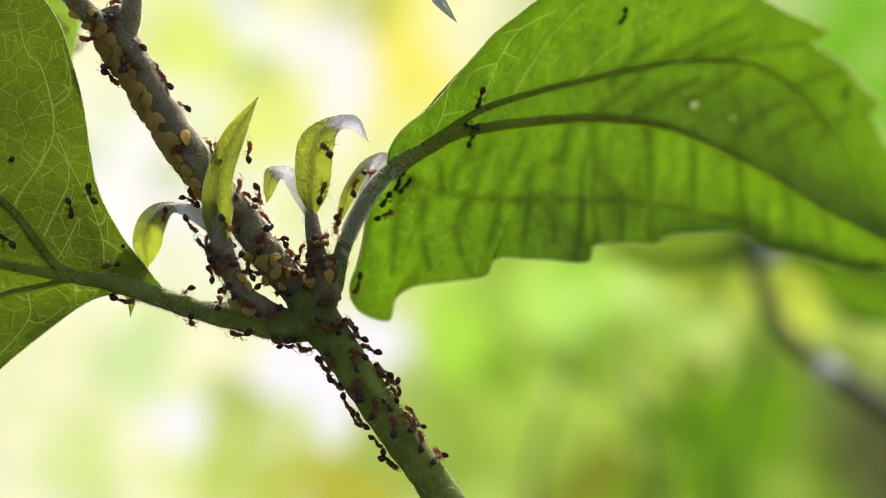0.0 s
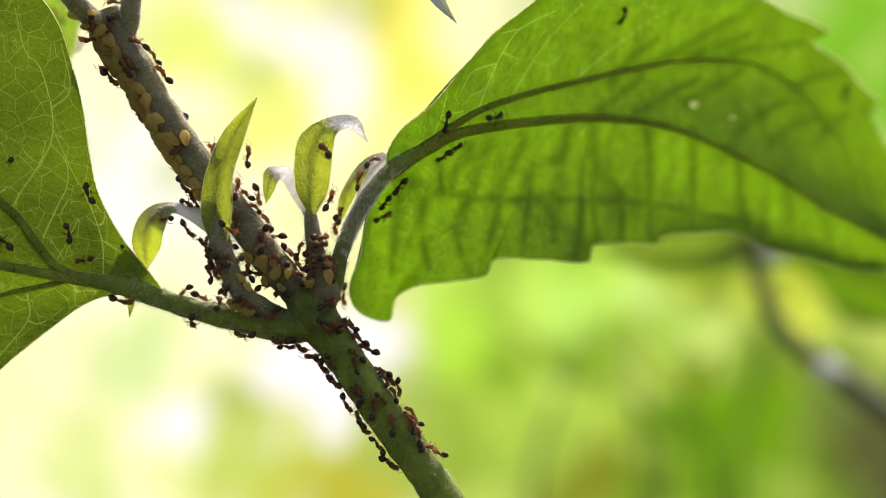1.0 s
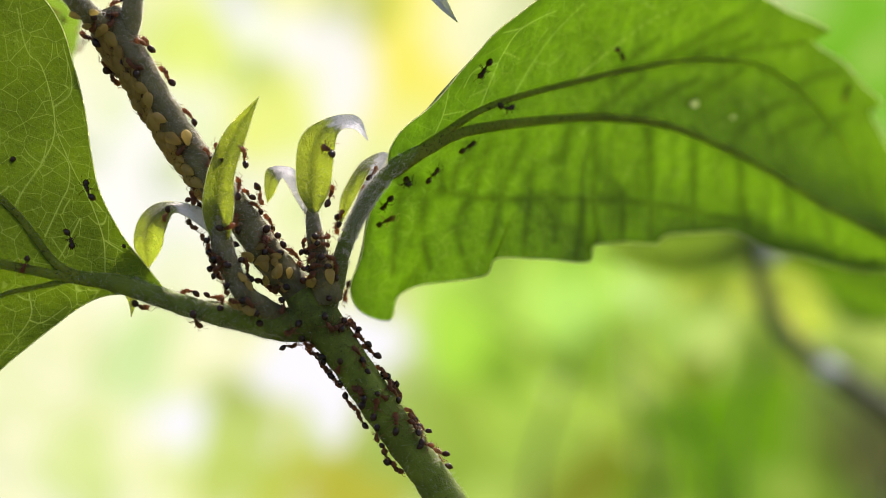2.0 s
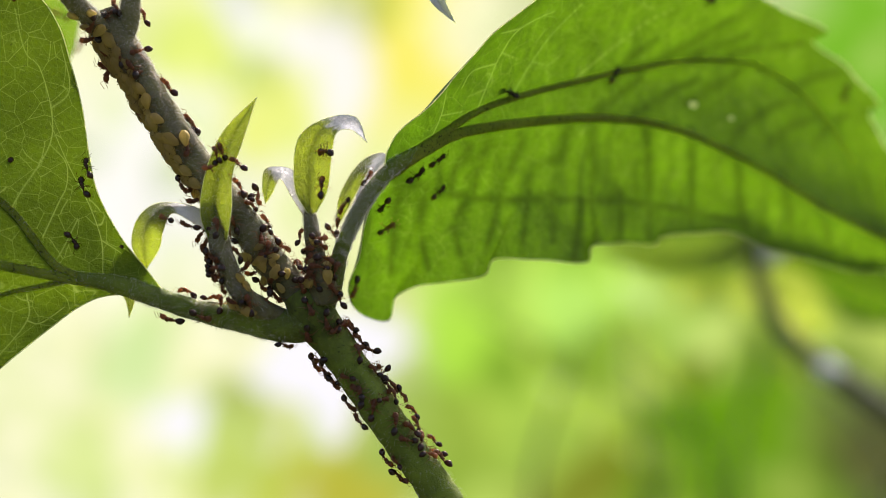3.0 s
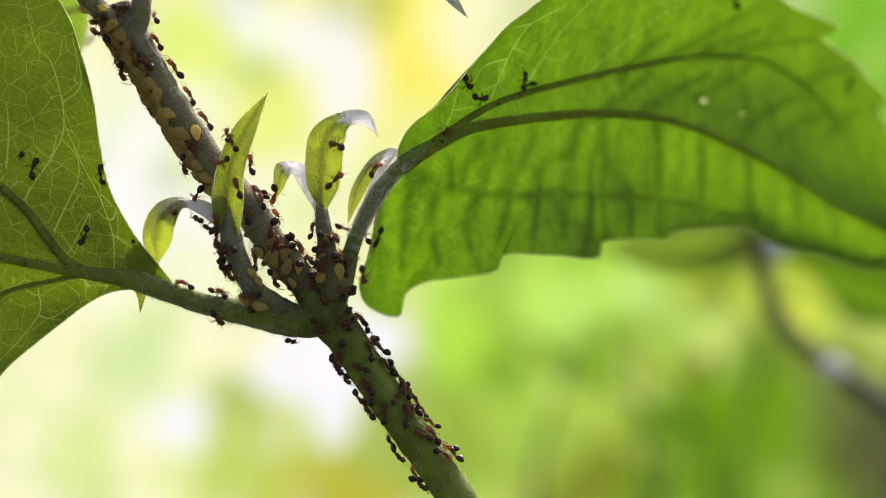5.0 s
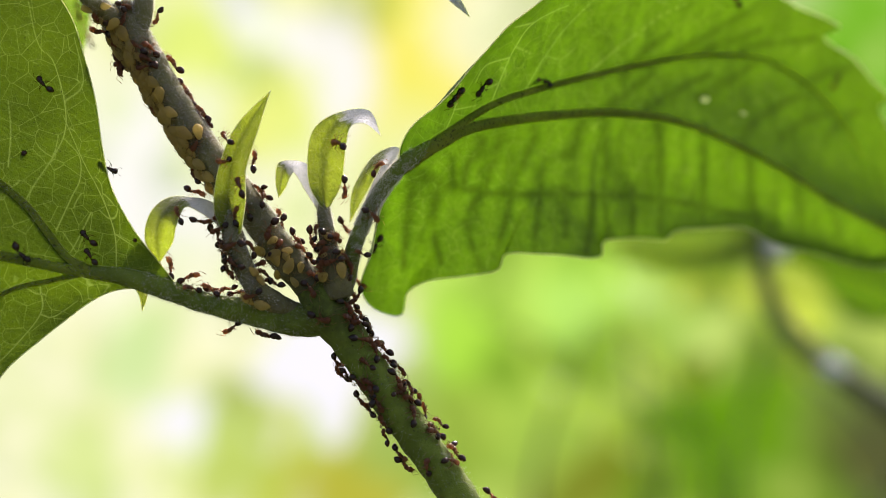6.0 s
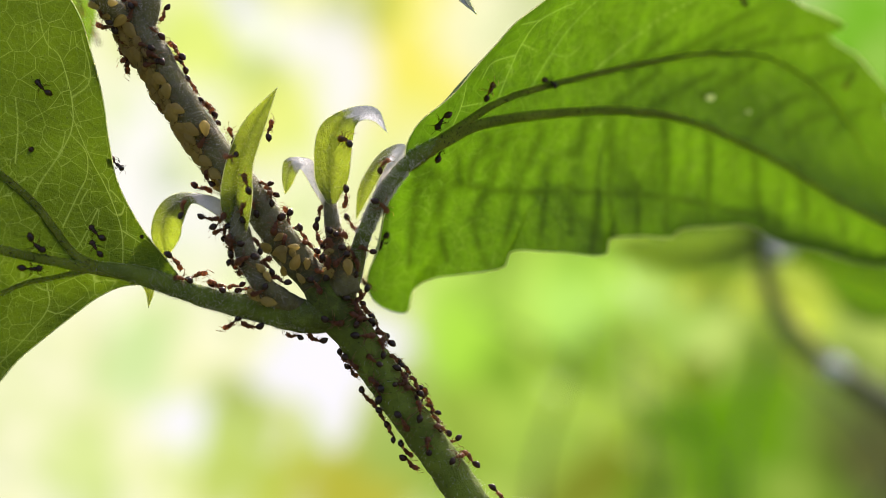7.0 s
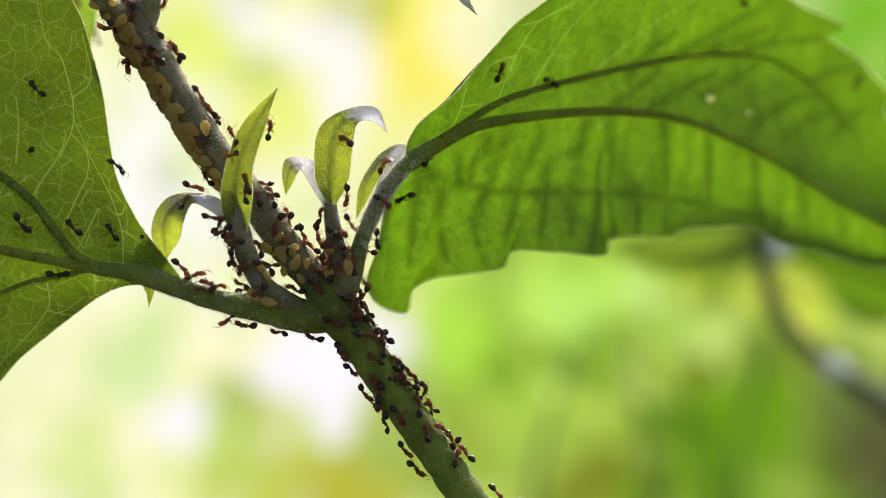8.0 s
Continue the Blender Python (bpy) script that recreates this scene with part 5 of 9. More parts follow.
    crawl(0, "reddish-brown ant with black gaster walking on the plant", [(0, -19.1, 1.2, 17.5, 174, 51, 0), (0.5, -18.4, 1.4, 16.6, -177, 51, 0), (1, -18.1, 1.1, 16.3, 161, 52, -1), (1.5, -18.1, 1.3, 16.2, -177, 52, 0), (2, -18.1, 1.2, 16.2, -176, 52, 0), (2.5, -18.1, 1, 16.3, 166, 54, 2), (3, -18.1, 0.9, 16.3, 165, 57, 1), (3.5, -18.1, 1.1, 16.3, 162, 57, 1), (4, -18.2, 1, 16.4, 165, 57, 1), (4.5, -18.2, 1.4, 16.4, -178, 57, 0), (5, -19.2, 0.6, 18.1, 40, 116, -103), (5.5, -17.8, 1.8, 22.1, 9, -40, 174), (6, -18.6, 1.8, 24.3, 5, -55, 180), (6.5, -20.5, 2.1, 26.7, -14, 40, -3), (7, -19.2, 2, 25.1, -6, 39, -1), (7.5, -18.2, 2.3, 23.7, -10, 38, -1), (8, -18.4, 1.9, 23.7, -3, 38, -1)])
    crawl(1, "reddish-brown ant with black gaster walking on the plant", [(0, -18.2, 1.6, 13.3, -8, 32, 2), (0.5, -17.9, 1.3, 13.2, 55, 28, -35), (1.5, -17.8, 1.3, 13.2, 55, 28, -35), (2, -17.6, 1.3, 13.2, -1, 16, -57), (2.5, -16.9, 0.9, 14.9, -174, 56, 39), (3, -17.1, 0.6, 15.1, 95, 141, -13), (3.5, -17.2, 0.7, 15.1, 36, 145, -3), (4, -17.1, 0.6, 15, 41, 145, -3), (4.5, -17.1, 0.5, 14.9, 48, 147, -7), (5, -17.4, 0.8, 15.4, 38, -154, -34), (5.5, -17.8, 1, 15.9, 32, -138, -22), (6, -18.2, 1.2, 16.4, -2, -111, -1), (6.5, -17.6, 1, 15.5, 2, -112, 2), (7, -17.2, 0.4, 15.5, 17, -114, 21), (7.5, -17.6, 0.6, 15.9, 16, -120, 28), (8, -17.4, 0.6, 15.6, 17, -114, 21)])
    crawl(0, "reddish-brown ant with black gaster walking on the plant", [(0, -19.8, -2.8, 11.4, -71, 34, 134), (0.5, -19.8, -3, 11.2, -26, 23, 174), (1, -19.7, -3.1, 11.3, 70, 176, -17), (1.5, -19.8, -3.1, 11.2, -26, 23, 174), (2, -19.7, -3.1, 11.3, -56, 32, 139), (2.5, -19.7, -3.2, 11.3, -102, -3, 163), (3, -19.6, -3.2, 11.3, 70, -164, -12), (3.5, -19.7, -3.2, 11.3, 69, -165, -10), (4, -19.7, -3.1, 11.3, -38, -2, 172), (4.5, -19.9, -2.7, 11.4, -75, 3, 125), (5, -19.9, -2.8, 11.2, -77, -22, 123), (5.5, -19.9, -2.9, 11.1, 55, -143, 31), (6, -19.9, -2.9, 10.9, 40, -118, 32), (6.5, -19.9, -3, 10.9, 40, -118, 32), (7, -19.9, -2.9, 11.1, 49, -97, -32), (7.5, -19.5, -3.2, 11.4, 95, -101, 50), (8, -19.9, -2.5, 11.7, -28, -63, 66)])
    crawl(0, "reddish-brown ant with black gaster walking on the plant", [(0, -16.4, 0.6, 14.4, 5, -129, 1), (0.5, -16.3, 1.9, 14, -1, -126, 0), (1, -16.3, 1.5, 14, 14, -124, 0), (1.5, -16.3, 1.8, 14, 6, -124, 0), (2, -16.4, 1.4, 14.2, 18, -134, -7), (2.5, -16.4, 1, 14.4, 10, -147, -7), (3, -16.5, 0.6, 14.5, 11, 162, -2), (3.5, -17.5, 1.3, 13.2, 8, 14, 178), (4, -17.5, 1.2, 13.1, -1, 14, -180), (4.5, -17.5, 1.3, 13.2, -38, 16, -169), (5, -18, 1.4, 13.2, -17, 50, -120), (5.5, -18.5, 1.6, 13.3, 35, 34, -46), (6, -18.9, 1.8, 13.4, 3, 7, 0), (6.5, -19, 2, 13.4, -40, 18, -9), (7, -18.8, 1.8, 13.4, 12, 6, 0), (7.5, -20.3, 2.4, 13.6, -9, 7, 0), (8, -20.1, 2.3, 13.6, 5, 5, 0)])
    crawl(1, "reddish-brown ant with black gaster walking on the plant", [(0, -16.7, -4.1, 9.9, 172, 54, 3), (0.5, -16.7, -4.1, 9.9, 173, 54, 3), (1, -16.5, -4, 10, 176, 54, 2), (1.5, -16.7, -4.2, 10, 169, 54, 5), (2, -16.3, -4, 10.6, -150, 25, 73), (2.5, -16.4, -4, 10.6, 31, -173, -58), (3, -16.8, -4.1, 10.1, 11, -163, -2), (3.5, -17.1, -4, 10.3, 5, -163, -1), (4.5, -17.1, -4.1, 10.4, 11, -163, -2), (5, -16.8, -4, 10.8, 26, -171, -63), (5.5, -16.8, -4, 10.8, -158, 15, 64), (6, -16.9, -3.9, 10.5, -178, 8, 0), (6.5, -16.9, -4.1, 10.5, 168, 8, -2), (7, -16.7, -3.9, 10.4, 174, 9, -1), (7.5, -16.4, -4, 10.4, 174, 9, -1), (8, -16.2, -3.9, 10.5, -167, 9, 3)])
    crawl(1, "reddish-brown ant with black gaster walking on the plant", [(0, -14.5, -3.8, 7.7, 19, -138, -5), (0.5, -14.7, -3.8, 7.7, 19, -138, -5), (1, -14.9, -3.6, 7.8, 16, -138, -4), (1.5, -14.6, -3.9, 8, 15, -137, -4), (2, -14.4, -3.9, 8.3, -107, -25, 116), (2.5, -14.4, -3.9, 8.5, -91, 30, 102), (3, -14.5, -3.9, 8.7, 1, 52, -180), (3.5, -14.6, -4, 8.7, -49, 49, 166), (4, -14.7, -4.1, 8.7, -56, 48, 165), (4.5, -15.2, -3.9, 9.5, 28, 150, -6), (5, -15, -3.8, 9.5, 33, -168, -32), (5.5, -14.5, -4, 8.8, -103, 31, 108), (6, -15.4, -4.2, 8.2, -68, 23, 174), (6.5, -15.4, -4, 8.4, -6, 26, 179), (7, -14.8, -3.6, 8, -61, 24, 174), (7.5, -14.8, -3.6, 7.9, -74, 23, 173), (8, -14.7, -4, 8, 94, 159, -6)])
    crawl(0, "reddish-brown ant with black gaster walking on the plant", [(0, -13.8, -3.6, 6.3, -28, -95, 48), (0.5, -13.7, -3.5, 6.1, -24, -96, 44), (1, -13.6, -3.5, 6, -5, -95, 9), (1.5, -13.6, -3.7, 6, -24, -96, 44), (2, -13.7, -3.7, 6.3, 9, -112, 9), (2.5, -13.8, -3.7, 6.6, 20, -117, -3), (3, -14, -3.7, 6.8, 22, -131, -5), (3.5, -14, -3.5, 6.8, 0, -130, 0), (4, -14, -3.5, 6.8, 22, -131, -5), (4.5, -14.4, -3.8, 8.1, 14, -129, -4), (5, -13.7, -4.2, 6.7, 49, -128, -21), (5.5, -12.8, -4.5, 5.4, 73, -136, -29), (6, -12, -4.8, 4.1, 83, -147, -16), (6.5, -12.3, -4.7, 4.7, 77, -141, -27), (7, -13, -4.8, 6.8, 74, -147, -8), (7.5, -12.9, -4.8, 6.9, 74, -147, -8), (8, -13, -4.8, 7.1, 73, -148, -7)])
    crawl(0, "reddish-brown ant with black gaster walking on the plant", [(0, -13.2, -4.1, 3.8, 18, -113, 0), (0.5, -13.3, -4.1, 3.9, 19, -112, -1), (1, -13.3, -4, 3.8, 9, -113, 0), (1.5, -13.3, -3.9, 3.8, -1, -113, 0), (2, -13, -3.8, 4.4, -4, -108, 1), (2.5, -13.2, -3.8, 4.9, 1, -107, -1), (3, -13.6, -3.7, 5.3, 5, -114, 0), (3.5, -13.7, -4, 5.2, 15, -112, -3), (4, -13.8, -3.6, 5.5, 7, -117, 0), (4.5, -13.8, -3.7, 5.2, 4, -115, 0), (5, -13.2, -3.8, 5, 0, -106, 0), (5.5, -13.2, -3.9, 4.8, 21, -106, 0), (6, -13.9, -4, 4.3, 4, -101, 1), (6.5, -13.9, -4.2, 4.4, 13, -101, 3), (7, -13.9, -4.1, 4.7, 8, -100, 1), (7.5, -14, -4.1, 4.7, 11, -100, 1), (8, -14, -4, 4.5, 2, -101, 1)])
    crawl(1, "reddish-brown ant with black gaster walking on the plant", [(0, -11.1, -5.3, 10.2, 86, 40, -55), (0.5, -11.1, -5.4, 9.8, 97, 31, -7), (1.5, -11.1, -5.4, 9.7, 97, 31, -7), (2, -11.3, -5, 9.7, 91, -13, -37), (2.5, -12.3, -4.9, 9.6, 81, -52, 27), (3, -12.8, -5, 9.7, -22, -83, 127), (3.5, -12.9, -5, 9.8, -26, -84, 117), (4, -13, -5, 10, -26, -84, 117), (4.5, -13, -5, 9.9, -26, -84, 117), (5, -14, -4.7, 9.8, 121, -82, -38), (5.5, -14.6, -4.3, 9.7, -73, -60, -65), (6, -15.9, -3.8, 9.4, -94, -52, 2), (6.5, -16, -4, 9.6, 106, -51, -7), (7, -15.3, -3.7, 9.3, 96, -52, -3), (7.5, -14.9, -4.2, 8.6, 42, -64, -15), (8, -14.8, -4, 8.6, 19, -66, -8)])
    crawl(1, "reddish-brown ant with black gaster feeding among the aphids", [(0, -10.6, -0.9, 10.4, -45, -82, 122), (1.5, -10.6, -0.9, 10.4, -45, -82, 122), (2, -10.7, -0.9, 10.4, 114, -104, -37), (2.5, -10.7, -0.8, 10.3, 106, -111, -29), (3, -10.8, -0.8, 10.3, 102, -118, -24), (3.5, -11, -0.8, 10.4, 101, -118, -17), (4, -10.9, -0.8, 10.6, 101, -118, -17), (4.5, -11, -0.7, 10.8, 101, -118, -17), (5, -11, -0.7, 11, 97, -117, -7), (5.5, -11.1, -0.7, 11.1, 116, -117, -17), (6, -11.1, -0.7, 11.3, 118, -117, -17), (7, -11.1, -0.7, 11.3, 118, -117, -17), (7.5, -11.1, -0.3, 12.7, 135, -117, -9), (8, -11, -0.3, 12.7, 135, -117, -9)])
    crawl(1, "reddish-brown ant with black gaster walking on the plant", [(0, -11.6, 0.5, 8.4, 19, -112, 4), (0.5, -11.6, 0.5, 8.4, 19, -112, 4), (1, -11.3, 0.2, 8.2, 25, -115, 10), (1.5, -11.5, 0.6, 8.2, 20, -112, 4), (2, -11.4, 0.2, 8.5, 22, -113, 11), (2.5, -11.3, -0.1, 8.7, 18, -114, 18), (3, -11.2, -0.3, 9, 20, -112, 22), (3.5, -11.4, -0.2, 9.1, 17, -118, 29), (4, -11.6, -0.4, 9.5, 16, -121, 33), (4.5, -11.6, -0.4, 9.6, 27, -111, 32), (5, -12, -2.2, 9.9, 60, -93, -4), (5.5, -11.5, -3.1, 10.3, -53, -99, 65), (6, -11.8, -4.4, 10.5, 83, -79, -41), (7, -11.8, -4.4, 10.5, 83, -79, -41), (7.5, -11.4, -4.7, 12.7, 69, -79, -26), (8, -11.3, -4.8, 13, 72, -79, -30)])
    crawl(0, "reddish-brown ant with black gaster walking on the plant", [(0, -10.6, -3.7, 5.8, 64, 152, 7), (0.5, -10.6, -3.7, 5.6, 68, 152, 8), (1, -10.5, -3, 5.5, 70, 16, 119), (1.5, -10.4, -3.3, 5.2, 0, 154, 0), (2, -10.5, -3.3, 5.5, 85, 5, 105), (2.5, -10.6, -3.2, 5.7, 64, -37, 126), (3, -10.7, -3.2, 6, 10, -52, 178), (3.5, -10.6, 0.6, 7.2, 3, -136, 0), (4, -10.7, 0.6, 7.3, 14, -136, 0), (4.5, -11, 0.9, 7.5, 0, -137, 0), (5, -10.4, -0.1, 7.4, -122, -137, -3), (5.5, -11.3, -2.4, 6.4, -104, -120, -35), (6, -10.6, -3.4, 5.9, 4, -62, 179), (6.5, -10.6, -3.2, 5.9, 9, -60, 179), (7, -10.7, -3.1, 5.9, 18, -59, 179), (7.5, -10.7, 0.6, 7.3, 14, -128, 2), (8, -10.5, -3.3, 5.5, 0, -63, -180)])
    crawl(1, "reddish-brown ant with black gaster walking on the plant", [(0, -12.1, -4.9, 5.9, 91, 7, -1), (0.5, -12, -4.9, 5.8, 91, 7, -1), (1, -12.1, -4.9, 6, 91, 7, -1), (1.5, -12.1, -4.9, 6.1, 91, 7, -5), (2, -12.4, -4.8, 5.4, 99, 27, -18), (2.5, -12.8, -4.4, 4.8, 112, 48, -21), (3, -13, -3.9, 4.2, 152, 65, -2), (3.5, -13, -4, 4.3, 171, 66, -1), (4, -13, -3.9, 4.3, 162, 66, -2), (4.5, -13.1, -4, 4.1, 158, 66, -2), (5, -12.4, -3.2, 3.2, 147, 76, -39), (5.5, -13.8, -1.5, -0.4, -13, 5, -166), (6, -13.7, -0.9, 0.1, -2, -5, -180), (6.5, -13.7, -0.7, 0.2, 7, -5, 179), (7, -13.5, -1, 0, -2, -5, -180), (7.5, -13.6, -0.7, 0.1, 13, -4, 179), (8, -12.2, -3.6, 1.4, 23, -167, -5)])
    crawl(2, "reddish-brown ant with black gaster walking on the plant", [(0, -11.7, -4.9, 4.5, 95, 149, 7), (0.5, -11.6, -4.9, 4.5, 95, 149, 7), (1, -11.9, -4.9, 4.7, 82, 149, -25), (2, -12.1, -4.8, 4.7, 82, 155, -25), (2.5, -12.1, -4.8, 4.7, 82, 160, -26), (3, -12.2, -4.8, 4.7, -101, 12, 143), (3.5, -12.6, -4.7, 5.6, -98, 14, 143), (4, -12.5, -4.7, 5.6, -96, 15, 153), (4.5, -12.8, -4.6, 6, -101, 12, 145), (5, -12.6, -4.8, 6.3, 81, 164, -24), (5.5, -12.4, -4.9, 6.6, 85, 161, -11), (6, -12.2, -4.9, 6.9, 82, 158, -8), (6.5, -11.4, -4.9, 4.8, -82, 21, -156), (7, -11.5, -4.9, 4.4, 95, 158, 7), (7.5, -11.4, -4.9, 4.4, 95, 158, 7), (8, -11.2, -4.9, 3.7, 89, 157, 1)])
    crawl(0, "reddish-brown ant with black gaster walking on the plant", [(0, -9.9, -3.1, 4.1, -166, -68, -6), (0.5, -9.9, -3.1, 4, -163, -68, -7), (1, -9.8, -3.5, 3.9, -180, -68, 0), (1.5, -9.8, -3.2, 3.9, -166, -68, -6), (2, -9.9, -3.2, 4.1, -58, -81, -114), (2.5, -10, -3.2, 4.4, -76, -79, -95), (3, -10.1, -3.1, 4.6, -162, -41, -3), (3.5, -10, -3.5, 4.5, -162, -40, -2), (4, -10.1, -3.1, 4.6, -108, -39, -15), (4.5, -10.2, -3.1, 4.8, -173, -40, -1), (5, -10.1, -3.2, 4.5, -81, -60, -84), (5.5, -10, -3.3, 4.3, -82, -41, -73), (6, -9.8, -3.3, 4, -98, -21, -4), (6.5, -9.9, -3.1, 4, -97, -21, -4), (7, -9.8, -3.5, 4, -93, -21, -4), (7.5, -8.5, 0.4, 4.2, 141, -10, -9), (8, -8.5, 0.4, 4.1, 171, -9, -2)])
    crawl(0, "reddish-brown ant with black gaster walking on the plant", [(0, -8.2, 0.1, 4.2, 152, 7, -7), (0.5, -8.2, -0.1, 4.3, 126, 18, -31), (1, -8.2, 0, 4.2, 152, 7, -7), (1.5, -7, 0.8, 2.6, 172, 9, -2), (2, -6.4, 0.3, 2.1, 173, 36, -2), (2.5, -5.8, -0.1, 1.5, 167, 41, -3), (3, -5.1, -0.5, 1.1, 142, 51, -6), (3.5, -5.1, -0.5, 1.1, 142, 51, -6), (4, -4.4, -1, 0.7, 111, 51, -16), (4.5, -4.6, -0.7, 0.4, 136, 55, -13), (5, -3.9, -1.2, 0.5, 113, 54, -13), (5.5, -3, -1.6, 0.5, 40, 22, -91), (6, -2.4, -2.1, 0.7, 59, 52, -23), (8, -2.4, -2.1, 0.7, 59, 52, -23)])
    crawl(0, "reddish-brown ant with black gaster walking on the plant", [(0, -9.3, -3.6, 3, 1, -19, 180), (0.5, -9.3, -3.6, 3, 1, -19, 180), (1, -9.3, -3.5, 2.9, 18, -18, 176), (1.5, -9.3, -3.2, 2.9, 20, -18, 175), (2, -9.7, -2.6, 3, 67, -13, 150), (2.5, -8.3, -0.1, 4.3, 73, 2, 144), (3, -8.6, 0.6, 4.3, -10, 163, 2), (3.5, -8.6, 0.4, 4.3, 43, 163, -9), (4, -8.6, 0.4, 4.3, 44, 164, -9), (4.5, -8.6, 0.6, 4.3, -10, 163, 2), (5, -8.1, -0.1, 4.2, 72, -2, 146), (5.5, -9.2, -2.7, 2.5, 64, -24, 153), (6, -8.6, -3.3, 2.2, 10, -40, 178), (6.5, -9.1, -3.5, 2.9, -2, -40, -180), (7, -9.2, -3.5, 2.8, 11, -39, 178), (7.5, -9.2, -3.5, 2.8, 3, -40, 179), (8, -9.2, -3.4, 2.8, 17, -39, 177)])
    crawl(2, "reddish-brown ant with black gaster walking on the plant", [(0, -7.3, 0.9, 2.7, 158, -3, -5), (0.5, -7.2, 0.8, 2.7, 167, -1, -3), (1, -7.1, 0.5, 2.5, 149, -4, -6), (1.5, -7.2, 0.7, 2.5, 170, -1, -2), (2, -6.9, 0.6, 2.6, 166, 44, -8), (2.5, -6.9, 0.4, 2.5, 170, 50, -3), (3, -6.9, 0.2, 2.4, 175, 62, 2), (3.5, -7, 0.4, 2.4, 176, 62, 1), (4, -7, 0.4, 2.4, 176, 62, 1), (4.5, -6.9, 0.2, 2.4, 175, 62, 2), (5, -6.5, -0.5, 2.3, 37, 105, -121), (5.5, -7.8, -2.3, 0.8, 23, -14, 170), (6, -7.5, -3, 1, -2, -37, 180), (6.5, -7.9, -3, 1.3, 9, -40, -180), (7, -7.5, -3, 0.9, -10, -38, 179), (7.5, -6.7, -2.2, 0.4, 20, -34, -177), (8, -5.7, -1.7, -0.4, 3, -37, -180)])
    crawl(1, "reddish-brown ant with black gaster walking on the plant", [(0, -4.1, -1.3, 1.2, -99, 8, 155), (0.5, -4.1, -1.2, 1, -99, 8, 155), (1.5, -4.3, -1.2, 1.2, -101, 7, 154), (2, -4.6, -1.2, 1.9, 74, 164, -24), (2.5, -4.9, -1.3, 2.6, 81, 153, -15), (3, -5.2, -1.4, 3.4, 76, 143, -12), (4.5, -5.2, -1.4, 3.4, 76, 143, -12), (5, -4.6, -1.3, 4.1, -81, 12, -171), (5.5, -4, -0.7, 5.1, -52, -24, -161), (6, -3.8, 0.1, 5.5, -24, -47, -179), (6.5, -3.7, 0.1, 5.4, -24, -47, -179), (7, -3.7, 0.3, 5.5, -13, -47, -179), (8, -3.7, 0.3, 5.5, -13, -47, -179)])
    crawl(0, "reddish-brown ant with black gaster walking on the plant", [(0, -8.3, -4.3, -0.8, 56, -140, 26), (1.5, -8.3, -4.3, -0.8, 56, -140, 26), (2, -8.4, -4.3, -0.7, 63, -129, 29), (2.5, -8.4, -4.4, -0.6, 58, -120, 37), (3, -8.4, -4.4, -0.5, 46, -111, 51), (3.5, -8.6, -4.4, -0.5, 46, -111, 51), (4, -8.6, -4.4, -0.6, 34, -117, 56), (4.5, -8.6, -4.5, -0.5, 46, -111, 51), (5, -10.1, -3.3, -0.8, 3, -124, 30), (5.5, -11, -1.9, -0.9, 14, -19, 27), (6, -12.3, -0.8, -0.5, -9, -8, -1), (6.5, -12.2, -1.1, -0.5, 1, -5, 0), (7, -12.1, -0.9, -0.5, -10, -7, -2), (7.5, -12.1, -1, -0.5, -8, -6, -1), (8, -12.1, -0.7, -0.6, -10, -7, -2)])
    crawl(1, "reddish-brown ant with black gaster walking on the plant", [(0, -5.4, -2.9, -1.7, 83, 149, 26), (0.5, -5.5, -2.9, -1.9, 83, 149, 26), (1, -5.6, -3, -1.8, 83, 149, 26), (1.5, -5.4, -2.9, -1.8, 73, 147, 23), (2, -4.8, -2.1, -1.1, -44, 47, -90), (2.5, -3, -1.9, 0.6, 8, 129, -22), (3, -1.9, -1.4, 2, 66, 57, -12), (3.5, -1.8, -1.5, 1.6, 64, 56, -18), (4, -1.7, -1.8, 1.5, 47, 50, -26), (4.5, -1.9, -1.8, 1.5, 47, 50, -26), (5, -1.8, -1.4, 1.7, -36, 67, -123), (5.5, -1.7, -1.4, 1.9, -62, 22, -153), (6, -1.6, -1.2, 2.2, -63, -20, -174), (6.5, -1.6, -1.1, 2.3, -63, -20, -174), (7, -1.4, -1.2, 2.1, -64, -20, -174), (8, -1.5, -1.2, 2.2, -63, -20, -174)])
    crawl(0, "reddish-brown ant with black gaster walking on the plant", [(0, -17.4, -1.4, 0.7, 25, 52, 172), (0.5, -17.5, -1.4, 0.7, 26, 51, 171), (1, -17.4, -1.6, 0.8, -16, 52, -176), (1.5, -17.4, -1.5, 0.7, 25, 52, 172), (2, -17.4, -1.5, 0.5, 14, -1, 165), (2.5, -17.5, -1.5, 0.5, 12, -9, 173), (3, -17.5, -1.4, 0.6, 8, -21, -179), (3.5, -17.9, -1.7, 0.8, -2, -21, 180), (4, -19.1, -1.4, 0.9, 2, -24, -180), (4.5, -19.8, -1.7, 1.3, 8, -24, -180), (5, -19.3, -2, 1, -14, -23, -175), (5.5, -18.8, -2.3, 0.8, -21, -14, -173), (6, -18.4, -2.6, 0.4, -49, -15, -169), (6.5, -20.3, -2.6, 1, -38, -12, -175), (7, -20.5, -2.6, 1.2, -51, -14, -169), (7.5, -17.8, -2.7, 0, -67, -9, -171), (8, -17.6, -2.6, -0.1, -67, -9, -171)])
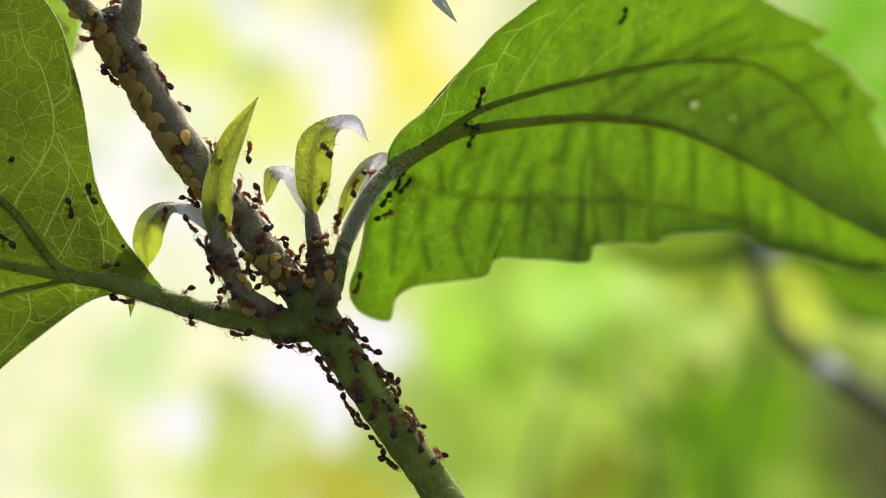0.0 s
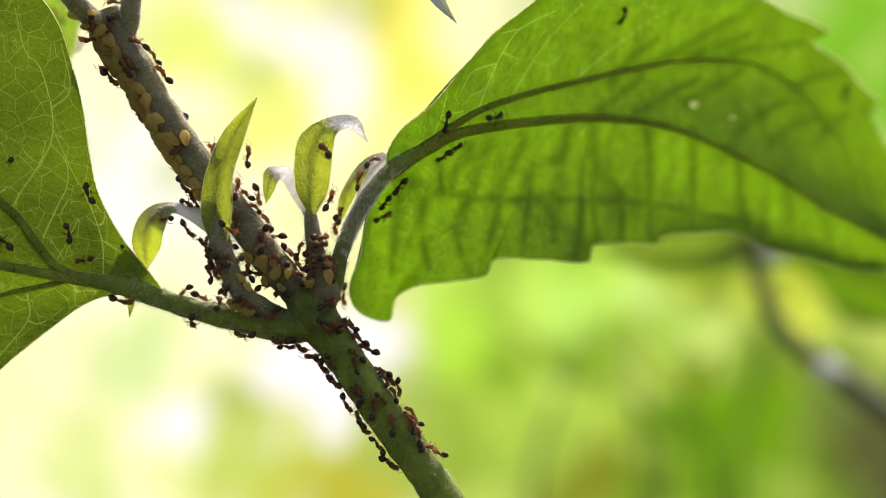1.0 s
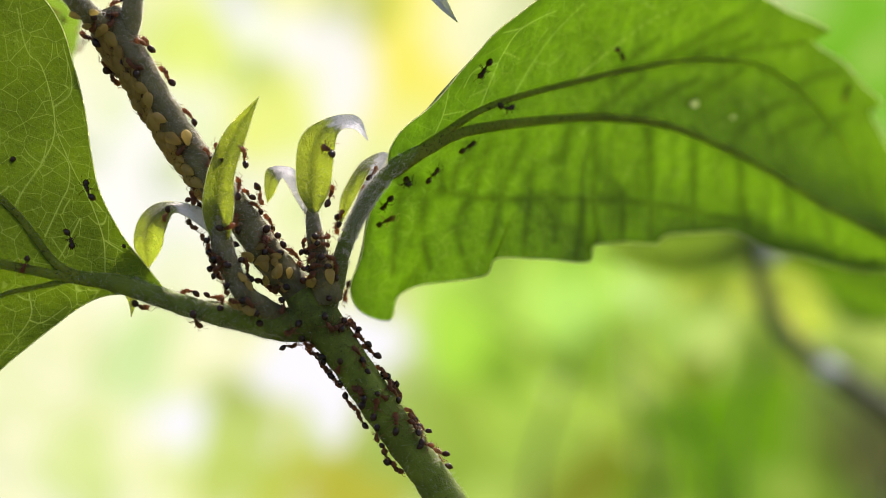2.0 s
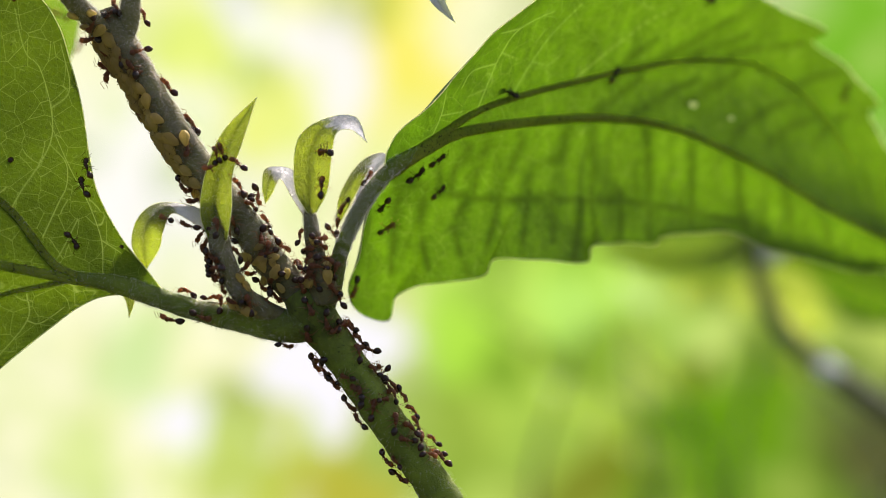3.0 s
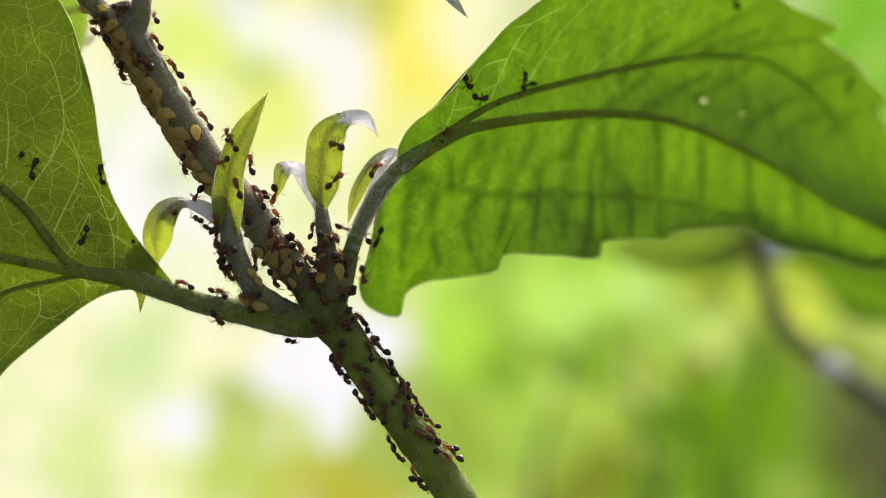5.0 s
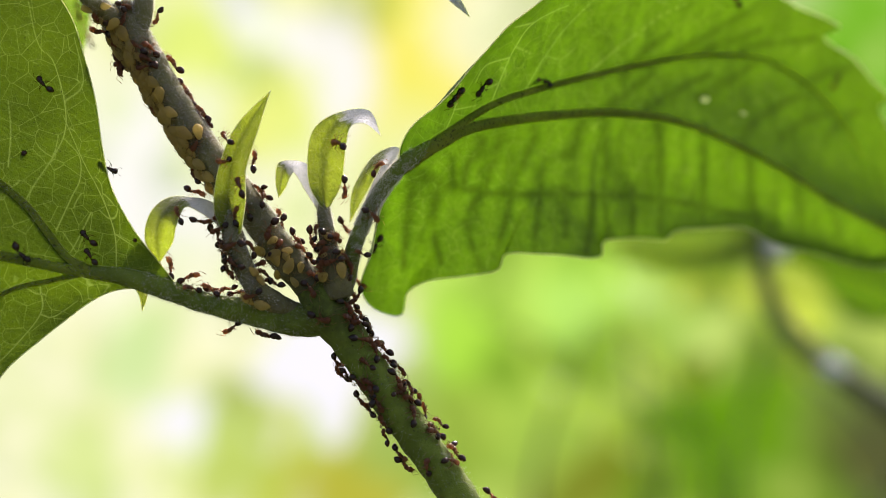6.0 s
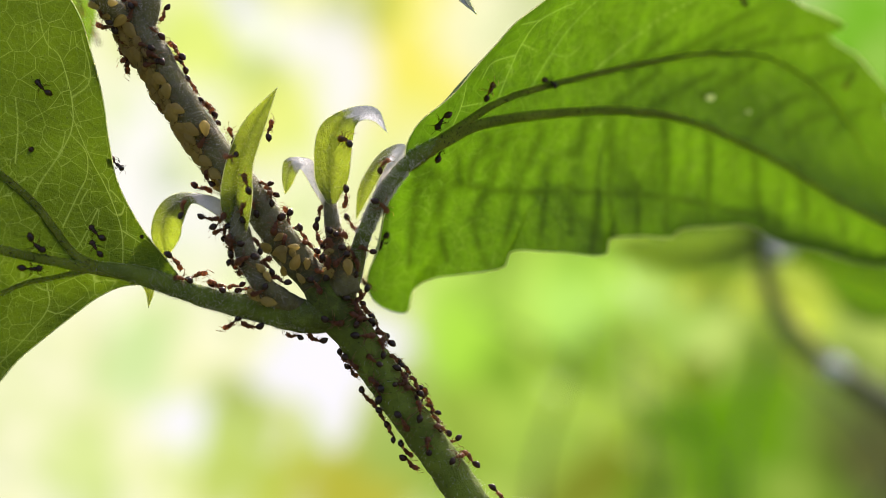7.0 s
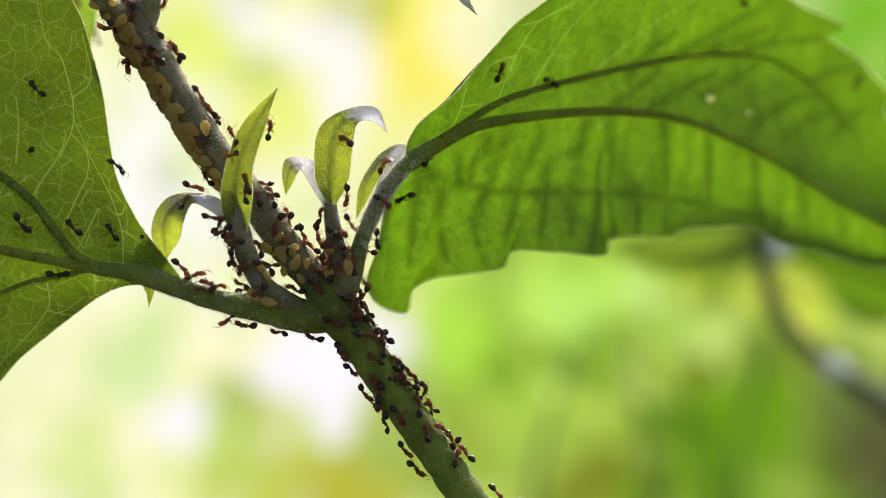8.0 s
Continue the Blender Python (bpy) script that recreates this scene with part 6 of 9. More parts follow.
    crawl(1, "reddish-brown ant with black gaster walking on the plant", [(0, -12.7, -3.6, 1.7, 126, -19, -5), (0.5, -12.7, -3.6, 1.9, 127, -19, -5), (1, -12.9, -3.5, 1.9, 173, -19, 0), (1.5, -14.2, -0.9, 0.6, -3, -12, -1), (2, -14.3, -0.9, -0.3, -1, 2, -1), (2.5, -14.2, -0.9, -0.3, -1, 2, -1), (3, -14.1, -0.8, 0.5, -3, -19, -1), (3.5, -14.2, -1.2, 0.4, -3, -19, -1), (4, -14.2, -1.3, 0.6, -3, -19, -1), (4.5, -14.3, -1.3, 0.7, 1, -19, 0), (5, -14.8, -1.4, -0.2, -6, -4, -1), (5.5, -15.3, -1.4, -0.2, -6, 5, -2), (6, -15.7, -1.3, -0.1, -5, -10, -1), (6.5, -15.9, -1.1, -0, -9, -9, -2), (7, -15.9, -1.4, -0, -6, -9, -1), (7.5, -15.8, -1.5, -0.1, -4, -9, -1), (8, -15.9, -1.2, -0, -6, -9, -1)])
    crawl(1, "reddish-brown ant with black gaster walking on the plant", [(0, -13, -2.2, -0.9, 13, -53, 90), (0.5, -12.8, -2.1, -0.9, 13, -53, 90), (1, -13, -2.2, -0.9, 13, -53, 90), (2.5, -12.8, -2.1, -0.8, 4, -59, 101), (3, -12.8, -2, -0.7, 0, -76, 109), (4, -12.9, -1.8, -0.6, 0, -76, 109), (4.5, -13, -1.8, -0.5, 0, -76, 109), (5, -14.1, -1.8, -0.4, -9, -35, 130), (5.5, -15.2, -1.8, -0.2, -13, -31, 151), (6, -16.3, -1.8, 0.1, -11, -45, 176), (6.5, -16.4, -1.1, 0.1, 8, -44, -177), (7, -16.4, -1.7, 0.1, -11, -45, 176), (7.5, -17.4, -2.2, 0.4, -26, -47, 171), (8, -17.2, -2.2, 0.3, -23, -34, 162)])
    crawl(0, "reddish-brown ant with black gaster walking on the plant", [(0, -16.7, -2.4, -2.3, 15, 148, -86), (0.5, -16.8, -2.6, -2.1, 21, 129, -79), (1, -16.5, -2.4, -2.4, 15, 148, -86), (1.5, -16.6, -2.3, -2.4, 15, 148, -86), (2, -16.2, -2.5, -2.4, -16, 133, -117), (2.5, -15.8, -2.7, -2.2, 122, 42, 25), (3, -15.3, -2.8, -2, 109, 22, 10), (4.5, -15.3, -2.8, -2, 109, 22, 10), (5, -14.7, -2.3, -2.8, 156, 37, 57), (5.5, -14, -1.6, -3.4, 11, 146, -70), (6, -13.4, -1, -4.1, 16, 143, -6), (6.5, -13.4, -1, -4.1, -8, 143, 3), (7, -14.3, -1.3, -4, 12, 142, -4), (7.5, -14.3, -1.4, -3.8, 19, 141, -6), (8, -14.9, -1.2, -3.5, 13, 142, -4)])
    crawl(2, "reddish-brown ant with black gaster walking on the plant", [(0, -9.9, -1.8, -4.3, 44, -176, -13), (0.5, -10, -1.8, -4.4, 23, 178, -3), (1, -9.2, -2.2, -4.3, 34, -170, -13), (1.5, -9.3, -2.1, -4.3, 39, -173, -14), (2, -7.9, -2.1, -2.4, 22, -148, -32), (2.5, -7.3, -2, -1.5, -56, 18, -166), (3, -6.3, -2.1, 0, 103, 133, 3), (3.5, -6.3, -2, 0, 51, 43, 171), (4, -5.8, -2, -0.3, 14, 36, 176), (4.5, -5.7, -2.1, -0.3, -39, 41, -172), (5, -6.5, -2, -1.6, -55, 12, -171), (5.5, -7.1, -1.6, -2.9, 9, -150, -20), (6, -8.2, -1.2, -5, -4, -165, 0), (6.5, -9.8, -1, -4.6, 3, -170, 0), (7, -11, -1.4, -4.3, 13, -168, 0), (7.5, -11.1, -1, -4.4, 1, -168, 0), (8, -11.9, -1.4, -4.2, 9, -168, 0)])
    crawl(2, "reddish-brown ant with black gaster walking on the plant", [(0, -4.5, -1.9, -5.3, 38, -173, 0), (1.5, -4.4, -1.9, -5.3, 38, -173, 0), (2, -3, -2.6, -3.9, 71, 143, -2), (2.5, -1.8, -2.6, -2.3, 47, 109, -56), (3, -0.5, -2.9, -0.8, 75, 61, -16), (3.5, -0.5, -2.9, -0.8, 75, 61, -16), (4, -0.8, -2.6, 0.1, 49, 53, -37), (4.5, -1, -2.3, 0.8, 44, 48, -48), (5, -0.1, -2.3, -0.1, 93, 49, -38), (5.5, 1.2, -2.1, -0.9, 81, 51, 14), (6, 2.3, -2.1, -1.7, 56, 46, 14), (8, 2.3, -2.1, -1.7, 56, 46, 14)])
    crawl(1, "reddish-brown ant with black gaster walking on the plant", [(0, -4, -0.4, -5.9, 179, 16, 0), (0.5, -3.6, -0.8, -5.9, 162, 17, 3), (1, -3.8, -0.7, -5.9, 174, 17, 1), (1.5, -3.8, -0.5, -5.9, 179, 16, 0), (2, -3.8, -0.8, -5.9, 176, 5, 4), (2.5, -3.8, -1.1, -5.8, 163, 10, 9), (3, -3.8, -1.4, -5.7, 159, 27, 6), (3.5, -3.1, -0.7, -6, 178, 27, 0), (4, -3, -1.1, -5.8, 159, 28, 5), (4.5, -3.1, -0.9, -5.9, 157, 28, 5), (5, -4.7, -1, -5.8, 175, 26, 68), (5.5, -6.2, -1, -5.5, 11, 175, -56), (6, -7.7, -1, -5.2, -3, 174, 1), (6.5, -7.9, -1.3, -5.1, 25, 174, -5), (7, -5.5, -0.9, -5.7, 5, 174, -1), (7.5, -6.5, -0.5, -5.5, 11, 172, -2), (8, -7.6, -0.9, -5.2, 6, 176, -2)])
    crawl(2, "reddish-brown ant with black gaster feeding among the aphids", [(0, -7.4, -0.6, 8.4, -26, 58, -90), (1, -7.4, -0.5, 8.5, -26, 58, -90), (1.5, -7.5, -0.7, 8.2, -26, 58, -90), (3, -7.6, -0.7, 8.4, -16, 61, -78), (4, -7.7, -0.6, 8.6, -16, 62, -73), (4.5, -7.7, -0.6, 8.7, -16, 62, -73), (5, -7.8, -0.7, 8.7, -28, 60, -88), (5.5, -8, -0.8, 8.8, -43, 63, -111), (6, -8.2, -0.8, 8.8, -52, 58, -123), (6.5, -8.3, -0.8, 9, -52, 58, -123), (7, -8.2, -0.8, 8.9, -52, 58, -123), (7.5, -8.3, -0.8, 9, -51, 56, -130), (8, -8.2, -0.8, 9, -52, 58, -123)])
    crawl(2, "reddish-brown ant with black gaster walking on the plant", [(0, -5.5, 1, 7.5, 21, 10, 176), (0.5, -5.6, 1.1, 7.6, 18, 9, 176), (1, -5.7, 0.8, 8, -10, 8, -178), (1.5, -6.1, 0.9, 8.1, 16, 9, 176), (2, -6.1, 0.9, 8.1, 40, 5, 109), (2.5, -6.1, 1, 8.1, 32, 36, 66), (3, -6.1, 1, 8.1, -7, 48, 0), (3.5, -6.1, 1.2, 8.1, -7, 48, 0), (4, -5.2, 0.8, 7.2, 7, 48, 0), (4.5, -5.2, 1, 7.2, -11, 49, 0), (5, -4.7, 0.2, 6.6, -2, 45, 19), (5.5, -1.1, -1.4, 7.8, -98, 68, 41), (6, -1.5, -1.8, 7.8, 172, 75, -2), (6.5, -1.5, -2.2, 7.8, 173, 74, -1), (7, -1.5, -2, 7.8, 172, 75, -2), (7.5, -1.5, -2.1, 7.8, 174, 74, -1), (8, -1.5, -1.8, 7.8, 172, 75, -2)])
    crawl(0, "reddish-brown ant with black gaster walking on the plant", [(0, -3.9, -1.3, 3.8, -66, -32, 171), (0.5, -4.6, -1.2, 4.6, 107, -143, 8), (1, -4.9, -1.2, 5.1, 111, -142, 7), (1.5, -5.9, -0.9, 6.3, 114, -146, -2), (2, -6, -0.9, 6.3, -69, -19, -175), (2.5, -6.1, -0.9, 6.2, -70, -4, -169), (3, -6.2, -1, 6.2, -70, 12, -163), (3.5, -5.5, -1.3, 5.3, -74, 16, -177), (4, -5.4, -1.3, 5.1, -74, 16, -177), (4.5, -5.9, -1.1, 5.7, -72, 15, -173), (5, -5.5, -0.8, 6.2, -49, 4, -168), (5.5, -4.9, -0, 6.7, -21, -18, -172), (6, -4.8, 0.8, 6.7, 43, 23, 172), (6.5, -5.9, 1, 7.9, 25, 22, 176), (7, -6, 1.2, 7.9, 25, 22, 176), (7.5, -5.8, 1.1, 7.7, 26, 22, 176), (8, -5.9, 0.6, 7.8, -42, 22, -172)])
    crawl(0, "reddish-brown ant with black gaster walking on the plant", [(0, -3.6, 1.2, 5.6, 11, -38, 179), (0.5, -3.5, 1.2, 5.5, 14, -39, 179), (1, -3.7, 1, 5.9, -3, -38, -180), (1.5, -3.7, 1.2, 5.8, 0, -37, 180), (2, -3.3, 1.1, 5.3, -5, -50, -179), (2.5, -2.9, 1, 4.7, -2, -54, -180), (3, -2.5, 0.8, 4.2, 1, -68, -179), (3.5, -2.6, 1, 4.3, -1, -69, 180), (4, -2.5, 0.9, 4.1, 1, -67, -179), (4.5, -2.6, 0.7, 4.3, 1, -68, -179), (5, -2.4, 0.7, 4.1, -12, -55, -156), (5.5, -2.2, 0.6, 3.9, -25, -49, -128), (6, -2, 0.5, 3.7, -113, -56, -5), (6.5, -1.9, 0.8, 3.6, -115, -56, -5), (7, -1.9, 1, 3.7, -141, -57, -3), (7.5, -1.9, 0.9, 3.7, -113, -56, -5), (8, -1.9, 0.5, 3.7, -113, -56, -5)])
    crawl(1, "reddish-brown ant with black gaster walking on the plant", [(0, -1.4, -2.2, 6.4, 1, -82, -1), (0.5, -1.2, -2.2, 6.3, -4, -83, 2), (1, -1.5, -2.3, 6.7, 28, -80, -9), (1.5, -1.5, -2.2, 6.7, 9, -80, -3), (2, -1.1, -2.1, 7.3, -22, -93, 26), (2.5, -1.2, -2.1, 8, -9, -95, 14), (3, -1.3, -2.1, 8.6, 30, -89, -26), (3.5, -1.2, -1.9, 8.4, 43, -90, -40), (4, -1.3, -2, 8.7, 30, -89, -26), (4.5, -1.3, -2.1, 9.1, 36, -88, -25), (5, -1.2, -2.3, 8.8, -26, -91, 46), (5.5, -1.1, -2.5, 8.6, 18, -91, 10), (6, -1, -2.7, 8.4, 10, -96, 21), (6.5, -1, -2.7, 8.1, 10, -96, 21), (7, -1.4, -2, 10.5, 61, -91, -44), (7.5, -1.4, -2, 10.6, 22, -91, -7), (8, -1.3, -2.2, 10.2, 22, -92, -1)])
    crawl(1, "reddish-brown ant with black gaster feeding among the aphids", [(0, 0.6, -3, 8.3, 80, -15, 30), (2.5, 0.6, -3, 8.3, 80, -6, 28), (3, 0.5, -3, 8.3, 80, -1, 27), (3.5, 0.4, -3.1, 8.2, 85, -5, 11), (4, 0.5, -3.1, 7.7, 84, -5, 6), (5, 0.3, -3.1, 7.9, 85, 0, 9), (6, 0.3, -3.1, 8, 85, 11, 9), (6.5, 0.4, -3.1, 7.9, 85, 11, 9), (7, 0.4, -3.1, 7.7, 84, 10, 4), (8, 0.4, -3.1, 7.8, 84, 10, 4)])
    crawl(0, "reddish-brown ant with black gaster feeding among the aphids", [(0, 2.8, 6.7, 10.3, -52, 64, 101), (2.5, 2.8, 6.7, 10.3, -52, 64, 101), (3, 2.4, 7, 9.8, -166, 45, -3), (3.5, 2.4, 7, 9.8, 165, 47, 2), (4.5, 2.3, 7, 9.7, -177, 48, 0), (5, 2.4, 7, 9.8, -176, 15, -3), (5.5, 2.4, 7, 9.8, -177, 16, -1), (6, 2.3, 7, 9.7, 170, 53, 2), (6.5, 2.2, 7, 9.6, -179, 51, 0), (7, 2.3, 7.1, 9.7, -167, 54, -2), (7.5, 2.3, 7.1, 9.7, -171, 54, -1), (8, 2.3, 7, 9.7, 168, 52, 2)])
    crawl(0, "reddish-brown ant with black gaster feeding among the aphids", [(0, -0.2, -3.3, 4.8, 85, -52, -37), (0.5, -0.2, -3.3, 4.9, 85, -52, -37), (1, -0.4, -3.1, 5.1, 85, -52, -37), (2.5, -0.4, -3.1, 5.1, 83, -63, -34), (4, -0.4, -3.1, 5.1, 81, -68, -33), (4.5, -0.6, -2.9, 5.1, 53, -70, -19), (5, -0.5, -3, 5.2, 86, -63, -37), (5.5, -0.5, -3, 5.3, 89, -54, -39), (6, -0.4, -3.1, 5.4, 91, -46, -39), (6.5, -0.6, -2.9, 5.3, 60, -48, -16), (7.5, -0.7, -2.7, 5.2, 60, -48, -16), (8, -0.7, -2.8, 5.3, 60, -48, -16)])
    crawl(0, "reddish-brown ant with black gaster walking on the plant", [(0, 2.2, -3.1, 3.6, 48, -66, 95), (0.5, 2.3, -2.9, 3.6, 48, -66, 95), (1.5, 2.3, -3, 3.6, 48, -66, 95), (2, 2.4, -2.7, 3.7, 48, -66, 101), (2.5, 2.8, -2.3, 3.9, 109, -75, -17), (3, 3, -2.3, 4, 110, -73, -20), (4.5, 2.9, -2.3, 3.9, 115, -72, -29), (5, 2.9, -2.2, 3.7, 122, -76, -29), (5.5, 2.7, -2.3, 3.3, 24, -80, 129), (6, 2.7, -2.4, 3.1, 46, -87, 115), (7, 2.7, -2.5, 3.1, 46, -87, 115), (7.5, 2.6, -2.7, 3, 20, -81, 129), (8, 2.5, -2.8, 3.3, 20, -81, 129)])
    crawl(2, "reddish-brown ant with black gaster walking on the plant", [(0, 1.6, -3.1, 0.2, 99, -20, 2), (0.5, 1.5, -3.1, 0.1, 99, -20, 2), (1, 1.7, -3, -0.5, 93, -20, 5), (1.5, 1.9, -1.9, -1, 56, 0, 32), (2, 2.3, -2.2, -0.3, 23, -23, 49), (2.5, 2.8, -2.2, -0.3, 12, -33, 79), (3, 3.2, -2.3, 0.1, 88, -107, 48), (3.5, 3.1, -2.5, -0, 88, -107, 48), (4, 3.2, -2.4, 0.3, 82, -107, 55), (4.5, 2.9, -2.6, 0.3, 64, -115, 50), (5, 2.9, -1.7, -0.1, -19, -31, 141), (5.5, 2.9, -0.8, -0.6, -130, -79, -61), (6, 2.9, 0.2, -1, 178, -89, 2), (6.5, 2.9, 0.3, -1, -100, -92, -63), (7, 2.9, 0.1, -1, 178, -89, 2), (7.5, 2.9, -0, -1, 178, -89, 2), (8, 2.9, 0.2, -1, 178, -89, 2)])
    crawl(1, "reddish-brown ant with black gaster walking on the plant", [(0, 1, -2.9, -3.3, 101, 43, 10), (0.5, 1, -2.9, -3.4, 101, 43, 10), (1, 1.4, -2.9, -3.4, 103, 43, 10), (1.5, 1.4, -2.9, -3.5, 103, 43, 10), (2, 1.5, -2.9, -3.2, 90, 55, 14), (2.5, 1.5, -2.9, -2.9, 86, 67, 10), (3, 1.6, -2.8, -2.7, 77, 79, 3), (4.5, 1.4, -2.9, -2.5, 62, 78, -14), (5, 2.3, -2.5, -3, -61, 60, -119), (5.5, 3.1, -2.1, -3.5, -65, 27, -131), (6, 3.9, -1.6, -4, -75, -9, -126), (7, 3.9, -1.6, -4, -75, -9, -126), (7.5, 3.9, -1.7, -4.2, -75, -9, -126), (8, 3.3, -2, -3.7, -69, -7, -146)])
    crawl(2, "reddish-brown ant with black gaster walking on the plant", [(0, 4.5, 12.2, 2, 17, 106, -7), (0.5, 4.5, 12.2, 2, 17, 106, -7), (1, 3.7, 12.3, 0.3, 128, 93, -41), (1.5, 3.8, 12.5, 0.1, 143, 92, -31), (2, 3.9, 12.4, 0.5, -20, 73, 158), (2.5, 4.1, 12.2, 1, 7, 108, -30), (3, 4.2, 12.1, 1.5, 16, 106, -5), (4, 4.2, 12.1, 1.5, 16, 106, -5), (4.5, 3.8, 11.4, 1.3, 21, 118, -112), (5, 4.3, 10, 2.8, -26, 131, -102), (6.5, 3.8, 11.3, 1.5, -143, 54, 11), (8, 3.8, 11.3, 1.5, -143, 54, 11)])
    crawl(1, "reddish-brown ant with black gaster on the main stem", [(0, 4.6, 0.5, -4.2, 2, -60, -180), (0.5, 4.7, 0.5, -4.2, 2, -60, -180), (1, 4.7, 0.1, -4.3, 3, -60, -180), (1.5, 4.7, 0.4, -4.2, 3, -60, -180), (3, 4.7, 0.5, -4.3, 3, -60, -180), (3.5, 4.7, 0.1, -4.3, 3, -60, -180), (4, 4.7, 0.6, -4.3, 11, -60, -179), (4.5, 4.5, -0.4, -4.2, -12, -60, 179), (5, 4.8, -0.1, -4.4, -9, -60, 179), (5.5, 5, 0.3, -4.7, 0, -60, -180), (6, 5.2, 0.6, -5, 16, -63, -180), (6.5, 5.3, 0.4, -5.2, -4, -62, 180), (7, 5.2, 0.6, -5, 16, -65, 179), (7.5, 5.3, 0.3, -5.3, -3, -62, 180), (8, 5, -0.7, -5.2, -19, -63, 180)])
    crawl(0, "reddish-brown ant with black gaster walking on the plant", [(0, -1.3, -0.4, 2.8, -30, -17, -175), (0.5, -1.6, -0.9, 2.7, -48, -23, -165), (1, -2, -1, 2.9, -48, -26, -162), (1.5, -2.4, -1.2, 3, -63, -20, -160), (2, -0.6, -2, 2.9, -72, -55, -127), (2.5, -0.4, -2.6, 2.5, 77, -120, -33), (3, 0.5, -3.4, 2.3, 77, -115, -1), (3.5, 0.4, -3.4, 1.9, 63, -112, -13), (4, 0.3, -3.2, 1.9, 63, -112, -13), (4.5, 0.4, -3.3, 1.8, 63, -112, -13), (5, 1.9, -2.1, -0.3, -25, -29, 126), (5.5, 3.3, -1, -2.3, -20, -58, 170), (6, 4.8, 0.2, -4.4, 1, -59, -180), (6.5, 4.9, 0.4, -4.5, 1, -60, -180), (7, 4.5, 0.6, -4, 16, -58, -179), (7.5, 4.3, 0.5, -3.8, 4, -58, -180), (8, 3.9, 0.2, -3, 6, -59, -180)])
    crawl(0, "reddish-brown ant with black gaster on the main stem", [(0, 2.3, -2.2, -8, 136, 80, 18), (1, 2.5, -2.3, -8.2, 151, 75, 31), (1.5, 2.6, -2.3, -8.3, 151, 75, 31), (2, 3.4, -2.3, -9, 66, 120, -37), (2.5, 4.1, -2.4, -9.8, 79, 156, -22), (3, 4.9, -2.5, -10.5, 87, -167, -16), (3.5, 4.9, -2.5, -10.3, 93, -169, -8), (4, 5, -2.5, -10.1, 93, -169, -8), (4.5, 4.7, -2.5, -10.1, 86, -168, -4), (5, 4.9, -2.5, -9.9, 87, -159, -3), (5.5, 5.2, -2.5, -9.7, 90, -149, 1), (6, 5.5, -2.5, -9.5, 91, -140, 1), (6.5, 5.4, -2.5, -9.6, 91, -140, 1), (7, 5.6, -2.5, -9.5, 91, -140, 1), (7.5, 5.6, -2.5, -9.5, 91, -140, 1), (8, 5.7, -2.5, -9.4, 101, -139, 5)])
    crawl(0, "reddish-brown ant with black gaster walking on the plant", [(0, -2, -1.1, -5.8, 148, 48, 14), (0.5, -1.8, -1.2, -5.7, 148, 48, 14), (1, -2, -1.1, -5.8, 148, 48, 14), (1.5, -2, -1, -5.8, 148, 48, 14), (2, -1.5, -1.6, -5.4, 152, 39, 48), (2.5, -1, -2, -4.8, -23, 125, -119), (3, -0.6, -2.4, -4.2, 13, 118, -97), (3.5, -0.4, -2.5, -4.1, 13, 118, -97), (4, -0.6, -2.6, -3.8, 12, 121, -99), (4.5, -0.8, -2.3, -4.2, 12, 121, -99), (5, -0.8, -2.5, -3.9, 151, 56, 34), (5.5, -0.9, -2.7, -3.5, 124, 41, 2), (6, -0.9, -2.8, -3.2, 100, 18, -10), (6.5, -0.6, -2.7, -3.8, 124, 23, -9), (7, 0, -2.7, -4, 113, 16, 0), (7.5, 0.1, -2.6, -4.2, 110, 17, -2), (8, 0.1, -2.6, -4.1, 113, 16, 0)])
    crawl(2, "reddish-brown ant with black gaster walking on the plant", [(0, -0.9, -0.1, -6.2, 23, 166, -5), (0.5, -0, -0.1, -7, 13, 168, -3), (1, 0, -0.4, -7, 13, 168, -3), (1.5, -0.5, -0.1, -6.6, 24, 166, -5), (2, 0.1, -0.5, -7, 34, -162, -39), (2.5, 0.7, -0.9, -7.5, -127, -4, 126), (3, 1.2, -1.3, -8, -112, 9, 122), (3.5, 1.2, -1.4, -7.9, -112, 9, 122), (4, 1.5, -1.6, -8, -110, 14, 138), (4.5, 1, -1.2, -7.8, 71, 161, -14), (5, 2, -2.1, -7.5, 52, 117, -46), (5.5, 3.3, -2.6, -6.8, 81, 57, -2), (6, 4.5, -2.3, -6.4, 67, 7, 24), (6.5, 4.2, -2.4, -6.4, 67, 7, 24), (7, 4.1, -2.4, -6.3, 75, -1, 8), (7.5, 4.1, -2.4, -6.3, 75, -1, 8), (8, 4.2, -2.4, -6.3, 67, 7, 24)])
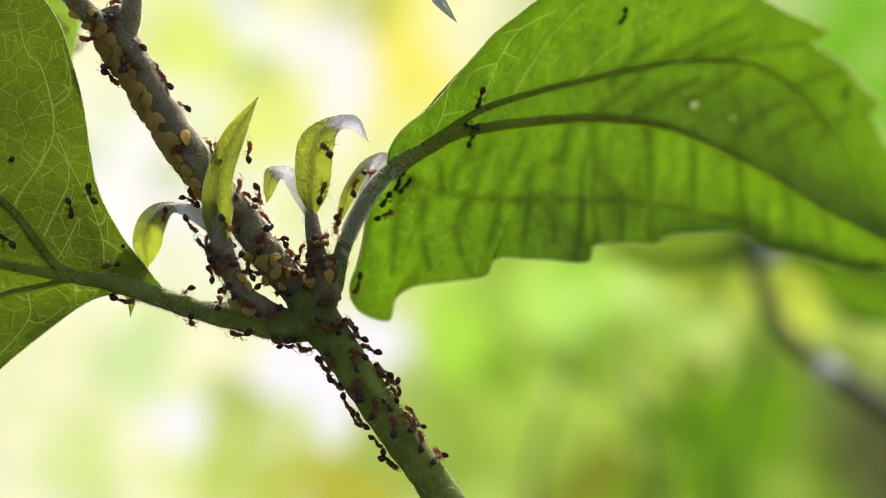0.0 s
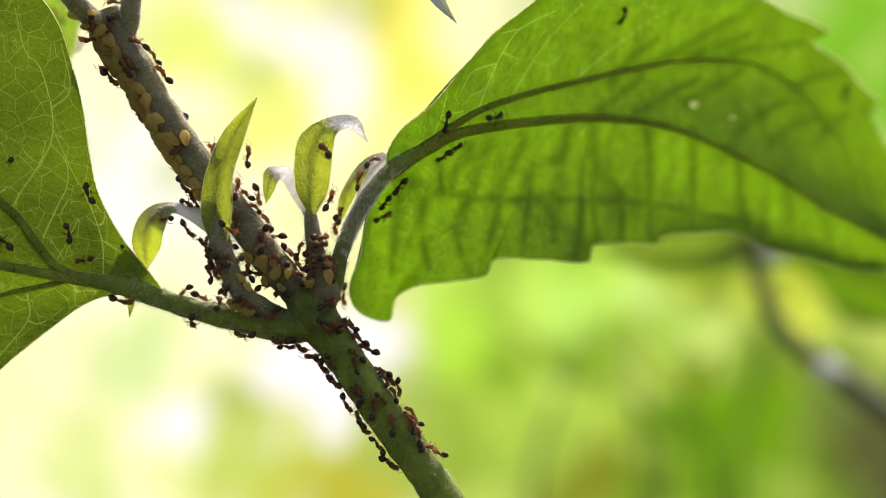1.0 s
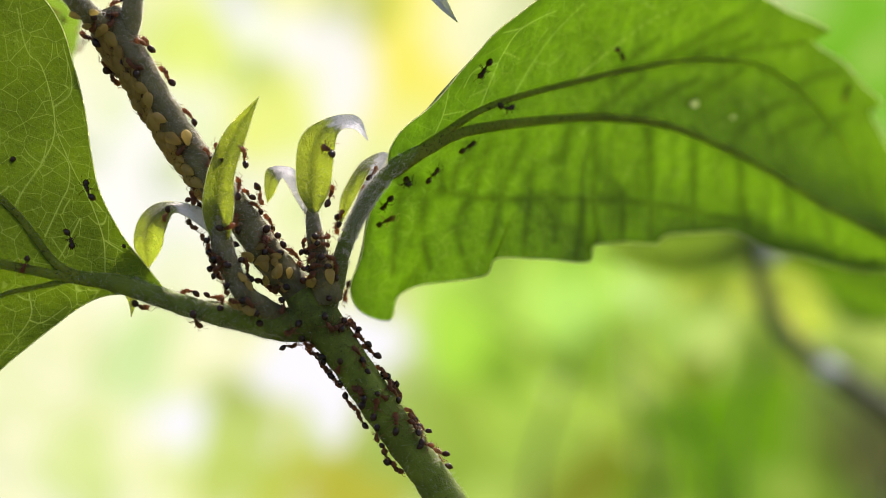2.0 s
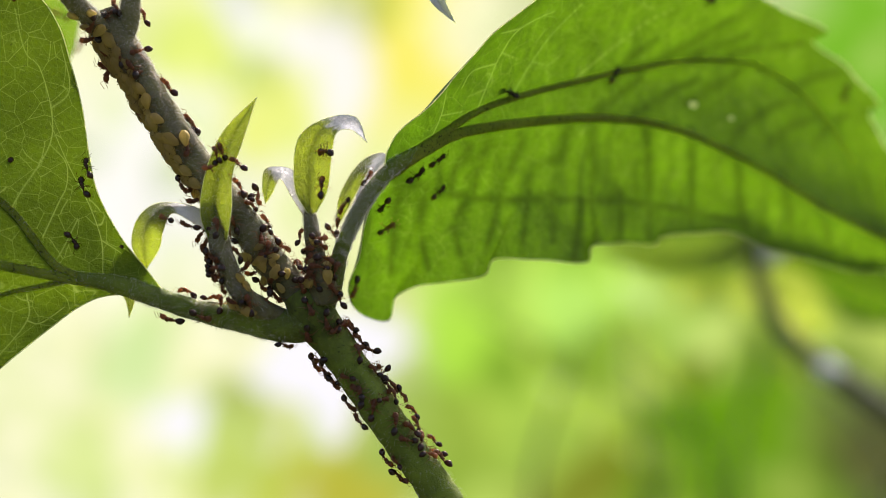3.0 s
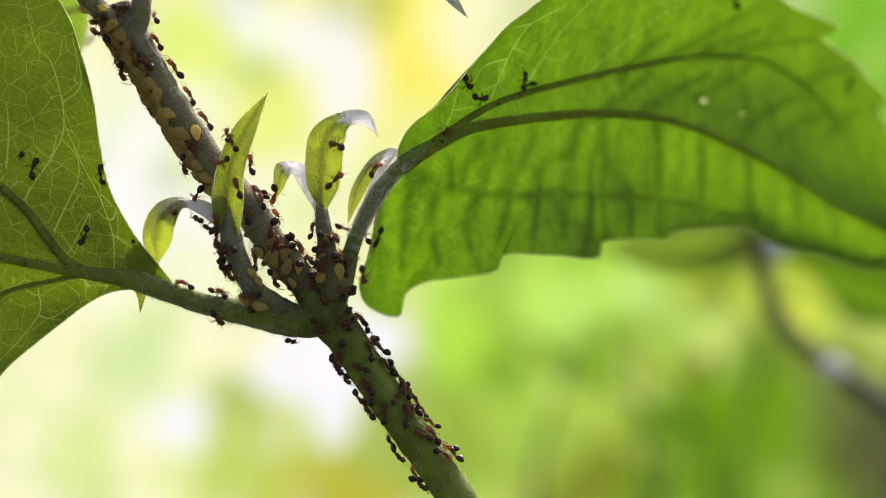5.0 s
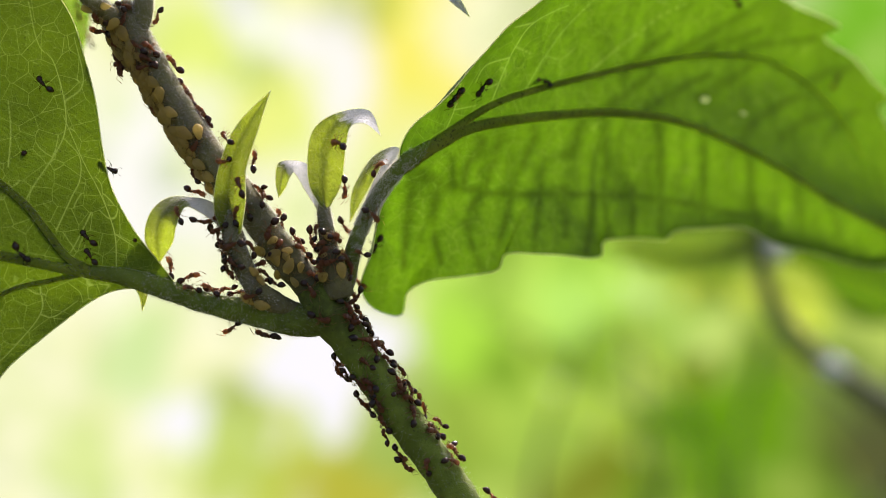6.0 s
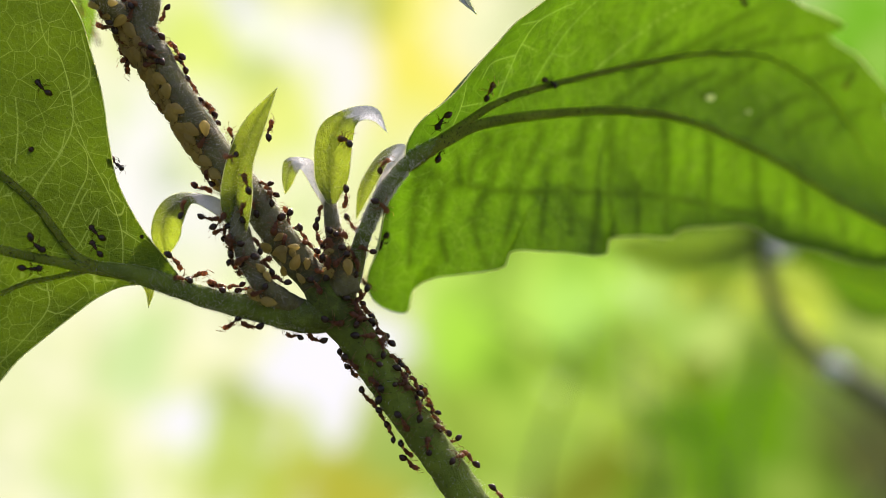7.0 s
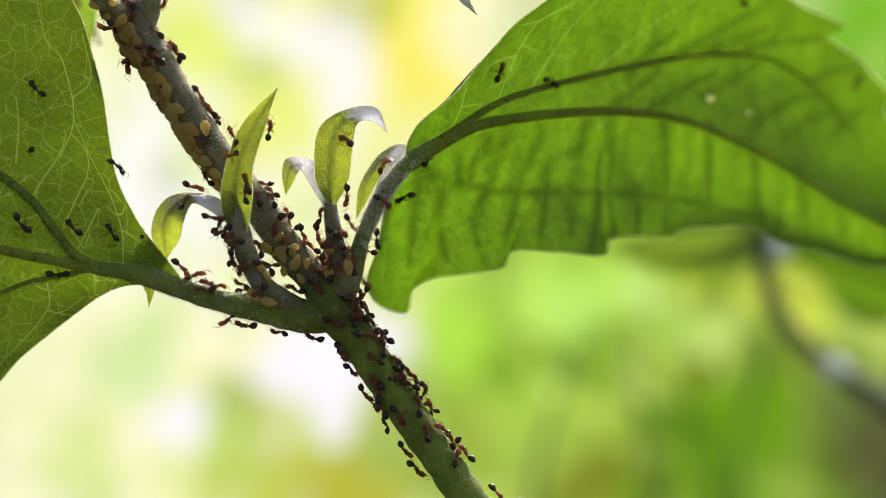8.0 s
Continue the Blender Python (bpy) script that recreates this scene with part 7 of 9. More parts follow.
    crawl(0, "reddish-brown ant with black gaster on the main stem", [(0, 1.3, -0.7, -8.6, 163, 47, -3), (0.5, 1.1, -0.7, -8.3, 160, 47, -3), (1, 1.1, -0.5, -8.5, 176, 47, -1), (1.5, 1.2, -0.2, -8.6, 180, 46, 0), (2, 1, -0.2, -8.4, 175, 55, 0), (2.5, 0.9, -0.1, -8.2, 175, 56, 0), (3, 0.4, -0.1, -8.4, 173, 57, 0), (3.5, 0.4, -0.5, -8.4, 172, 58, 0), (4, 0.3, -0.6, -8.5, 172, 58, 0), (4.5, 0.1, -0.2, -8.4, 172, 58, 0), (5, 1.8, -0.7, -9.4, 161, 54, -3), (5.5, 3.2, -1.3, -10.5, 147, 49, -3), (6, 4.5, -2, -11.7, 123, 47, -4), (6.5, 3.1, -1.8, -10, 139, 47, -3), (7, 2.6, -1.8, -9.4, 129, 47, -3), (7.5, 2.4, -1.9, -8.8, 126, 48, -6), (8, 1.5, -1.7, -7.9, 121, 51, -12)])
    crawl(2, "reddish-brown ant with black gaster on the main stem", [(0, 2.9, -0.1, -10.9, 21, -149, -5), (0.5, 2.8, -0.1, -10.7, 19, -150, -5), (1, 2.9, 0, -10.9, 2, -148, -1), (1.5, 2.8, -0.1, -10.8, 19, -150, -5), (2, 2.8, -0.1, -10.7, 22, -132, -13), (2.5, 2.8, -0.1, -10.7, 22, -132, -13), (3, 2.7, -0.1, -10.7, 19, -149, -5), (3.5, 2.8, 0, -10.7, 3, -148, -1), (4, 2.8, 0, -10.8, 13, -148, -3), (4.5, 2.4, -0.1, -10.3, 11, -151, -2), (5, 2.6, -0, -10.3, 8, -137, -3), (5.5, 2.6, 0, -10.5, 0, -124, -1), (6, 2.3, 0, -10.8, -1, -135, 0), (6.5, 0.9, -0.7, -9.2, 14, -123, 0), (7, -2.2, -0.6, -6.2, 1, -158, 0), (7.5, -2.6, -0.8, -6, -1, -157, 0), (8, -2.6, -0.6, -6, -8, -156, -2)])
    crawl(1, "reddish-brown ant with black gaster on the main stem", [(0, 5.4, -2.5, -8.9, -43, -75, 144), (1, 5.5, -2.5, -9.1, 130, -103, -26), (1.5, 5.5, -2.5, -9, 130, -103, -26), (2, 6.4, -2.2, -9.3, -37, -68, 157), (2.5, 7.3, -1.8, -9.6, -35, -62, 169), (3, 8, -1.2, -10, 145, -120, 4), (3.5, 8, -1.2, -10, 145, -120, 4), (4, 8.1, -1, -10, -25, -59, -178), (4.5, 7.9, -1.2, -9.9, 145, -120, 4), (5.5, 7.9, -1, -9.7, -27, -61, -177), (6, 7.9, -0.9, -9.5, -24, -61, -179), (6.5, 8.3, -0.6, -10.1, -24, -60, -180), (7, 8.1, -0.8, -9.9, -24, -61, -179), (7.5, 8.2, -0.6, -9.9, -12, -60, -180), (8, 8.2, -0.9, -10.1, -24, -60, -180)])
    crawl(0, "reddish-brown ant with black gaster on the main stem", [(0, 7.1, 0.4, -7.6, 7, -36, 179), (0.5, 6.9, 0.4, -7.6, 7, -36, 179), (1, 6.9, 0.1, -7.5, 2, -37, 180), (1.5, 7, 0.3, -7.7, 5, -36, 179), (2, 6.9, 0.3, -7.8, 5, -48, 177), (2.5, 6.9, 0.3, -7.8, 6, -47, 177), (3, 7.2, 0.4, -7.6, 7, -27, 178), (3.5, 7.2, 0.6, -7.8, 7, -27, 178), (4, 7.2, 0.5, -7.9, 1, -27, 180), (4.5, 7.1, 0.3, -7.7, 4, -28, 179), (5, 6.9, 0.4, -7.9, 4, -49, 178), (5.5, 7, 0.5, -7.9, 4, -52, 179), (6, 7.9, 0.7, -7.3, 6, -53, -180), (6.5, 7.8, 0.4, -7.2, 1, -55, 180), (7, 7.2, 0, -6.6, 5, -56, 180), (7.5, 7.3, -0, -6.5, 0, -55, -180), (8, 7, 0.1, -6.3, 8, -55, 180)])
    crawl(1, "reddish-brown ant with black gaster on the main stem", [(0, 9.1, 0.3, -10.6, 0, -24, 180), (0.5, 9.2, 0.3, -10.4, 3, -23, 179), (1, 9, 0.5, -10.5, 3, -23, 179), (1.5, 8.9, 0.2, -10.5, 3, -23, 179), (2, 8.7, 0.2, -10.5, 35, -34, 145), (2.5, 8.6, 0.3, -10.3, 63, -5, 118), (3, 9, 0.3, -9.9, -48, 146, -2), (3.5, 8.9, 0.5, -9.9, -76, 147, -3), (4, 9, 0.4, -10, -76, 147, -3), (4.5, 9, 0.2, -9.9, -48, 146, -2), (5, 8.7, 0.3, -10.5, 39, 60, 54), (5.5, 8.9, 0.4, -10.7, 16, 58, 23), (6, 9.3, 0.6, -10.7, 0, 46, 0), (6.5, 9.2, 0.6, -11, -14, 45, -2), (7, 9.1, 0.5, -10.9, 2, 46, 0), (7.5, 9, 0.3, -10.9, 3, 46, 0), (8, 9.2, 0.6, -11.1, 3, 46, 0)])
    crawl(2, "reddish-brown ant with black gaster on the main stem", [(0, 9.3, 0.2, -11.3, 2, 34, 0), (0.5, 9.2, 0.7, -11.3, -22, 33, -4), (1, 9.4, 0.5, -11.4, 2, 34, 0), (1.5, 9.4, 0.7, -11.5, -25, 34, -6), (2, 9.5, 0.5, -11.7, -13, 55, -9), (2.5, 9.7, 0.3, -11.9, -7, 57, -5), (3, 10, 0.2, -12, -2, 47, 0), (3.5, 10, 0.4, -12.1, -4, 47, 0), (4, 10.2, 0.3, -12.2, 2, 48, 0), (4.5, 10.1, 0.1, -11.8, -4, 47, 0), (5, 9.6, -0.4, -11.9, 9, 57, -3), (5.5, 9.3, -1, -11.8, 14, 58, -6), (6, 9, -1.5, -11.7, 22, 66, -6), (7, 8.9, -1.5, -11.6, 23, 65, -8), (7.5, 9, -1.3, -11.6, 23, 65, -8), (8, 8.9, -1.5, -11.7, 23, 65, -8)])
    crawl(1, "reddish-brown ant with black gaster on the main stem", [(0, 10.5, -0.9, -13.3, -14, -68, 167), (1, 10.5, -0.9, -13.3, -14, -68, 167), (1.5, 10.5, -1.1, -13.4, -14, -68, 167), (2, 10.5, -1, -13.4, -9, -55, 160), (2.5, 10.6, -0.9, -13.4, -8, -55, 160), (3, 10.6, -0.9, -13.4, -13, -70, 164), (4.5, 10.5, -0.9, -13.3, -13, -70, 164), (5, 10.7, -0.9, -13.5, -3, -57, 153), (5.5, 10.8, -0.9, -13.7, 6, -67, 149), (6, 11, -0.9, -13.9, 67, -84, 86), (7, 10.9, -1, -13.9, 67, -84, 86), (7.5, 10.9, -0.7, -13.6, 67, -84, 86), (8, 10.9, -0.1, -13.5, 39, -88, 137)])
    crawl(0, "reddish-brown ant with black gaster on the main stem", [(0, 10.7, 0.7, -12.5, -8, 67, 6), (0.5, 10.7, 0.6, -12.3, -7, 67, 5), (1, 10.8, 0.5, -12.4, 1, 67, -1), (1.5, 10.7, 0.6, -12.6, -4, 67, 4), (2, 10.6, 0.4, -13.1, -5, 58, 1), (2.5, 10.9, 0.1, -13.5, -8, 55, -1), (3, 11.6, 0, -13.5, -7, 43, -2), (3.5, 11.3, 0.2, -13.2, -14, 41, -3), (4, 11.5, 0.1, -13.2, -15, 42, -3), (4.5, 11.4, 0, -13.2, -5, 42, -1), (5, 10.8, 0, -13.4, -53, 18, -66), (5.5, 10.7, 0.2, -13.3, -53, -30, -101), (6, 10.6, 0.4, -13.1, 1, -66, -180), (6.5, 10.8, -0, -13.1, 1, -63, -180), (7, 10.7, 0.3, -13.1, 1, -66, -180), (7.5, 10.7, 0.6, -12.8, 10, -63, -177), (8, 10.8, 0.4, -12.7, 1, -60, -179)])
    crawl(1, "reddish-brown ant with black gaster on the main stem", [(0, 6.1, -2.4, -12.7, 85, -148, -16), (2, 6.3, -2.5, -12.6, 85, -145, -16), (2.5, 6.3, -2.5, -12.5, 92, -142, -14), (3.5, 6.3, -2.5, -12.3, 93, -139, -14), (4, 6.3, -2.5, -12.3, 93, -139, -14), (4.5, 6.1, -2.5, -12.3, 84, -137, -15), (5, 6.1, -2.5, -12.3, 85, -142, -15), (5.5, 6.1, -2.5, -12.3, 92, -148, -14), (6, 6.2, -2.5, -12.2, 92, -153, -13), (6.5, 6.3, -2.5, -12.4, 92, -153, -13), (7, 6.2, -2.5, -12.5, 85, -150, -16), (7.5, 6.2, -2.5, -12.3, 92, -153, -13), (8, 6.2, -2.5, -12.3, 92, -153, -13)])
    crawl(0, "reddish-brown ant with black gaster on the main stem", [(0, 8.2, -2.5, -14.8, 100, -79, -21), (2.5, 8.3, -2.5, -15, 102, -80, -22), (3.5, 8.2, -2.5, -15, 103, -81, -23), (4, 8.4, -2.5, -15, 103, -81, -23), (4.5, 8.3, -2.5, -15.4, 88, -81, -8), (5, 8.2, -2.4, -16.1, 45, -94, 29), (5.5, 8.1, -2.2, -16.9, 34, -112, 27), (6, 8.2, -1.8, -17.5, 29, -126, 15), (6.5, 7.4, -1.9, -16.5, 44, -115, -2), (7, 7.3, -0.3, -17.3, 6, -119, 1), (7.5, 6.3, -1.7, -14.8, 41, -119, 7), (8, 7.1, -1.9, -15.9, 43, -115, -1)])
    crawl(0, "reddish-brown ant with black gaster on the main stem", [(0, 4.7, -0.8, -13.9, 171, 59, 2), (0.5, 4.7, -0.9, -13.8, 171, 59, 2), (1, 4.7, -0.6, -13.9, 171, 59, 2), (1.5, 4.7, -0.5, -13.9, -179, 57, 0), (2, 4.9, -0.6, -13.8, 172, 51, 0), (2.5, 5, -0.7, -13.9, 171, 50, -1), (3, 5.1, -0.9, -13.9, 169, 46, -1), (3.5, 5, -0.7, -14.1, 171, 46, -1), (4, 5.1, -0.7, -14, 171, 46, -1), (4.5, 5, -0.9, -13.8, 169, 46, -1), (5.5, 5.1, -0.7, -13.9, 170, 49, -1), (6, 4.9, -0.6, -14.2, 171, 48, 0), (6.5, 4.9, -0.5, -14.1, -178, 48, 0), (7, 4.8, -0.6, -14.1, 171, 48, 0), (7.5, 4.7, -0.8, -13.9, 170, 48, 0), (8, 4.7, -0.5, -13.8, 174, 48, 0)])
    crawl(0, "reddish-brown ant with black gaster on the main stem", [(0, 5.9, -0.5, -16.3, 171, 57, -1), (0.5, 5.9, -0.5, -16.4, 171, 57, -1), (1, 6.9, -0.9, -17.2, 172, 51, 1), (1.5, 7.1, -0.6, -17.5, 169, 52, 0), (2, 8.7, -1.6, -18.3, 46, 115, -86), (2.5, 10.8, -2.6, -18.7, 89, 149, -14), (3, 12.9, -2.4, -19.2, -77, -12, -173), (3.5, 12.4, -2.6, -19.6, 97, -170, -2), (4, 12.6, -2.6, -19.6, 97, -170, -2), (4.5, 12.6, -2.6, -19.6, 97, -170, -2), (5, 13.3, -2.4, -19.3, -66, -29, -171), (5.5, 13.9, -1.9, -19.1, -43, -47, -178), (6, 14.3, -1.3, -19, -16, -53, 161), (6.5, 14.6, -1.3, -19.4, -21, -60, 164), (7, 13.9, -1.1, -18.4, -20, -66, 173), (7.5, 14.7, -1.1, -19.3, -19, -67, 175), (8, 15.7, -1, -20.8, -10, -65, 176)])
    crawl(1, "reddish-brown ant with black gaster on the main stem", [(0, 8.8, -0.7, -19.3, 172, 62, 3), (0.5, 8.8, -0.7, -19.3, 172, 62, 3), (1, 8.9, -0.5, -19.5, 177, 62, 1), (1.5, 8.7, -0.7, -19.3, 170, 63, 3), (2, 9.7, -1.1, -20.2, -131, 46, 91), (2.5, 10.7, -1.5, -21.1, -113, 6, 128), (3, 11.7, -1.8, -22, 59, -145, -24), (3.5, 10.7, -0.9, -21.8, 30, -152, -5), (4, 10.6, -0.2, -22, 16, -150, -3), (4.5, 9.6, -0.3, -20.7, 10, -148, -2), (5, 9.4, -0.4, -20.1, 7, -132, -3), (5.5, 9, -0.4, -19.7, 5, -130, -2), (6, 8.4, -0.5, -19.4, 3, -125, 0), (6.5, 8.4, -0.3, -19.4, 3, -125, 0), (7, 8.4, -0.6, -19.4, 3, -125, 0), (7.5, 7.5, -0, -18.4, 5, -123, 0), (8, 7.6, -0.2, -18.2, 8, -124, 0)])
    crawl(0, "reddish-brown ant with black gaster on the main stem", [(0, 10.5, 0.1, -22, -175, 45, 0), (0.5, 10.6, 0.1, -22, -177, 46, 0), (1, 10.6, -0.1, -22, 167, 46, -1), (1.5, 10.6, 0, -22.1, -176, 46, 0), (2, 11.1, -0.1, -22.6, 173, 47, -1), (2.5, 11.6, -0.3, -23.2, 172, 50, -2), (3, 12.1, -0.5, -23.8, 168, 47, -2), (3.5, 14.1, -0.8, -26.6, 158, 65, -1), (4, 14.6, -0.5, -27.6, 177, 59, 1), (4.5, 14.1, -0, -27, -173, 61, -1), (5, 13.3, -0.1, -25.5, 178, 49, -1), (5.5, 12.3, -0.1, -24.2, 171, 58, -2), (6, 11, -0.3, -23, 173, 51, 0), (6.5, 11, -0.6, -22.9, 171, 51, 0), (7, 10.9, -0.3, -23.2, 174, 51, 0), (7.5, 11.3, -0.5, -23.2, 173, 51, 0), (8, 11.9, -0.3, -24.1, 169, 54, -1)])
    crawl(0, "reddish-brown ant with black gaster on the main stem", [(0, 10.8, -2.6, -17.2, 89, -93, 3), (0.5, 10.8, -2.6, -17, -13, -77, 127), (1, 10.7, -2.6, -17, 89, -93, 3), (1.5, 10.7, -2.6, -17, 89, -93, 3), (2, 10.8, -2.5, -17, 11, -79, 98), (2.5, 11, -2.5, -17, 30, -76, 81), (4, 11, -2.4, -16.8, 41, -72, 71), (4.5, 10.8, -2.5, -16.7, 52, -75, 61), (5, 11, -2.4, -16.7, 37, -73, 77), (5.5, 11.3, -2.3, -16.7, 27, -67, 96), (6, 11.5, -2.1, -16.8, 23, -66, 101), (6.5, 11.6, -2.1, -16.8, 23, -66, 101), (7, 11.5, -2.1, -16.6, 23, -66, 101), (7.5, 11.6, -2, -16.6, 23, -66, 101), (8, 11.3, -1.9, -15.9, 21, -68, 115)])
    crawl(1, "reddish-brown ant with black gaster on the main stem", [(0, 12.6, -1.1, -16.9, -26, -58, 177), (1, 12.6, -1.1, -16.8, -26, -58, 177), (1.5, 12.7, -1.2, -17, -26, -58, 177), (2, 13.1, -0.8, -17.1, -19, -53, 175), (2.5, 13.4, -0.3, -17.3, -10, -56, 179), (3, 13.6, 0.2, -17.6, 7, -66, -176), (3.5, 13.3, -0.1, -17, -6, -67, 177), (4, 13.1, 0.5, -16.8, 4, -69, -179), (4.5, 13, 0.3, -16.6, 4, -63, -177), (5, 12.9, 0.4, -16.6, -1, -52, -172), (5.5, 12.9, 0.5, -16.5, -3, -53, -167), (6, 12.8, 0.5, -16.5, 5, -76, -155), (6.5, 12.9, 0.2, -16.6, 1, -74, -174), (7, 12.8, 0.5, -16.4, 4, -75, -161), (7.5, 12.8, 0.4, -16.5, -1, -75, 177), (8, 12.8, 0.6, -16.5, 5, -76, -155)])
    crawl(0, "reddish-brown ant with black gaster on the main stem", [(0, 12.8, 0.5, -16.2, -2, -56, 180), (0.5, 13, 0.5, -16.2, -2, -56, 180), (1, 12.9, 0.6, -16.2, 10, -56, -178), (1.5, 12.9, 0.4, -16.2, -2, -56, 180), (2, 12.7, 0.5, -16.4, 0, -48, 180), (2.5, 12.7, 0.5, -16.3, 0, -48, 180), (3, 13.2, 0.5, -15.9, -2, -49, 180), (3.5, 13, 0.6, -15.6, 8, -49, -180), (4, 12.6, 0.1, -15, 4, -56, 179), (4.5, 12.6, -0.1, -14.7, -2, -54, -180), (5, 11.9, -0, -15.1, -5, -62, -163), (5.5, 11.8, -0, -15, -22, -66, -142), (6, 11.8, 0.1, -14.9, -137, -65, -14), (6.5, 11.8, -0, -14.8, 146, -65, 12), (7, 11.8, 0, -14.6, -137, -65, -14), (7.5, 11.7, -0, -14.4, -163, -65, -6), (8, 11.8, 0.2, -14.1, -144, -64, -12)])
    crawl(1, "reddish-brown ant with black gaster on the main stem", [(0, 14.5, 0.3, -16.9, 9, -52, 180), (0.5, 14.5, 0.2, -16.8, 9, -52, 180), (1, 14.3, 0, -16.5, 5, -53, 180), (1.5, 14.3, 0.2, -16.5, 10, -53, 179), (2, 14.2, 0.2, -18.3, 6, -48, -179), (2.5, 14.8, 0.2, -19.1, 13, -61, 179), (3, 16, 0.5, -19.9, 8, -58, -179), (3.5, 15.2, -0.1, -18.8, -7, -62, -180), (4, 15.1, -0.1, -18.2, -5, -59, 179), (4.5, 14.6, 0.1, -17.6, 7, -55, -178), (5, 14.2, -0, -18.2, 4, -48, -178), (5.5, 14.4, -0.1, -18.4, 4, -48, -179), (6, 15, -0.1, -18.2, -1, -54, -180), (6.5, 14.7, 0.1, -17.6, 8, -50, -179), (7, 13.8, -0, -16.3, 3, -55, 180), (7.5, 13.7, 0.4, -16.3, 5, -56, 180), (8, 13.8, 0.7, -15.9, 7, -52, -180)])
    crawl(2, "reddish-brown ant with black gaster feeding among the aphids", [(0, 2.3, -2.8, 20.4, -84, -30, 139), (1, 2.2, -2.7, 20.4, -84, -30, 139), (1.5, 2.4, -2.9, 20.4, -85, -31, 139), (2, 2.4, -2.9, 20.3, -85, -21, 140), (2.5, 2.4, -2.9, 20.3, -85, -12, 141), (3, 2.3, -2.8, 20.2, -85, -2, 143), (5.5, 2.2, -2.8, 20.4, -84, -12, 142), (7, 2.2, -2.7, 20.4, -84, -17, 141), (7.5, 2.2, -2.7, 20.6, -84, -17, 140), (8, 2.3, -2.8, 20.5, -84, -17, 141)])
    crawl(0, "reddish-brown ant with black gaster walking on the plant", [(0, 1.4, -2.7, 14.4, 48, -74, 10), (0.5, 1.4, -2.8, 14.3, 48, -74, 10), (1, 1.6, -3, 13.8, -162, -65, 16), (1.5, 1.6, -3, 13.8, -156, -69, 16), (2, 1.5, -2.9, 14.3, -146, -72, 4), (2.5, 1.5, -2.7, 14.8, 49, -81, 26), (3, 1.5, -2.6, 15.3, -11, -83, 72), (3.5, 1.6, -2.6, 15.5, -14, -84, 73), (4, 1.3, -2.5, 15.5, -11, -83, 72), (4.5, 1.4, -2.5, 15.7, -14, -84, 74), (5, 1.6, -2.7, 15.3, 66, -43, -8), (5.5, 1.7, -2.8, 14.9, 69, 20, -21), (6, 1.9, -3, 14.5, 103, 85, 72), (6.5, 1.9, -3, 14.5, 103, 85, 72), (7, 1.1, -3, 12.8, -38, 95, -58), (7.5, 0.8, -3, 12.5, -13, 116, -49), (8, 1.2, -3, 13, -34, 95, -51)])
    crawl(0, "reddish-brown ant with black gaster walking on the plant", [(0, 5.4, 4.8, 15.6, 75, -64, -35), (0.5, 5.5, 4.7, 15.9, 70, -65, -33), (1, 6.2, 3.9, 16.4, 66, -69, -36), (1.5, 6.5, 0.5, 16.3, 46, -57, -6), (2, 7, 1.6, 14.7, 69, -29, -91), (2.5, 5.2, 4.8, 14.4, 52, 26, -118), (3, 4.2, 5.7, 12.9, -14, 55, 178), (4.5, 4.2, 5.7, 12.9, -14, 55, 178), (5, 6.3, 1.9, 11.9, 99, 99, 14), (5.5, 5.3, 0.7, 11.7, 107, 70, 30), (6, 6, -2.1, 11, 97, 45, 17), (6.5, 6.4, -2, 11.5, 106, 44, 40), (7, 6.4, -2.1, 11.8, 96, 45, 16), (7.5, 6.4, -2.1, 11.9, 96, 45, 16), (8, 6.7, -2.1, 12.4, 99, 44, 17)])
    crawl(1, "reddish-brown ant with black gaster walking on the plant", [(0, 7.4, 1, 17.9, 136, 1, -27), (0.5, 7.5, 1.2, 18, 115, -31, 14), (1, 7.8, 3.5, 18.9, 26, -26, -1), (1.5, 7.4, 1.1, 17.8, 98, -45, 52), (2, 7.3, 1, 17.5, 105, -47, 42), (2.5, 7.1, 0.9, 17.2, 109, -50, 34), (3, 6.9, 0.8, 16.9, 113, -52, 27), (3.5, 6.9, 0.6, 17, 92, -42, 22), (4, 6.9, 0.8, 16.8, 113, -52, 27), (4.5, 6.9, 0.7, 17.1, 49, -48, -12), (8, 6.9, 0.7, 17.1, 49, -48, -12)])
    crawl(0, "reddish-brown ant with black gaster walking on the plant", [(0, 3.2, 6.5, 11.5, 51, -88, 1), (1.5, 3.4, 6.4, 11.7, 40, -87, 11), (2, 3.2, 6.5, 11.2, 72, -85, -20), (2.5, 3, 6.6, 10.8, -2, -47, 116), (3, 2.8, 6.7, 10.3, -30, -106, 105), (3.5, 2.8, 6.8, 10.2, 171, -72, -11), (4, 2.8, 6.8, 10.2, 171, -72, -11), (4.5, 2.7, 6.7, 10.2, -19, -115, 97), (5, 5.1, 1.7, 8.2, 68, -113, 39), (5.5, 4.2, 0.9, 6.9, 78, -131, 42), (6, 4.4, -1.4, 5.4, -72, -29, -167), (7, 4.3, -1.6, 5.4, -72, -29, -167), (7.5, 4.4, 1.4, 5.6, 96, -156, -12), (8, 4.3, 1.4, 5.4, 96, -153, 15)])
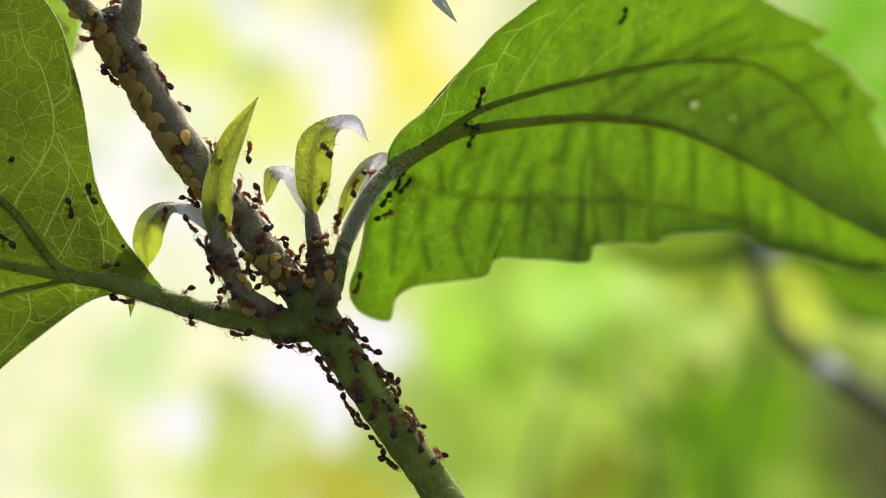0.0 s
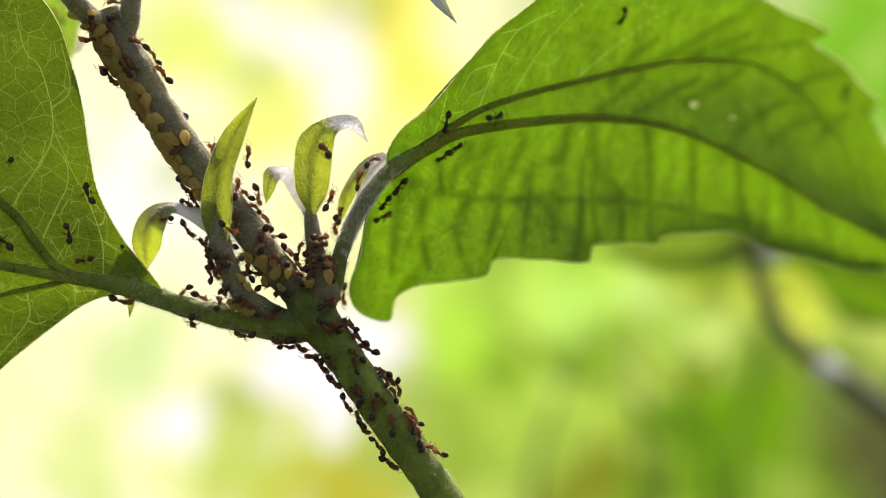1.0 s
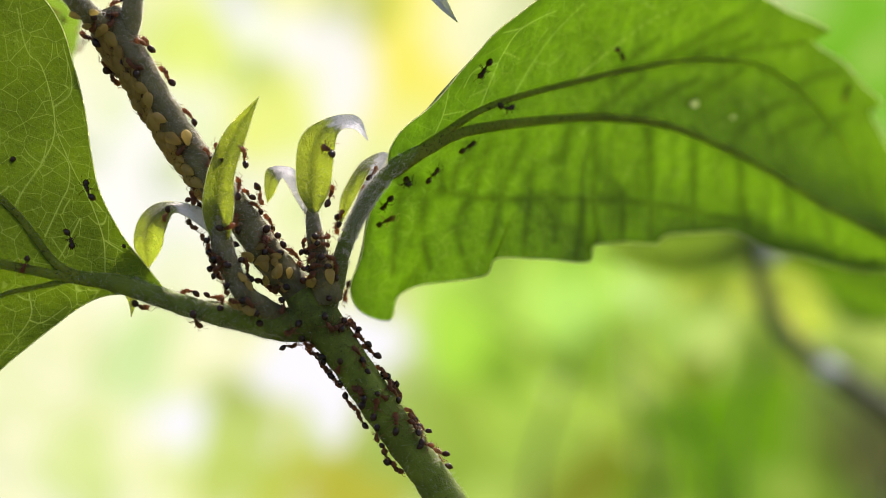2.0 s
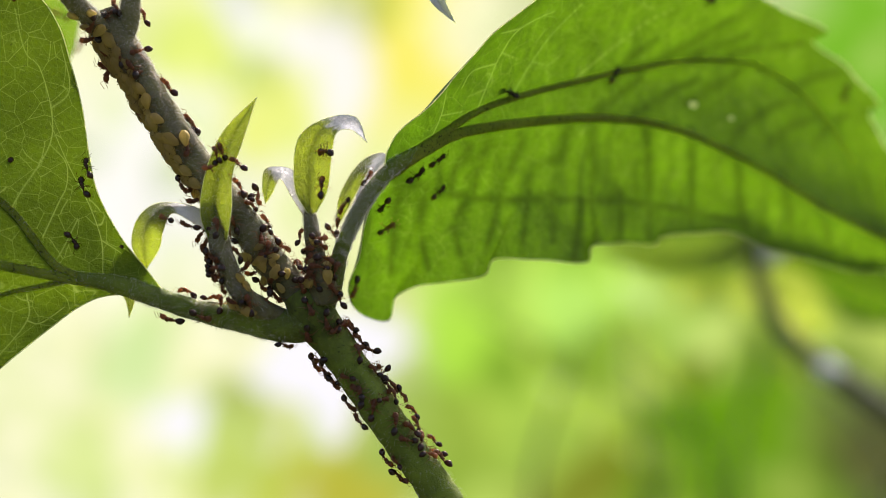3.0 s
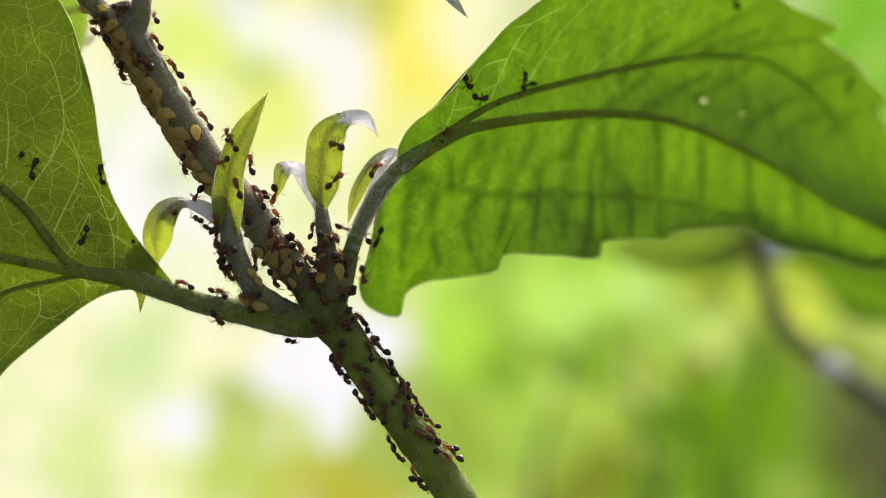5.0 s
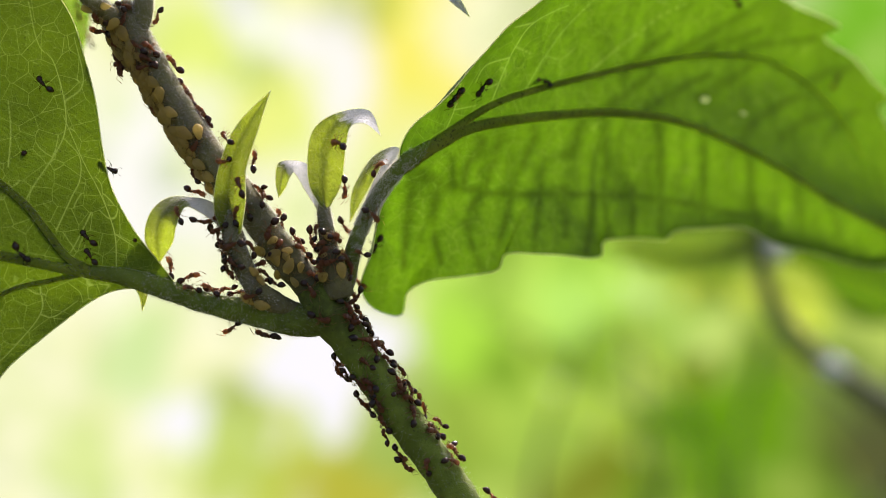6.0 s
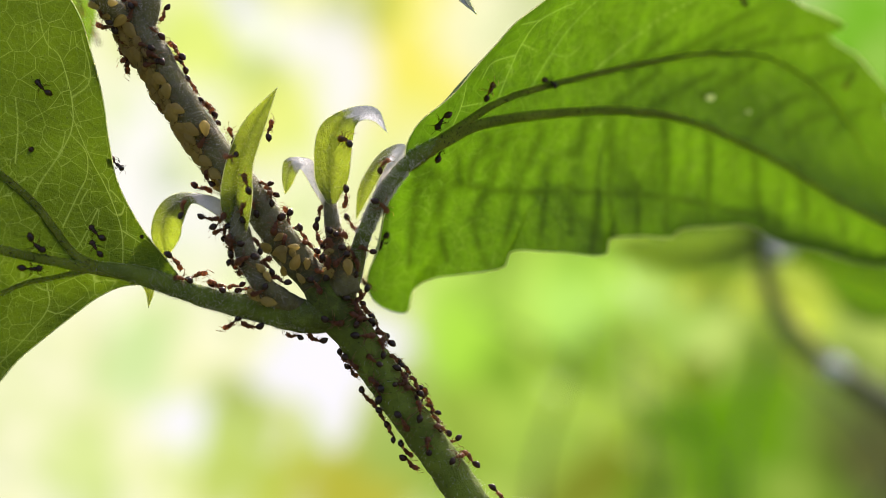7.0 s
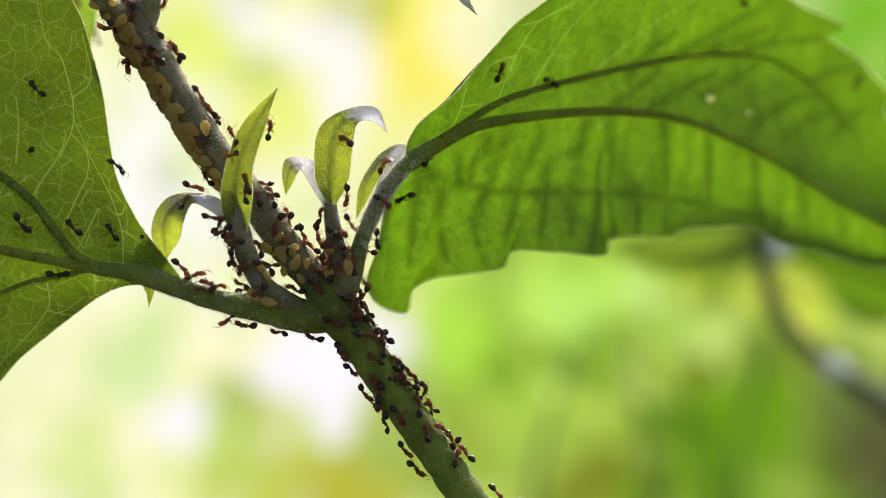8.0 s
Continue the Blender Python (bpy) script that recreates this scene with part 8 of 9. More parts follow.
    crawl(3, "ant darkened to a silhouette on the large backlit leaf", [(0, 10.6, 5.1, 16.8, 2, 105, -4), (0.5, 10.6, 5.1, 16.8, 2, 105, -4), (1, 10.9, 6.1, 16.2, 6, 128, -34), (1.5, 11.1, 6, 16.5, 11, 106, -21), (2, 11.9, 6.6, 17, 159, 20, 77), (2.5, 12.6, 7, 17.6, 132, -5, 42), (3, 13.5, 7.7, 17.9, 153, -36, -1), (3.5, 16, 7.3, 20, 155, -43, 0), (4, 17.2, 6.6, 21.5, 152, -49, 0), (4.5, 20.9, 6.6, 27, 126, -56, 8), (5, 20.9, 6.2, 27.8, 110, -3, 41), (5.5, 21, 5.8, 28.6, 126, 50, 73), (6, 21, 5.3, 29.3, 43, 124, 4), (6.5, 18.2, 4.9, 25.6, 58, 120, 9), (7, 13.9, 4.6, 19.6, 0, -102, 144), (7.5, 10.6, 6.1, 16, 29, 141, -12), (8, 9.1, 8.1, 13.7, 25, 151, -21)])
    crawl(3, "ant darkened to a silhouette on the large backlit leaf", [(0, 9.1, 7.1, 14.4, 6, 139, -57), (0.5, 9.1, 7.3, 14.2, 6, 140, -57), (1, 9.1, 7.6, 14, 6, 142, -57), (1.5, 9.1, 7.6, 14, 6, 142, -57), (2, 9.1, 7.8, 13.9, 6, 143, -55), (3, 9, 8, 13.7, 8, 142, -52), (3.5, 8.9, 9.5, 12.5, 8, 138, -56), (4, 7.4, 11.1, 10, 7, 124, -30), (4.5, 6.8, 11.8, 8.4, 14, 102, -11), (5, 6.1, 10.3, 8.1, 2, 110, -19), (5.5, 5.8, 7.9, 7.7, -21, 108, -32), (6, 5.8, 10.5, 7.1, 21, 124, -31), (7.5, 5.8, 10.5, 7.1, 21, 124, -31), (8, 5.9, 7.5, 7.3, 34, 111, -99)])
    crawl(0, "reddish-brown ant with black gaster walking on the plant", [(0, 8.7, 9.5, 12.2, 143, -23, -5), (0.5, 8.9, 9.5, 12.2, 141, -23, -6), (1, 8.6, 9.6, 12, 141, -25, -4), (1.5, 8.6, 9.9, 11.8, 140, -24, -5), (2, 8.8, 10.5, 11.3, 140, -25, -3), (2.5, 9, 11.1, 10.8, 142, -27, 0), (3, 9.1, 11.7, 10.3, 139, -31, 4), (3.5, 9.1, 9.3, 12.4, 154, -36, -28), (4, 12.4, 7.4, 16.7, 145, -33, 5), (4.5, 14.9, 5.4, 19.6, 159, -43, -1), (5, 15.8, 3.8, 22.2, 100, -51, 27), (5.5, 16.4, 2.9, 24.7, 129, -50, 10), (6, 17, 1.8, 27.3, 142, -49, 10), (6.5, 19.2, 2.6, 29.2, 158, -52, -15), (7, 21, 5.1, 28.1, 143, -63, -8), (7.5, 21.4, 4.6, 29.5, 147, -63, -7), (8, 22.4, 5.1, 30.9, 142, -67, 1)])
    crawl(3, "ant darkened to a silhouette on the large backlit leaf", [(0, 11.7, 7.2, 16.3, 152, -50, 2), (0.5, 14, 6.9, 18.6, 158, -28, 0), (1, 18.9, 8.6, 21.8, 152, -28, 2), (1.5, 22.7, 11.5, 23.1, 150, -23, 4), (2, 20.7, 10.4, 22.1, 148, -33, 8), (2.5, 18.6, 9.4, 21.1, 152, -30, 3), (3, 16.6, 8.3, 20.1, 152, -35, 3), (3.5, 18.7, 9, 21.4, 154, -36, -2), (4, 22.5, 9.2, 24.9, 113, -47, 22), (4.5, 27.4, 11.5, 29.6, 118, -48, 18), (5, 28.5, 12.6, 29.9, 41, -16, 32), (5.5, 29.5, 13.4, 30.2, 38, -4, 16), (6, 30.5, 14.1, 30.5, 49, 22, 6), (6.5, 30.4, 14, 30.5, 49, 22, 6), (7, 30.4, 14.2, 30.3, 80, 24, 29), (7.5, 30.4, 14.1, 30.3, 49, 22, 6), (8, 30.6, 14.3, 30.4, 80, 24, 29)])
    crawl(3, "ant darkened to a silhouette on the large backlit leaf", [(0, 21.2, 9.4, 23.2, 158, -56, -7), (0.5, 20.3, 9.9, 22.1, 157, -56, -7), (1, 17.5, 8.7, 20.7, 24, 149, 1), (1.5, 15.1, 7.7, 19, 160, -55, -7), (2, 15.6, 9.8, 17.9, 152, -41, -8), (2.5, 16.2, 11.7, 16.8, 148, -40, 1), (3, 16.7, 13.5, 15.7, 147, -36, 7), (3.5, 17, 12.8, 16.9, 148, -37, 7), (4, 20.1, 14.1, 18.4, 144, -29, 2), (4.5, 25.3, 13.9, 23.2, 150, -33, -6), (5, 27.5, 11, 30.8, -10, -103, 150), (5.5, 29.8, 6.6, 38.5, -100, -41, -117), (6, 34.3, 2, 43.7, -6, 27, -169), (6.5, 34.4, 2.1, 43.8, -4, 28, -173), (7, 33.5, 1.6, 43.3, -1, 28, -178), (7.5, 33, 1.3, 43, -6, 26, -166), (8, 33.6, 1.6, 43.3, -2, 28, -177)])
    crawl(3, "ant darkened to a silhouette on the large backlit leaf", [(0, 21.2, 8.3, 24.2, 69, 6, 29), (0.5, 22.3, 9.2, 24.7, 40, 9, 12), (1, 24.7, 10.7, 26.1, 105, -17, 34), (1.5, 25.8, 11.5, 26.6, 106, -17, 34), (2, 26.2, 11.4, 27.5, 101, -2, 35), (2.5, 26.6, 11.4, 28.4, 96, 12, 34), (3, 27.1, 11.4, 29.3, 49, 22, 3), (3.5, 24.5, 9.1, 29.2, 106, 13, 45), (4, 21.9, 6.1, 29.7, 110, 8, 50), (4.5, 20, 2.3, 30.8, 133, 11, 11), (5, 19, 2.1, 29.7, 131, 25, 63), (5.5, 18, 2, 28.7, -28, 128, -73), (6, 17, 1.7, 27.7, 23, 123, -2), (6.5, 15.8, 2.2, 25.8, 33, 121, 0), (7, 14.4, 2.1, 23.9, 47, 124, -7), (7.5, 13.1, 2, 21.3, 80, 110, 14), (8, 12.3, 3.6, 18.9, 34, 113, -6)])
    crawl(3, "ant darkened to a silhouette on the large backlit leaf", [(0, 22.4, 7.2, 28.6, 8, 109, -41), (0.5, 21.3, 6.5, 27.9, 8, 110, -40), (1, 17.7, 4.7, 24.9, 12, 103, -40), (1.5, 17.8, 4.8, 24.7, 12, 103, -40), (2, 23, 5.3, 32.6, 41, 122, -10), (2.5, 29.4, 4.4, 39.5, 9, 43, -164), (3, 36.5, 3.6, 45.3, -8, 33, -176), (3.5, 35.6, 2.8, 44.5, -2, 35, -179), (4, 35.8, 3, 44.7, -8, 31, -175), (4.5, 34.7, 2.2, 44, -10, 27, -172), (5, 34.6, 2.2, 43.9, -45, 18, -163), (5.5, 34.4, 2.1, 43.8, -44, 17, -163), (6, 34.3, 2, 43.7, -8, 26, -174), (6.5, 34.4, 2.1, 43.8, -5, 27, -176), (7, 33.5, 1.6, 43.3, -2, 28, -179), (7.5, 33, 1.3, 43, -9, 26, -173), (8, 33.6, 1.6, 43.3, -2, 28, -178)])
    crawl(3, "ant darkened to a silhouette on the broad backlit leaf", [(0, -30.7, -1.5, 14.4, 66, -105, 22), (0.5, -30.9, -1.5, 14.5, 71, -105, 22), (1.5, -31, -1.5, 14.6, 69, -105, 23), (2, -31.2, -1.6, 14.9, 72, -105, 23), (2.5, -31.4, -1.6, 15.1, 72, -105, 23), (3, -31.6, -1.6, 15.4, 76, -105, 22), (3.5, -31.9, -1.8, 17.1, 65, -106, 29), (4, -31.8, -1.9, 17.1, 65, -106, 29), (4.5, -31.9, -1.9, 17.3, 64, -107, 29), (5, -39.5, -3.5, 17.1, 75, -69, 28), (5.5, -46.5, -6.1, 17.2, 123, -14, -32), (6, -53.9, -8.4, 16.9, 82, 3, 19), (6.5, -54.1, -8.5, 16.9, 82, 3, 19), (7, -54.8, -8.7, 16.9, 82, 3, 18), (7.5, -55.2, -8.8, 16.8, 82, 3, 18), (8, -55, -8.8, 16.8, 82, 3, 18)])
    crawl(3, "ant darkened to a silhouette on the broad backlit leaf", [(0, -33.4, -2.3, 12.4, 44, 79, -24), (0.5, -33.1, -2.6, 10.2, 35, 76, -36), (1, -33.3, -2.9, 9, 32, 75, -41), (1.5, -33.6, -3.2, 8.2, 32, 75, -40), (2, -33.3, -3.1, 8.2, 52, 70, -20), (2.5, -33, -3, 8.1, 62, 62, -9), (3, -32.7, -2.9, 8.1, 67, 55, -2), (3.5, -32.4, -2.8, 8.3, 67, 55, -2), (4, -32.8, -3, 8.1, 67, 55, -2), (4.5, -32.7, -2.9, 8.2, 67, 55, -2), (5, -32.6, -3, 7.9, -61, 63, -137), (5.5, -32.6, -3, 7.7, -77, 8, -162), (6, -32.5, -3, 7.4, 109, -132, 2), (6.5, -32.2, -2.9, 7.7, 110, -132, 3), (7, -32.3, -2.9, 7.6, 109, -132, 2), (7.5, -34.1, -3.4, 7.8, 108, -132, 3), (8, -35.3, -3.6, 8.3, 105, -132, 3)])
    crawl(1, "reddish-brown ant with black gaster walking on the plant", [(0, -27.8, -2.2, 4.4, -70, 1, -165), (0.5, -29.2, -2.6, 4.6, -70, -2, -156), (1, -31.2, -3.2, 5.3, -75, 1, -160), (1.5, -32.3, -3.7, 4.7, -75, 2, -164), (2, -38.8, -5.3, 4.7, 110, 119, 32), (2.5, -45.4, -7, 4.8, 103, 57, 23), (3, -51.9, -8.8, 4.8, 97, -2, 17), (3.5, -52.7, -9.1, 4.7, 98, -3, 18), (4, -52.5, -9, 4.8, 98, -3, 18), (4.5, -53.1, -9.2, 4.8, 97, -3, 19), (5, -53.3, -9.3, 4.7, 97, -2, 19), (5.5, -53.4, -9.3, 4.7, 97, -2, 18), (6, -53.6, -9.4, 4.7, 97, -2, 18), (6.5, -53.7, -9.4, 4.7, 97, -2, 15), (7, -54.5, -9.6, 4.7, 95, -1, 13), (7.5, -54.8, -9.7, 4.7, 95, -1, 11), (8, -54.6, -9.6, 4.7, 95, -1, 13)])
    crawl(3, "ant darkened to a silhouette on the broad backlit leaf", [(0, -41.2, -5.4, 8.1, 102, -151, 12), (0.5, -41.4, -5.6, 7.9, 102, -151, 12), (1, -41.4, -5.5, 7.9, 102, -151, 12), (1.5, -41.9, -5.6, 8.4, 102, -150, 13), (2, -45.2, -6.8, 8.3, -23, -75, 131), (2.5, -48.5, -8.3, 7.9, 31, -15, 56), (3, -51.5, -9.9, 8.3, 48, 16, 17), (3.5, -52.3, -10.3, 8.3, 75, 6, 21), (4, -52, -10.1, 8.3, 75, 6, 21), (4.5, -52.7, -10.4, 8.3, 75, 6, 21), (5, -52.8, -10.5, 8.3, 78, 3, 22), (5.5, -53, -10.5, 8.3, 98, 0, 18), (6, -53.1, -10.6, 8.3, 100, -3, 17), (6.5, -53.3, -10.6, 8.3, 100, -3, 17), (7, -54.3, -10.1, 8.3, 99, -3, 17), (7.5, -54.6, -10.2, 8.3, 99, -3, 17), (8, -54.5, -10.1, 8.3, 99, -3, 17)])
    crawl(2, "reddish-brown ant with black gaster walking on the plant", [(0, -26.1, -2.5, 0.6, 174, 14, 0), (1.5, -26.1, -2.5, 0.6, 174, 14, 0), (2, -23.8, -2.3, -0.2, -171, 16, 62), (2.5, -21.5, -2.1, -1, 18, -177, -60), (3, -19.3, -1.9, -2, 3, -166, 0), (3.5, -20, -1.7, -2, 5, -168, 0), (4, -22.6, -1.7, -1.4, -2, -167, 0), (5.5, -23.3, -0.7, 1.6, -119, -124, 16), (6, -22.1, -1.9, 3.4, -36, -83, -114), (6.5, -21.4, -0.1, 7, 85, 44, 12), (7, -22.3, -1.9, 3.6, -13, 46, -1), (7.5, -21.9, -2, 3.1, -20, 47, -2), (8, -21.3, -2.1, 2.6, -9, 46, -1)])
    crawl(3, "ant darkened to a silhouette on the large backlit leaf", [(0, 88.2, 56.5, 34.3, 154, -72, -31), (2, 88.3, 56.5, 34.5, 146, -71, -24), (2.5, 88.4, 56.5, 34.6, 140, -69, -18), (4.5, 88.4, 56.4, 34.7, 137, -68, -13), (5, 87, 55.5, 35.1, 128, -63, -2), (5.5, 85.4, 54.5, 35.4, 121, -56, 2), (6, 84, 53.7, 35.7, 111, -52, 13), (6.5, 84.6, 54, 35.8, 115, -51, 8), (7, 85.6, 54.5, 35.6, 117, -50, 6), (7.5, 86.9, 55.3, 35.4, 117, -52, 10), (8, 87.3, 55.4, 35.6, 116, -53, 13)])
    crawl(3, "ant darkened to a silhouette on the large backlit leaf", [(0, 44.4, 18.7, 42.3, -14, 126, -56), (1, 44.4, 18.7, 42.3, -14, 126, -56), (1.5, 44.8, 22.7, 38.6, -7, 110, -54), (2, 44.4, 23.2, 37.1, 113, 35, 57), (2.5, 43.9, 23.6, 35.7, 108, -12, 35), (3, 43.9, 24.4, 34.1, 129, -57, 7), (3.5, 44.7, 24, 36.2, 145, -68, -13), (4, 45.3, 21.4, 41, 167, -56, -26), (4.5, 44.7, 16.2, 44.7, 165, -58, -29), (5, 47.2, 17.1, 46, 52, -137, 71), (5.5, 49.4, 18.2, 47.5, -119, -1, -137), (6, 51.9, 19.3, 48.9, 47, 142, 11), (6.5, 51.9, 19.2, 49, 46, 142, 11), (7, 51.9, 19.6, 48.6, 47, 143, 13), (7.5, 52.1, 19.8, 48.5, 48, 144, 13), (8, 51.9, 19.4, 48.8, 47, 142, 12)])
    crawl(1, "reddish-brown ant with black gaster feeding among the aphids", [(0, -42.6, 38.1, 40.6, -17, 103, 19), (3, -42.6, 38.1, 40.6, -17, 103, 19), (3.5, -42.6, 38, 40.7, 2, 100, -1), (4, -42.6, 38.1, 40.8, -20, 102, 18), (4.5, -42.5, 38.2, 40.9, -17, 99, 6), (5, -42.6, 38.1, 40.7, 103, 31, 110), (5.5, -42.6, 38.1, 40.5, -87, -142, -28), (6, -41.8, 38.3, 40.1, -110, -93, -56), (8, -41.8, 38.3, 40.1, -110, -93, -56)])
    crawl(2, "reddish-brown ant with black gaster walking on the plant", [(0, -28.2, 2, 31.4, -146, 47, 50), (1.5, -28.2, 2, 31.4, -146, 47, 50), (2, -28.1, 2, 31.4, -141, 53, 56), (2.5, -28.1, 1.9, 31.4, -135, 58, 64), (3, -28.1, 1.9, 31.4, -38, 52, 173), (3.5, -28.2, 2.1, 31.4, -38, 52, 173), (4, -28.3, 1.9, 31.5, -25, 56, 173), (4.5, -27.8, 1.3, 31.1, 98, 132, -15), (5, -27.9, 1.4, 31.3, 59, 128, -82), (5.5, -28.1, 1.5, 31.4, 52, 119, -97), (6, -28.2, 1.6, 31.6, -28, 71, 168), (6.5, -28.2, 1.9, 31.5, -22, 71, 170), (7.5, -28.2, 2, 31.5, -24, 71, 170), (8, -28.1, 1.7, 31.4, -27, 69, 169)])
    crawl(0, "reddish-brown ant with black gaster walking on the plant", [(0, -19.9, 3.6, 23, -120, -128, 5), (1.5, -19.9, 3.6, 23, -120, -128, 5), (2, -19.2, 3.1, 23.3, -127, -125, -3), (2.5, -18.8, 2.6, 23.3, 16, -51, -178), (3, -17.7, 2.3, 23.9, 6, -53, -180), (3.5, -17.6, 2.4, 23.7, 11, -54, -180), (4, -17.2, 2, 23.1, 1, -55, -180), (4.5, -17.2, 2.3, 23.2, 10, -55, -180), (5, -18.4, 2.2, 23, 16, -55, 179), (5.5, -18.7, 1.9, 23.5, 3, -52, 180), (6, -19.1, 1.8, 23.9, 5, -48, 179), (6.5, -19.2, 2, 24, 15, -46, 179), (7.5, -19.3, 2.1, 24.1, 15, -46, 179), (8, -19.1, 1.7, 24, 5, -48, 179)])
    crawl(1, "reddish-brown ant with black gaster feeding among the aphids", [(0, -12.7, -2.9, 20.1, 76, -62, -124), (1.5, -12.7, -2.9, 20.1, 76, -62, -124), (2, -12.7, -2.9, 20.1, -87, -118, 56), (2.5, -12.7, -2.9, 20.1, 59, -118, 56), (3, -12.7, -2.9, 20.1, 76, -118, 56), (3.5, -12.7, -2.9, 20.2, 76, -118, 56), (4, -12.6, -2.8, 20.4, 76, -119, 54), (4.5, -12.6, -2.8, 20.4, 76, -119, 54), (5, -12.8, -3.1, 20.5, 84, -117, 42), (5.5, -13.1, -3.4, 20.7, 93, -113, 29), (6, -13.3, -3.7, 20.8, -57, -42, 131), (6.5, -13.4, -3.6, 20.8, -58, -120, 19), (7, -13.3, -3.5, 20.9, 80, -59, -125), (7.5, -13.2, -3.5, 21.2, -53, -118, 18), (8, -13.2, -3.5, 21.2, -53, -118, 18)])
    crawl(0, "reddish-brown ant with black gaster walking on the plant", [(0, -15, 2.2, 18.6, -55, -21, -79), (1.5, -15, 2.2, 18.6, -55, -21, -79), (2, -15, 0.5, 18.1, -59, 10, -115), (2.5, -13.1, -3, 18.2, -91, 10, -126), (3, -14, -4.1, 18.2, -97, 19, -130), (5.5, -14, -4.1, 18.1, -96, 12, -129), (6, -14, -4.1, 18, -96, 8, -129), (6.5, -14, -4, 18.2, -96, 8, -129), (7.5, -14, -4.1, 18.2, -96, 8, -128), (8, -14, -4.1, 18.4, -96, 7, -129)])
    crawl(1, "reddish-brown ant with black gaster walking on the plant", [(0, -11.9, 3.2, 12.6, -109, -150, 0), (1.5, -11.9, 3.2, 12.6, -109, -150, 0), (2, -11.3, 2.8, 13, 52, -39, 169), (2.5, -10.9, 2, 13.3, 26, -45, 173), (3, -10.6, 1.1, 13.5, -11, -29, -178), (3.5, -10.6, 1.2, 13.5, 3, -30, 179), (4, -10.6, 1.2, 13.4, -4, -30, -179), (4.5, -10.7, 1.5, 13.4, 11, -31, 178), (5, -10.7, 1.4, 13.5, 10, -42, 175), (5.5, -10.8, 1.3, 13.6, 11, -41, 174), (6, -10.7, 1.2, 13.7, 10, -20, 178), (6.5, -10.7, 1.4, 13.8, 12, -20, 177), (7, -10.7, 1.2, 13.7, -2, -20, -179), (8, -10.7, 1.2, 13.7, -2, -20, -179)])
    crawl(0, "reddish-brown ant with black gaster walking on the plant", [(0, -7.5, 2.3, 14.6, -45, 93, 115), (3, -7.5, 2.3, 14.6, -45, 93, 115), (3.5, -7.5, 2.3, 14.5, 103, 93, -48), (4, -7.5, 2.2, 14.4, 101, 93, -52), (4.5, -7.5, 2.3, 14.6, -35, 92, 135), (5, -7.2, 2, 13.3, 1, 42, 115), (5.5, -8.1, 1.3, 10.5, 2, 59, 34), (6, -7.3, 1.1, 9.5, 82, 88, 91), (6.5, -7.2, 0.9, 9.5, -12, 90, -12), (7, -7.3, 1, 9.7, 82, 88, 91), (7.5, -7.1, 0.9, 9.2, 76, 87, 88), (8, -7.2, 1.1, 9.3, 80, 87, 90)])
    crawl(2, "reddish-brown ant with black gaster walking on the plant", [(0, -12.7, -2.4, 4.9, -152, 67, -13), (0.5, -15.7, -0.6, -0.3, -14, 30, 44), (1, -15.8, -0.6, -0.3, -14, 30, 44), (1.5, -12.7, -2.4, 4.9, -152, 67, -13), (2, -13, -3.1, 4.6, -169, 68, -7), (2.5, -13, -3.7, 4.4, -178, 71, -1), (3, -13.8, -4.2, 3.9, 166, 74, 3), (3.5, -14, -4.1, 4, 173, 74, 2), (4.5, -14, -4.2, 3.9, 168, 74, 3), (5, -12.9, -3.5, 4, 111, 48, -72), (5.5, -17.8, -2, 0.6, 23, 21, -28), (6, -18.8, -1.7, 1.6, -1, -23, 0), (6.5, -18, -1.4, 1.7, -15, -24, -5), (7, -18.6, -1.8, 1.3, -2, -23, -1), (7.5, -19.4, -1.5, 1.5, -13, -24, -4), (8, -18.9, -1.7, 1.3, -5, -23, -2)])
    crawl(0, "reddish-brown ant with black gaster walking on the plant", [(0, 2.3, 1.5, 1.2, 33, -69, -158), (1.5, 2.3, 1.5, 1.2, 33, -69, -158), (2, 2.6, 0.2, 1.4, -5, -61, -135), (2.5, 2.8, -1.9, 1.2, 83, -127, 47), (3, 2.7, -2.9, 1.3, 82, -137, 42), (3.5, 2.5, -3, 1.3, 82, -137, 42), (4, 2.2, -3.2, 1.1, 70, -146, 32), (4.5, 2.2, -3.2, 1.1, 70, -146, 32), (5, 2.8, -2.8, 0.8, -107, -4, -148), (5.5, 3.3, -2.2, 0.4, 73, 150, 40), (6, 3.6, -1.5, 0.1, 12, 129, 4), (6.5, 3.6, -1.9, -0.1, -3, 131, -1), (8, 3.6, -1.9, -0.1, -3, 131, -1)])
    crawl(3, "ant darkened to a silhouette on the broad backlit leaf", [(0, -52.5, -7.8, 17.8, 83, 3, 20), (0.5, -52.3, -7.7, 17.8, 83, 3, 20), (1, -52.4, -7.7, 17.8, 83, 3, 20), (1.5, -52.7, -7.9, 17.8, 83, 2, 19), (2, -45.6, -5.8, 17.6, 55, -14, 46), (2.5, -38.2, -3.1, 17.9, 78, -66, 16), (3, -30.6, -2.2, 18.1, 47, -103, 22), (3.5, -30.1, -1.9, 15.8, 40, -105, 30), (4, -30, -1.9, 15.8, 37, -105, 30), (4.5, -30.4, -1.8, 16.1, 42, -104, 30), (5, -30.3, -1.9, 16.4, 106, -99, -44), (5.5, -30.2, -2, 16.7, -63, 23, 2), (6, -30.1, -2.1, 17.1, -79, 29, -3), (6.5, -30.1, -2.1, 17.1, -15, 43, -4), (7, -30.1, -2.1, 17.1, -75, 36, -23), (7.5, -30.1, -2, 16.2, 104, 33, -15), (8, -30, -2.1, 16.5, 21, 42, 6)])
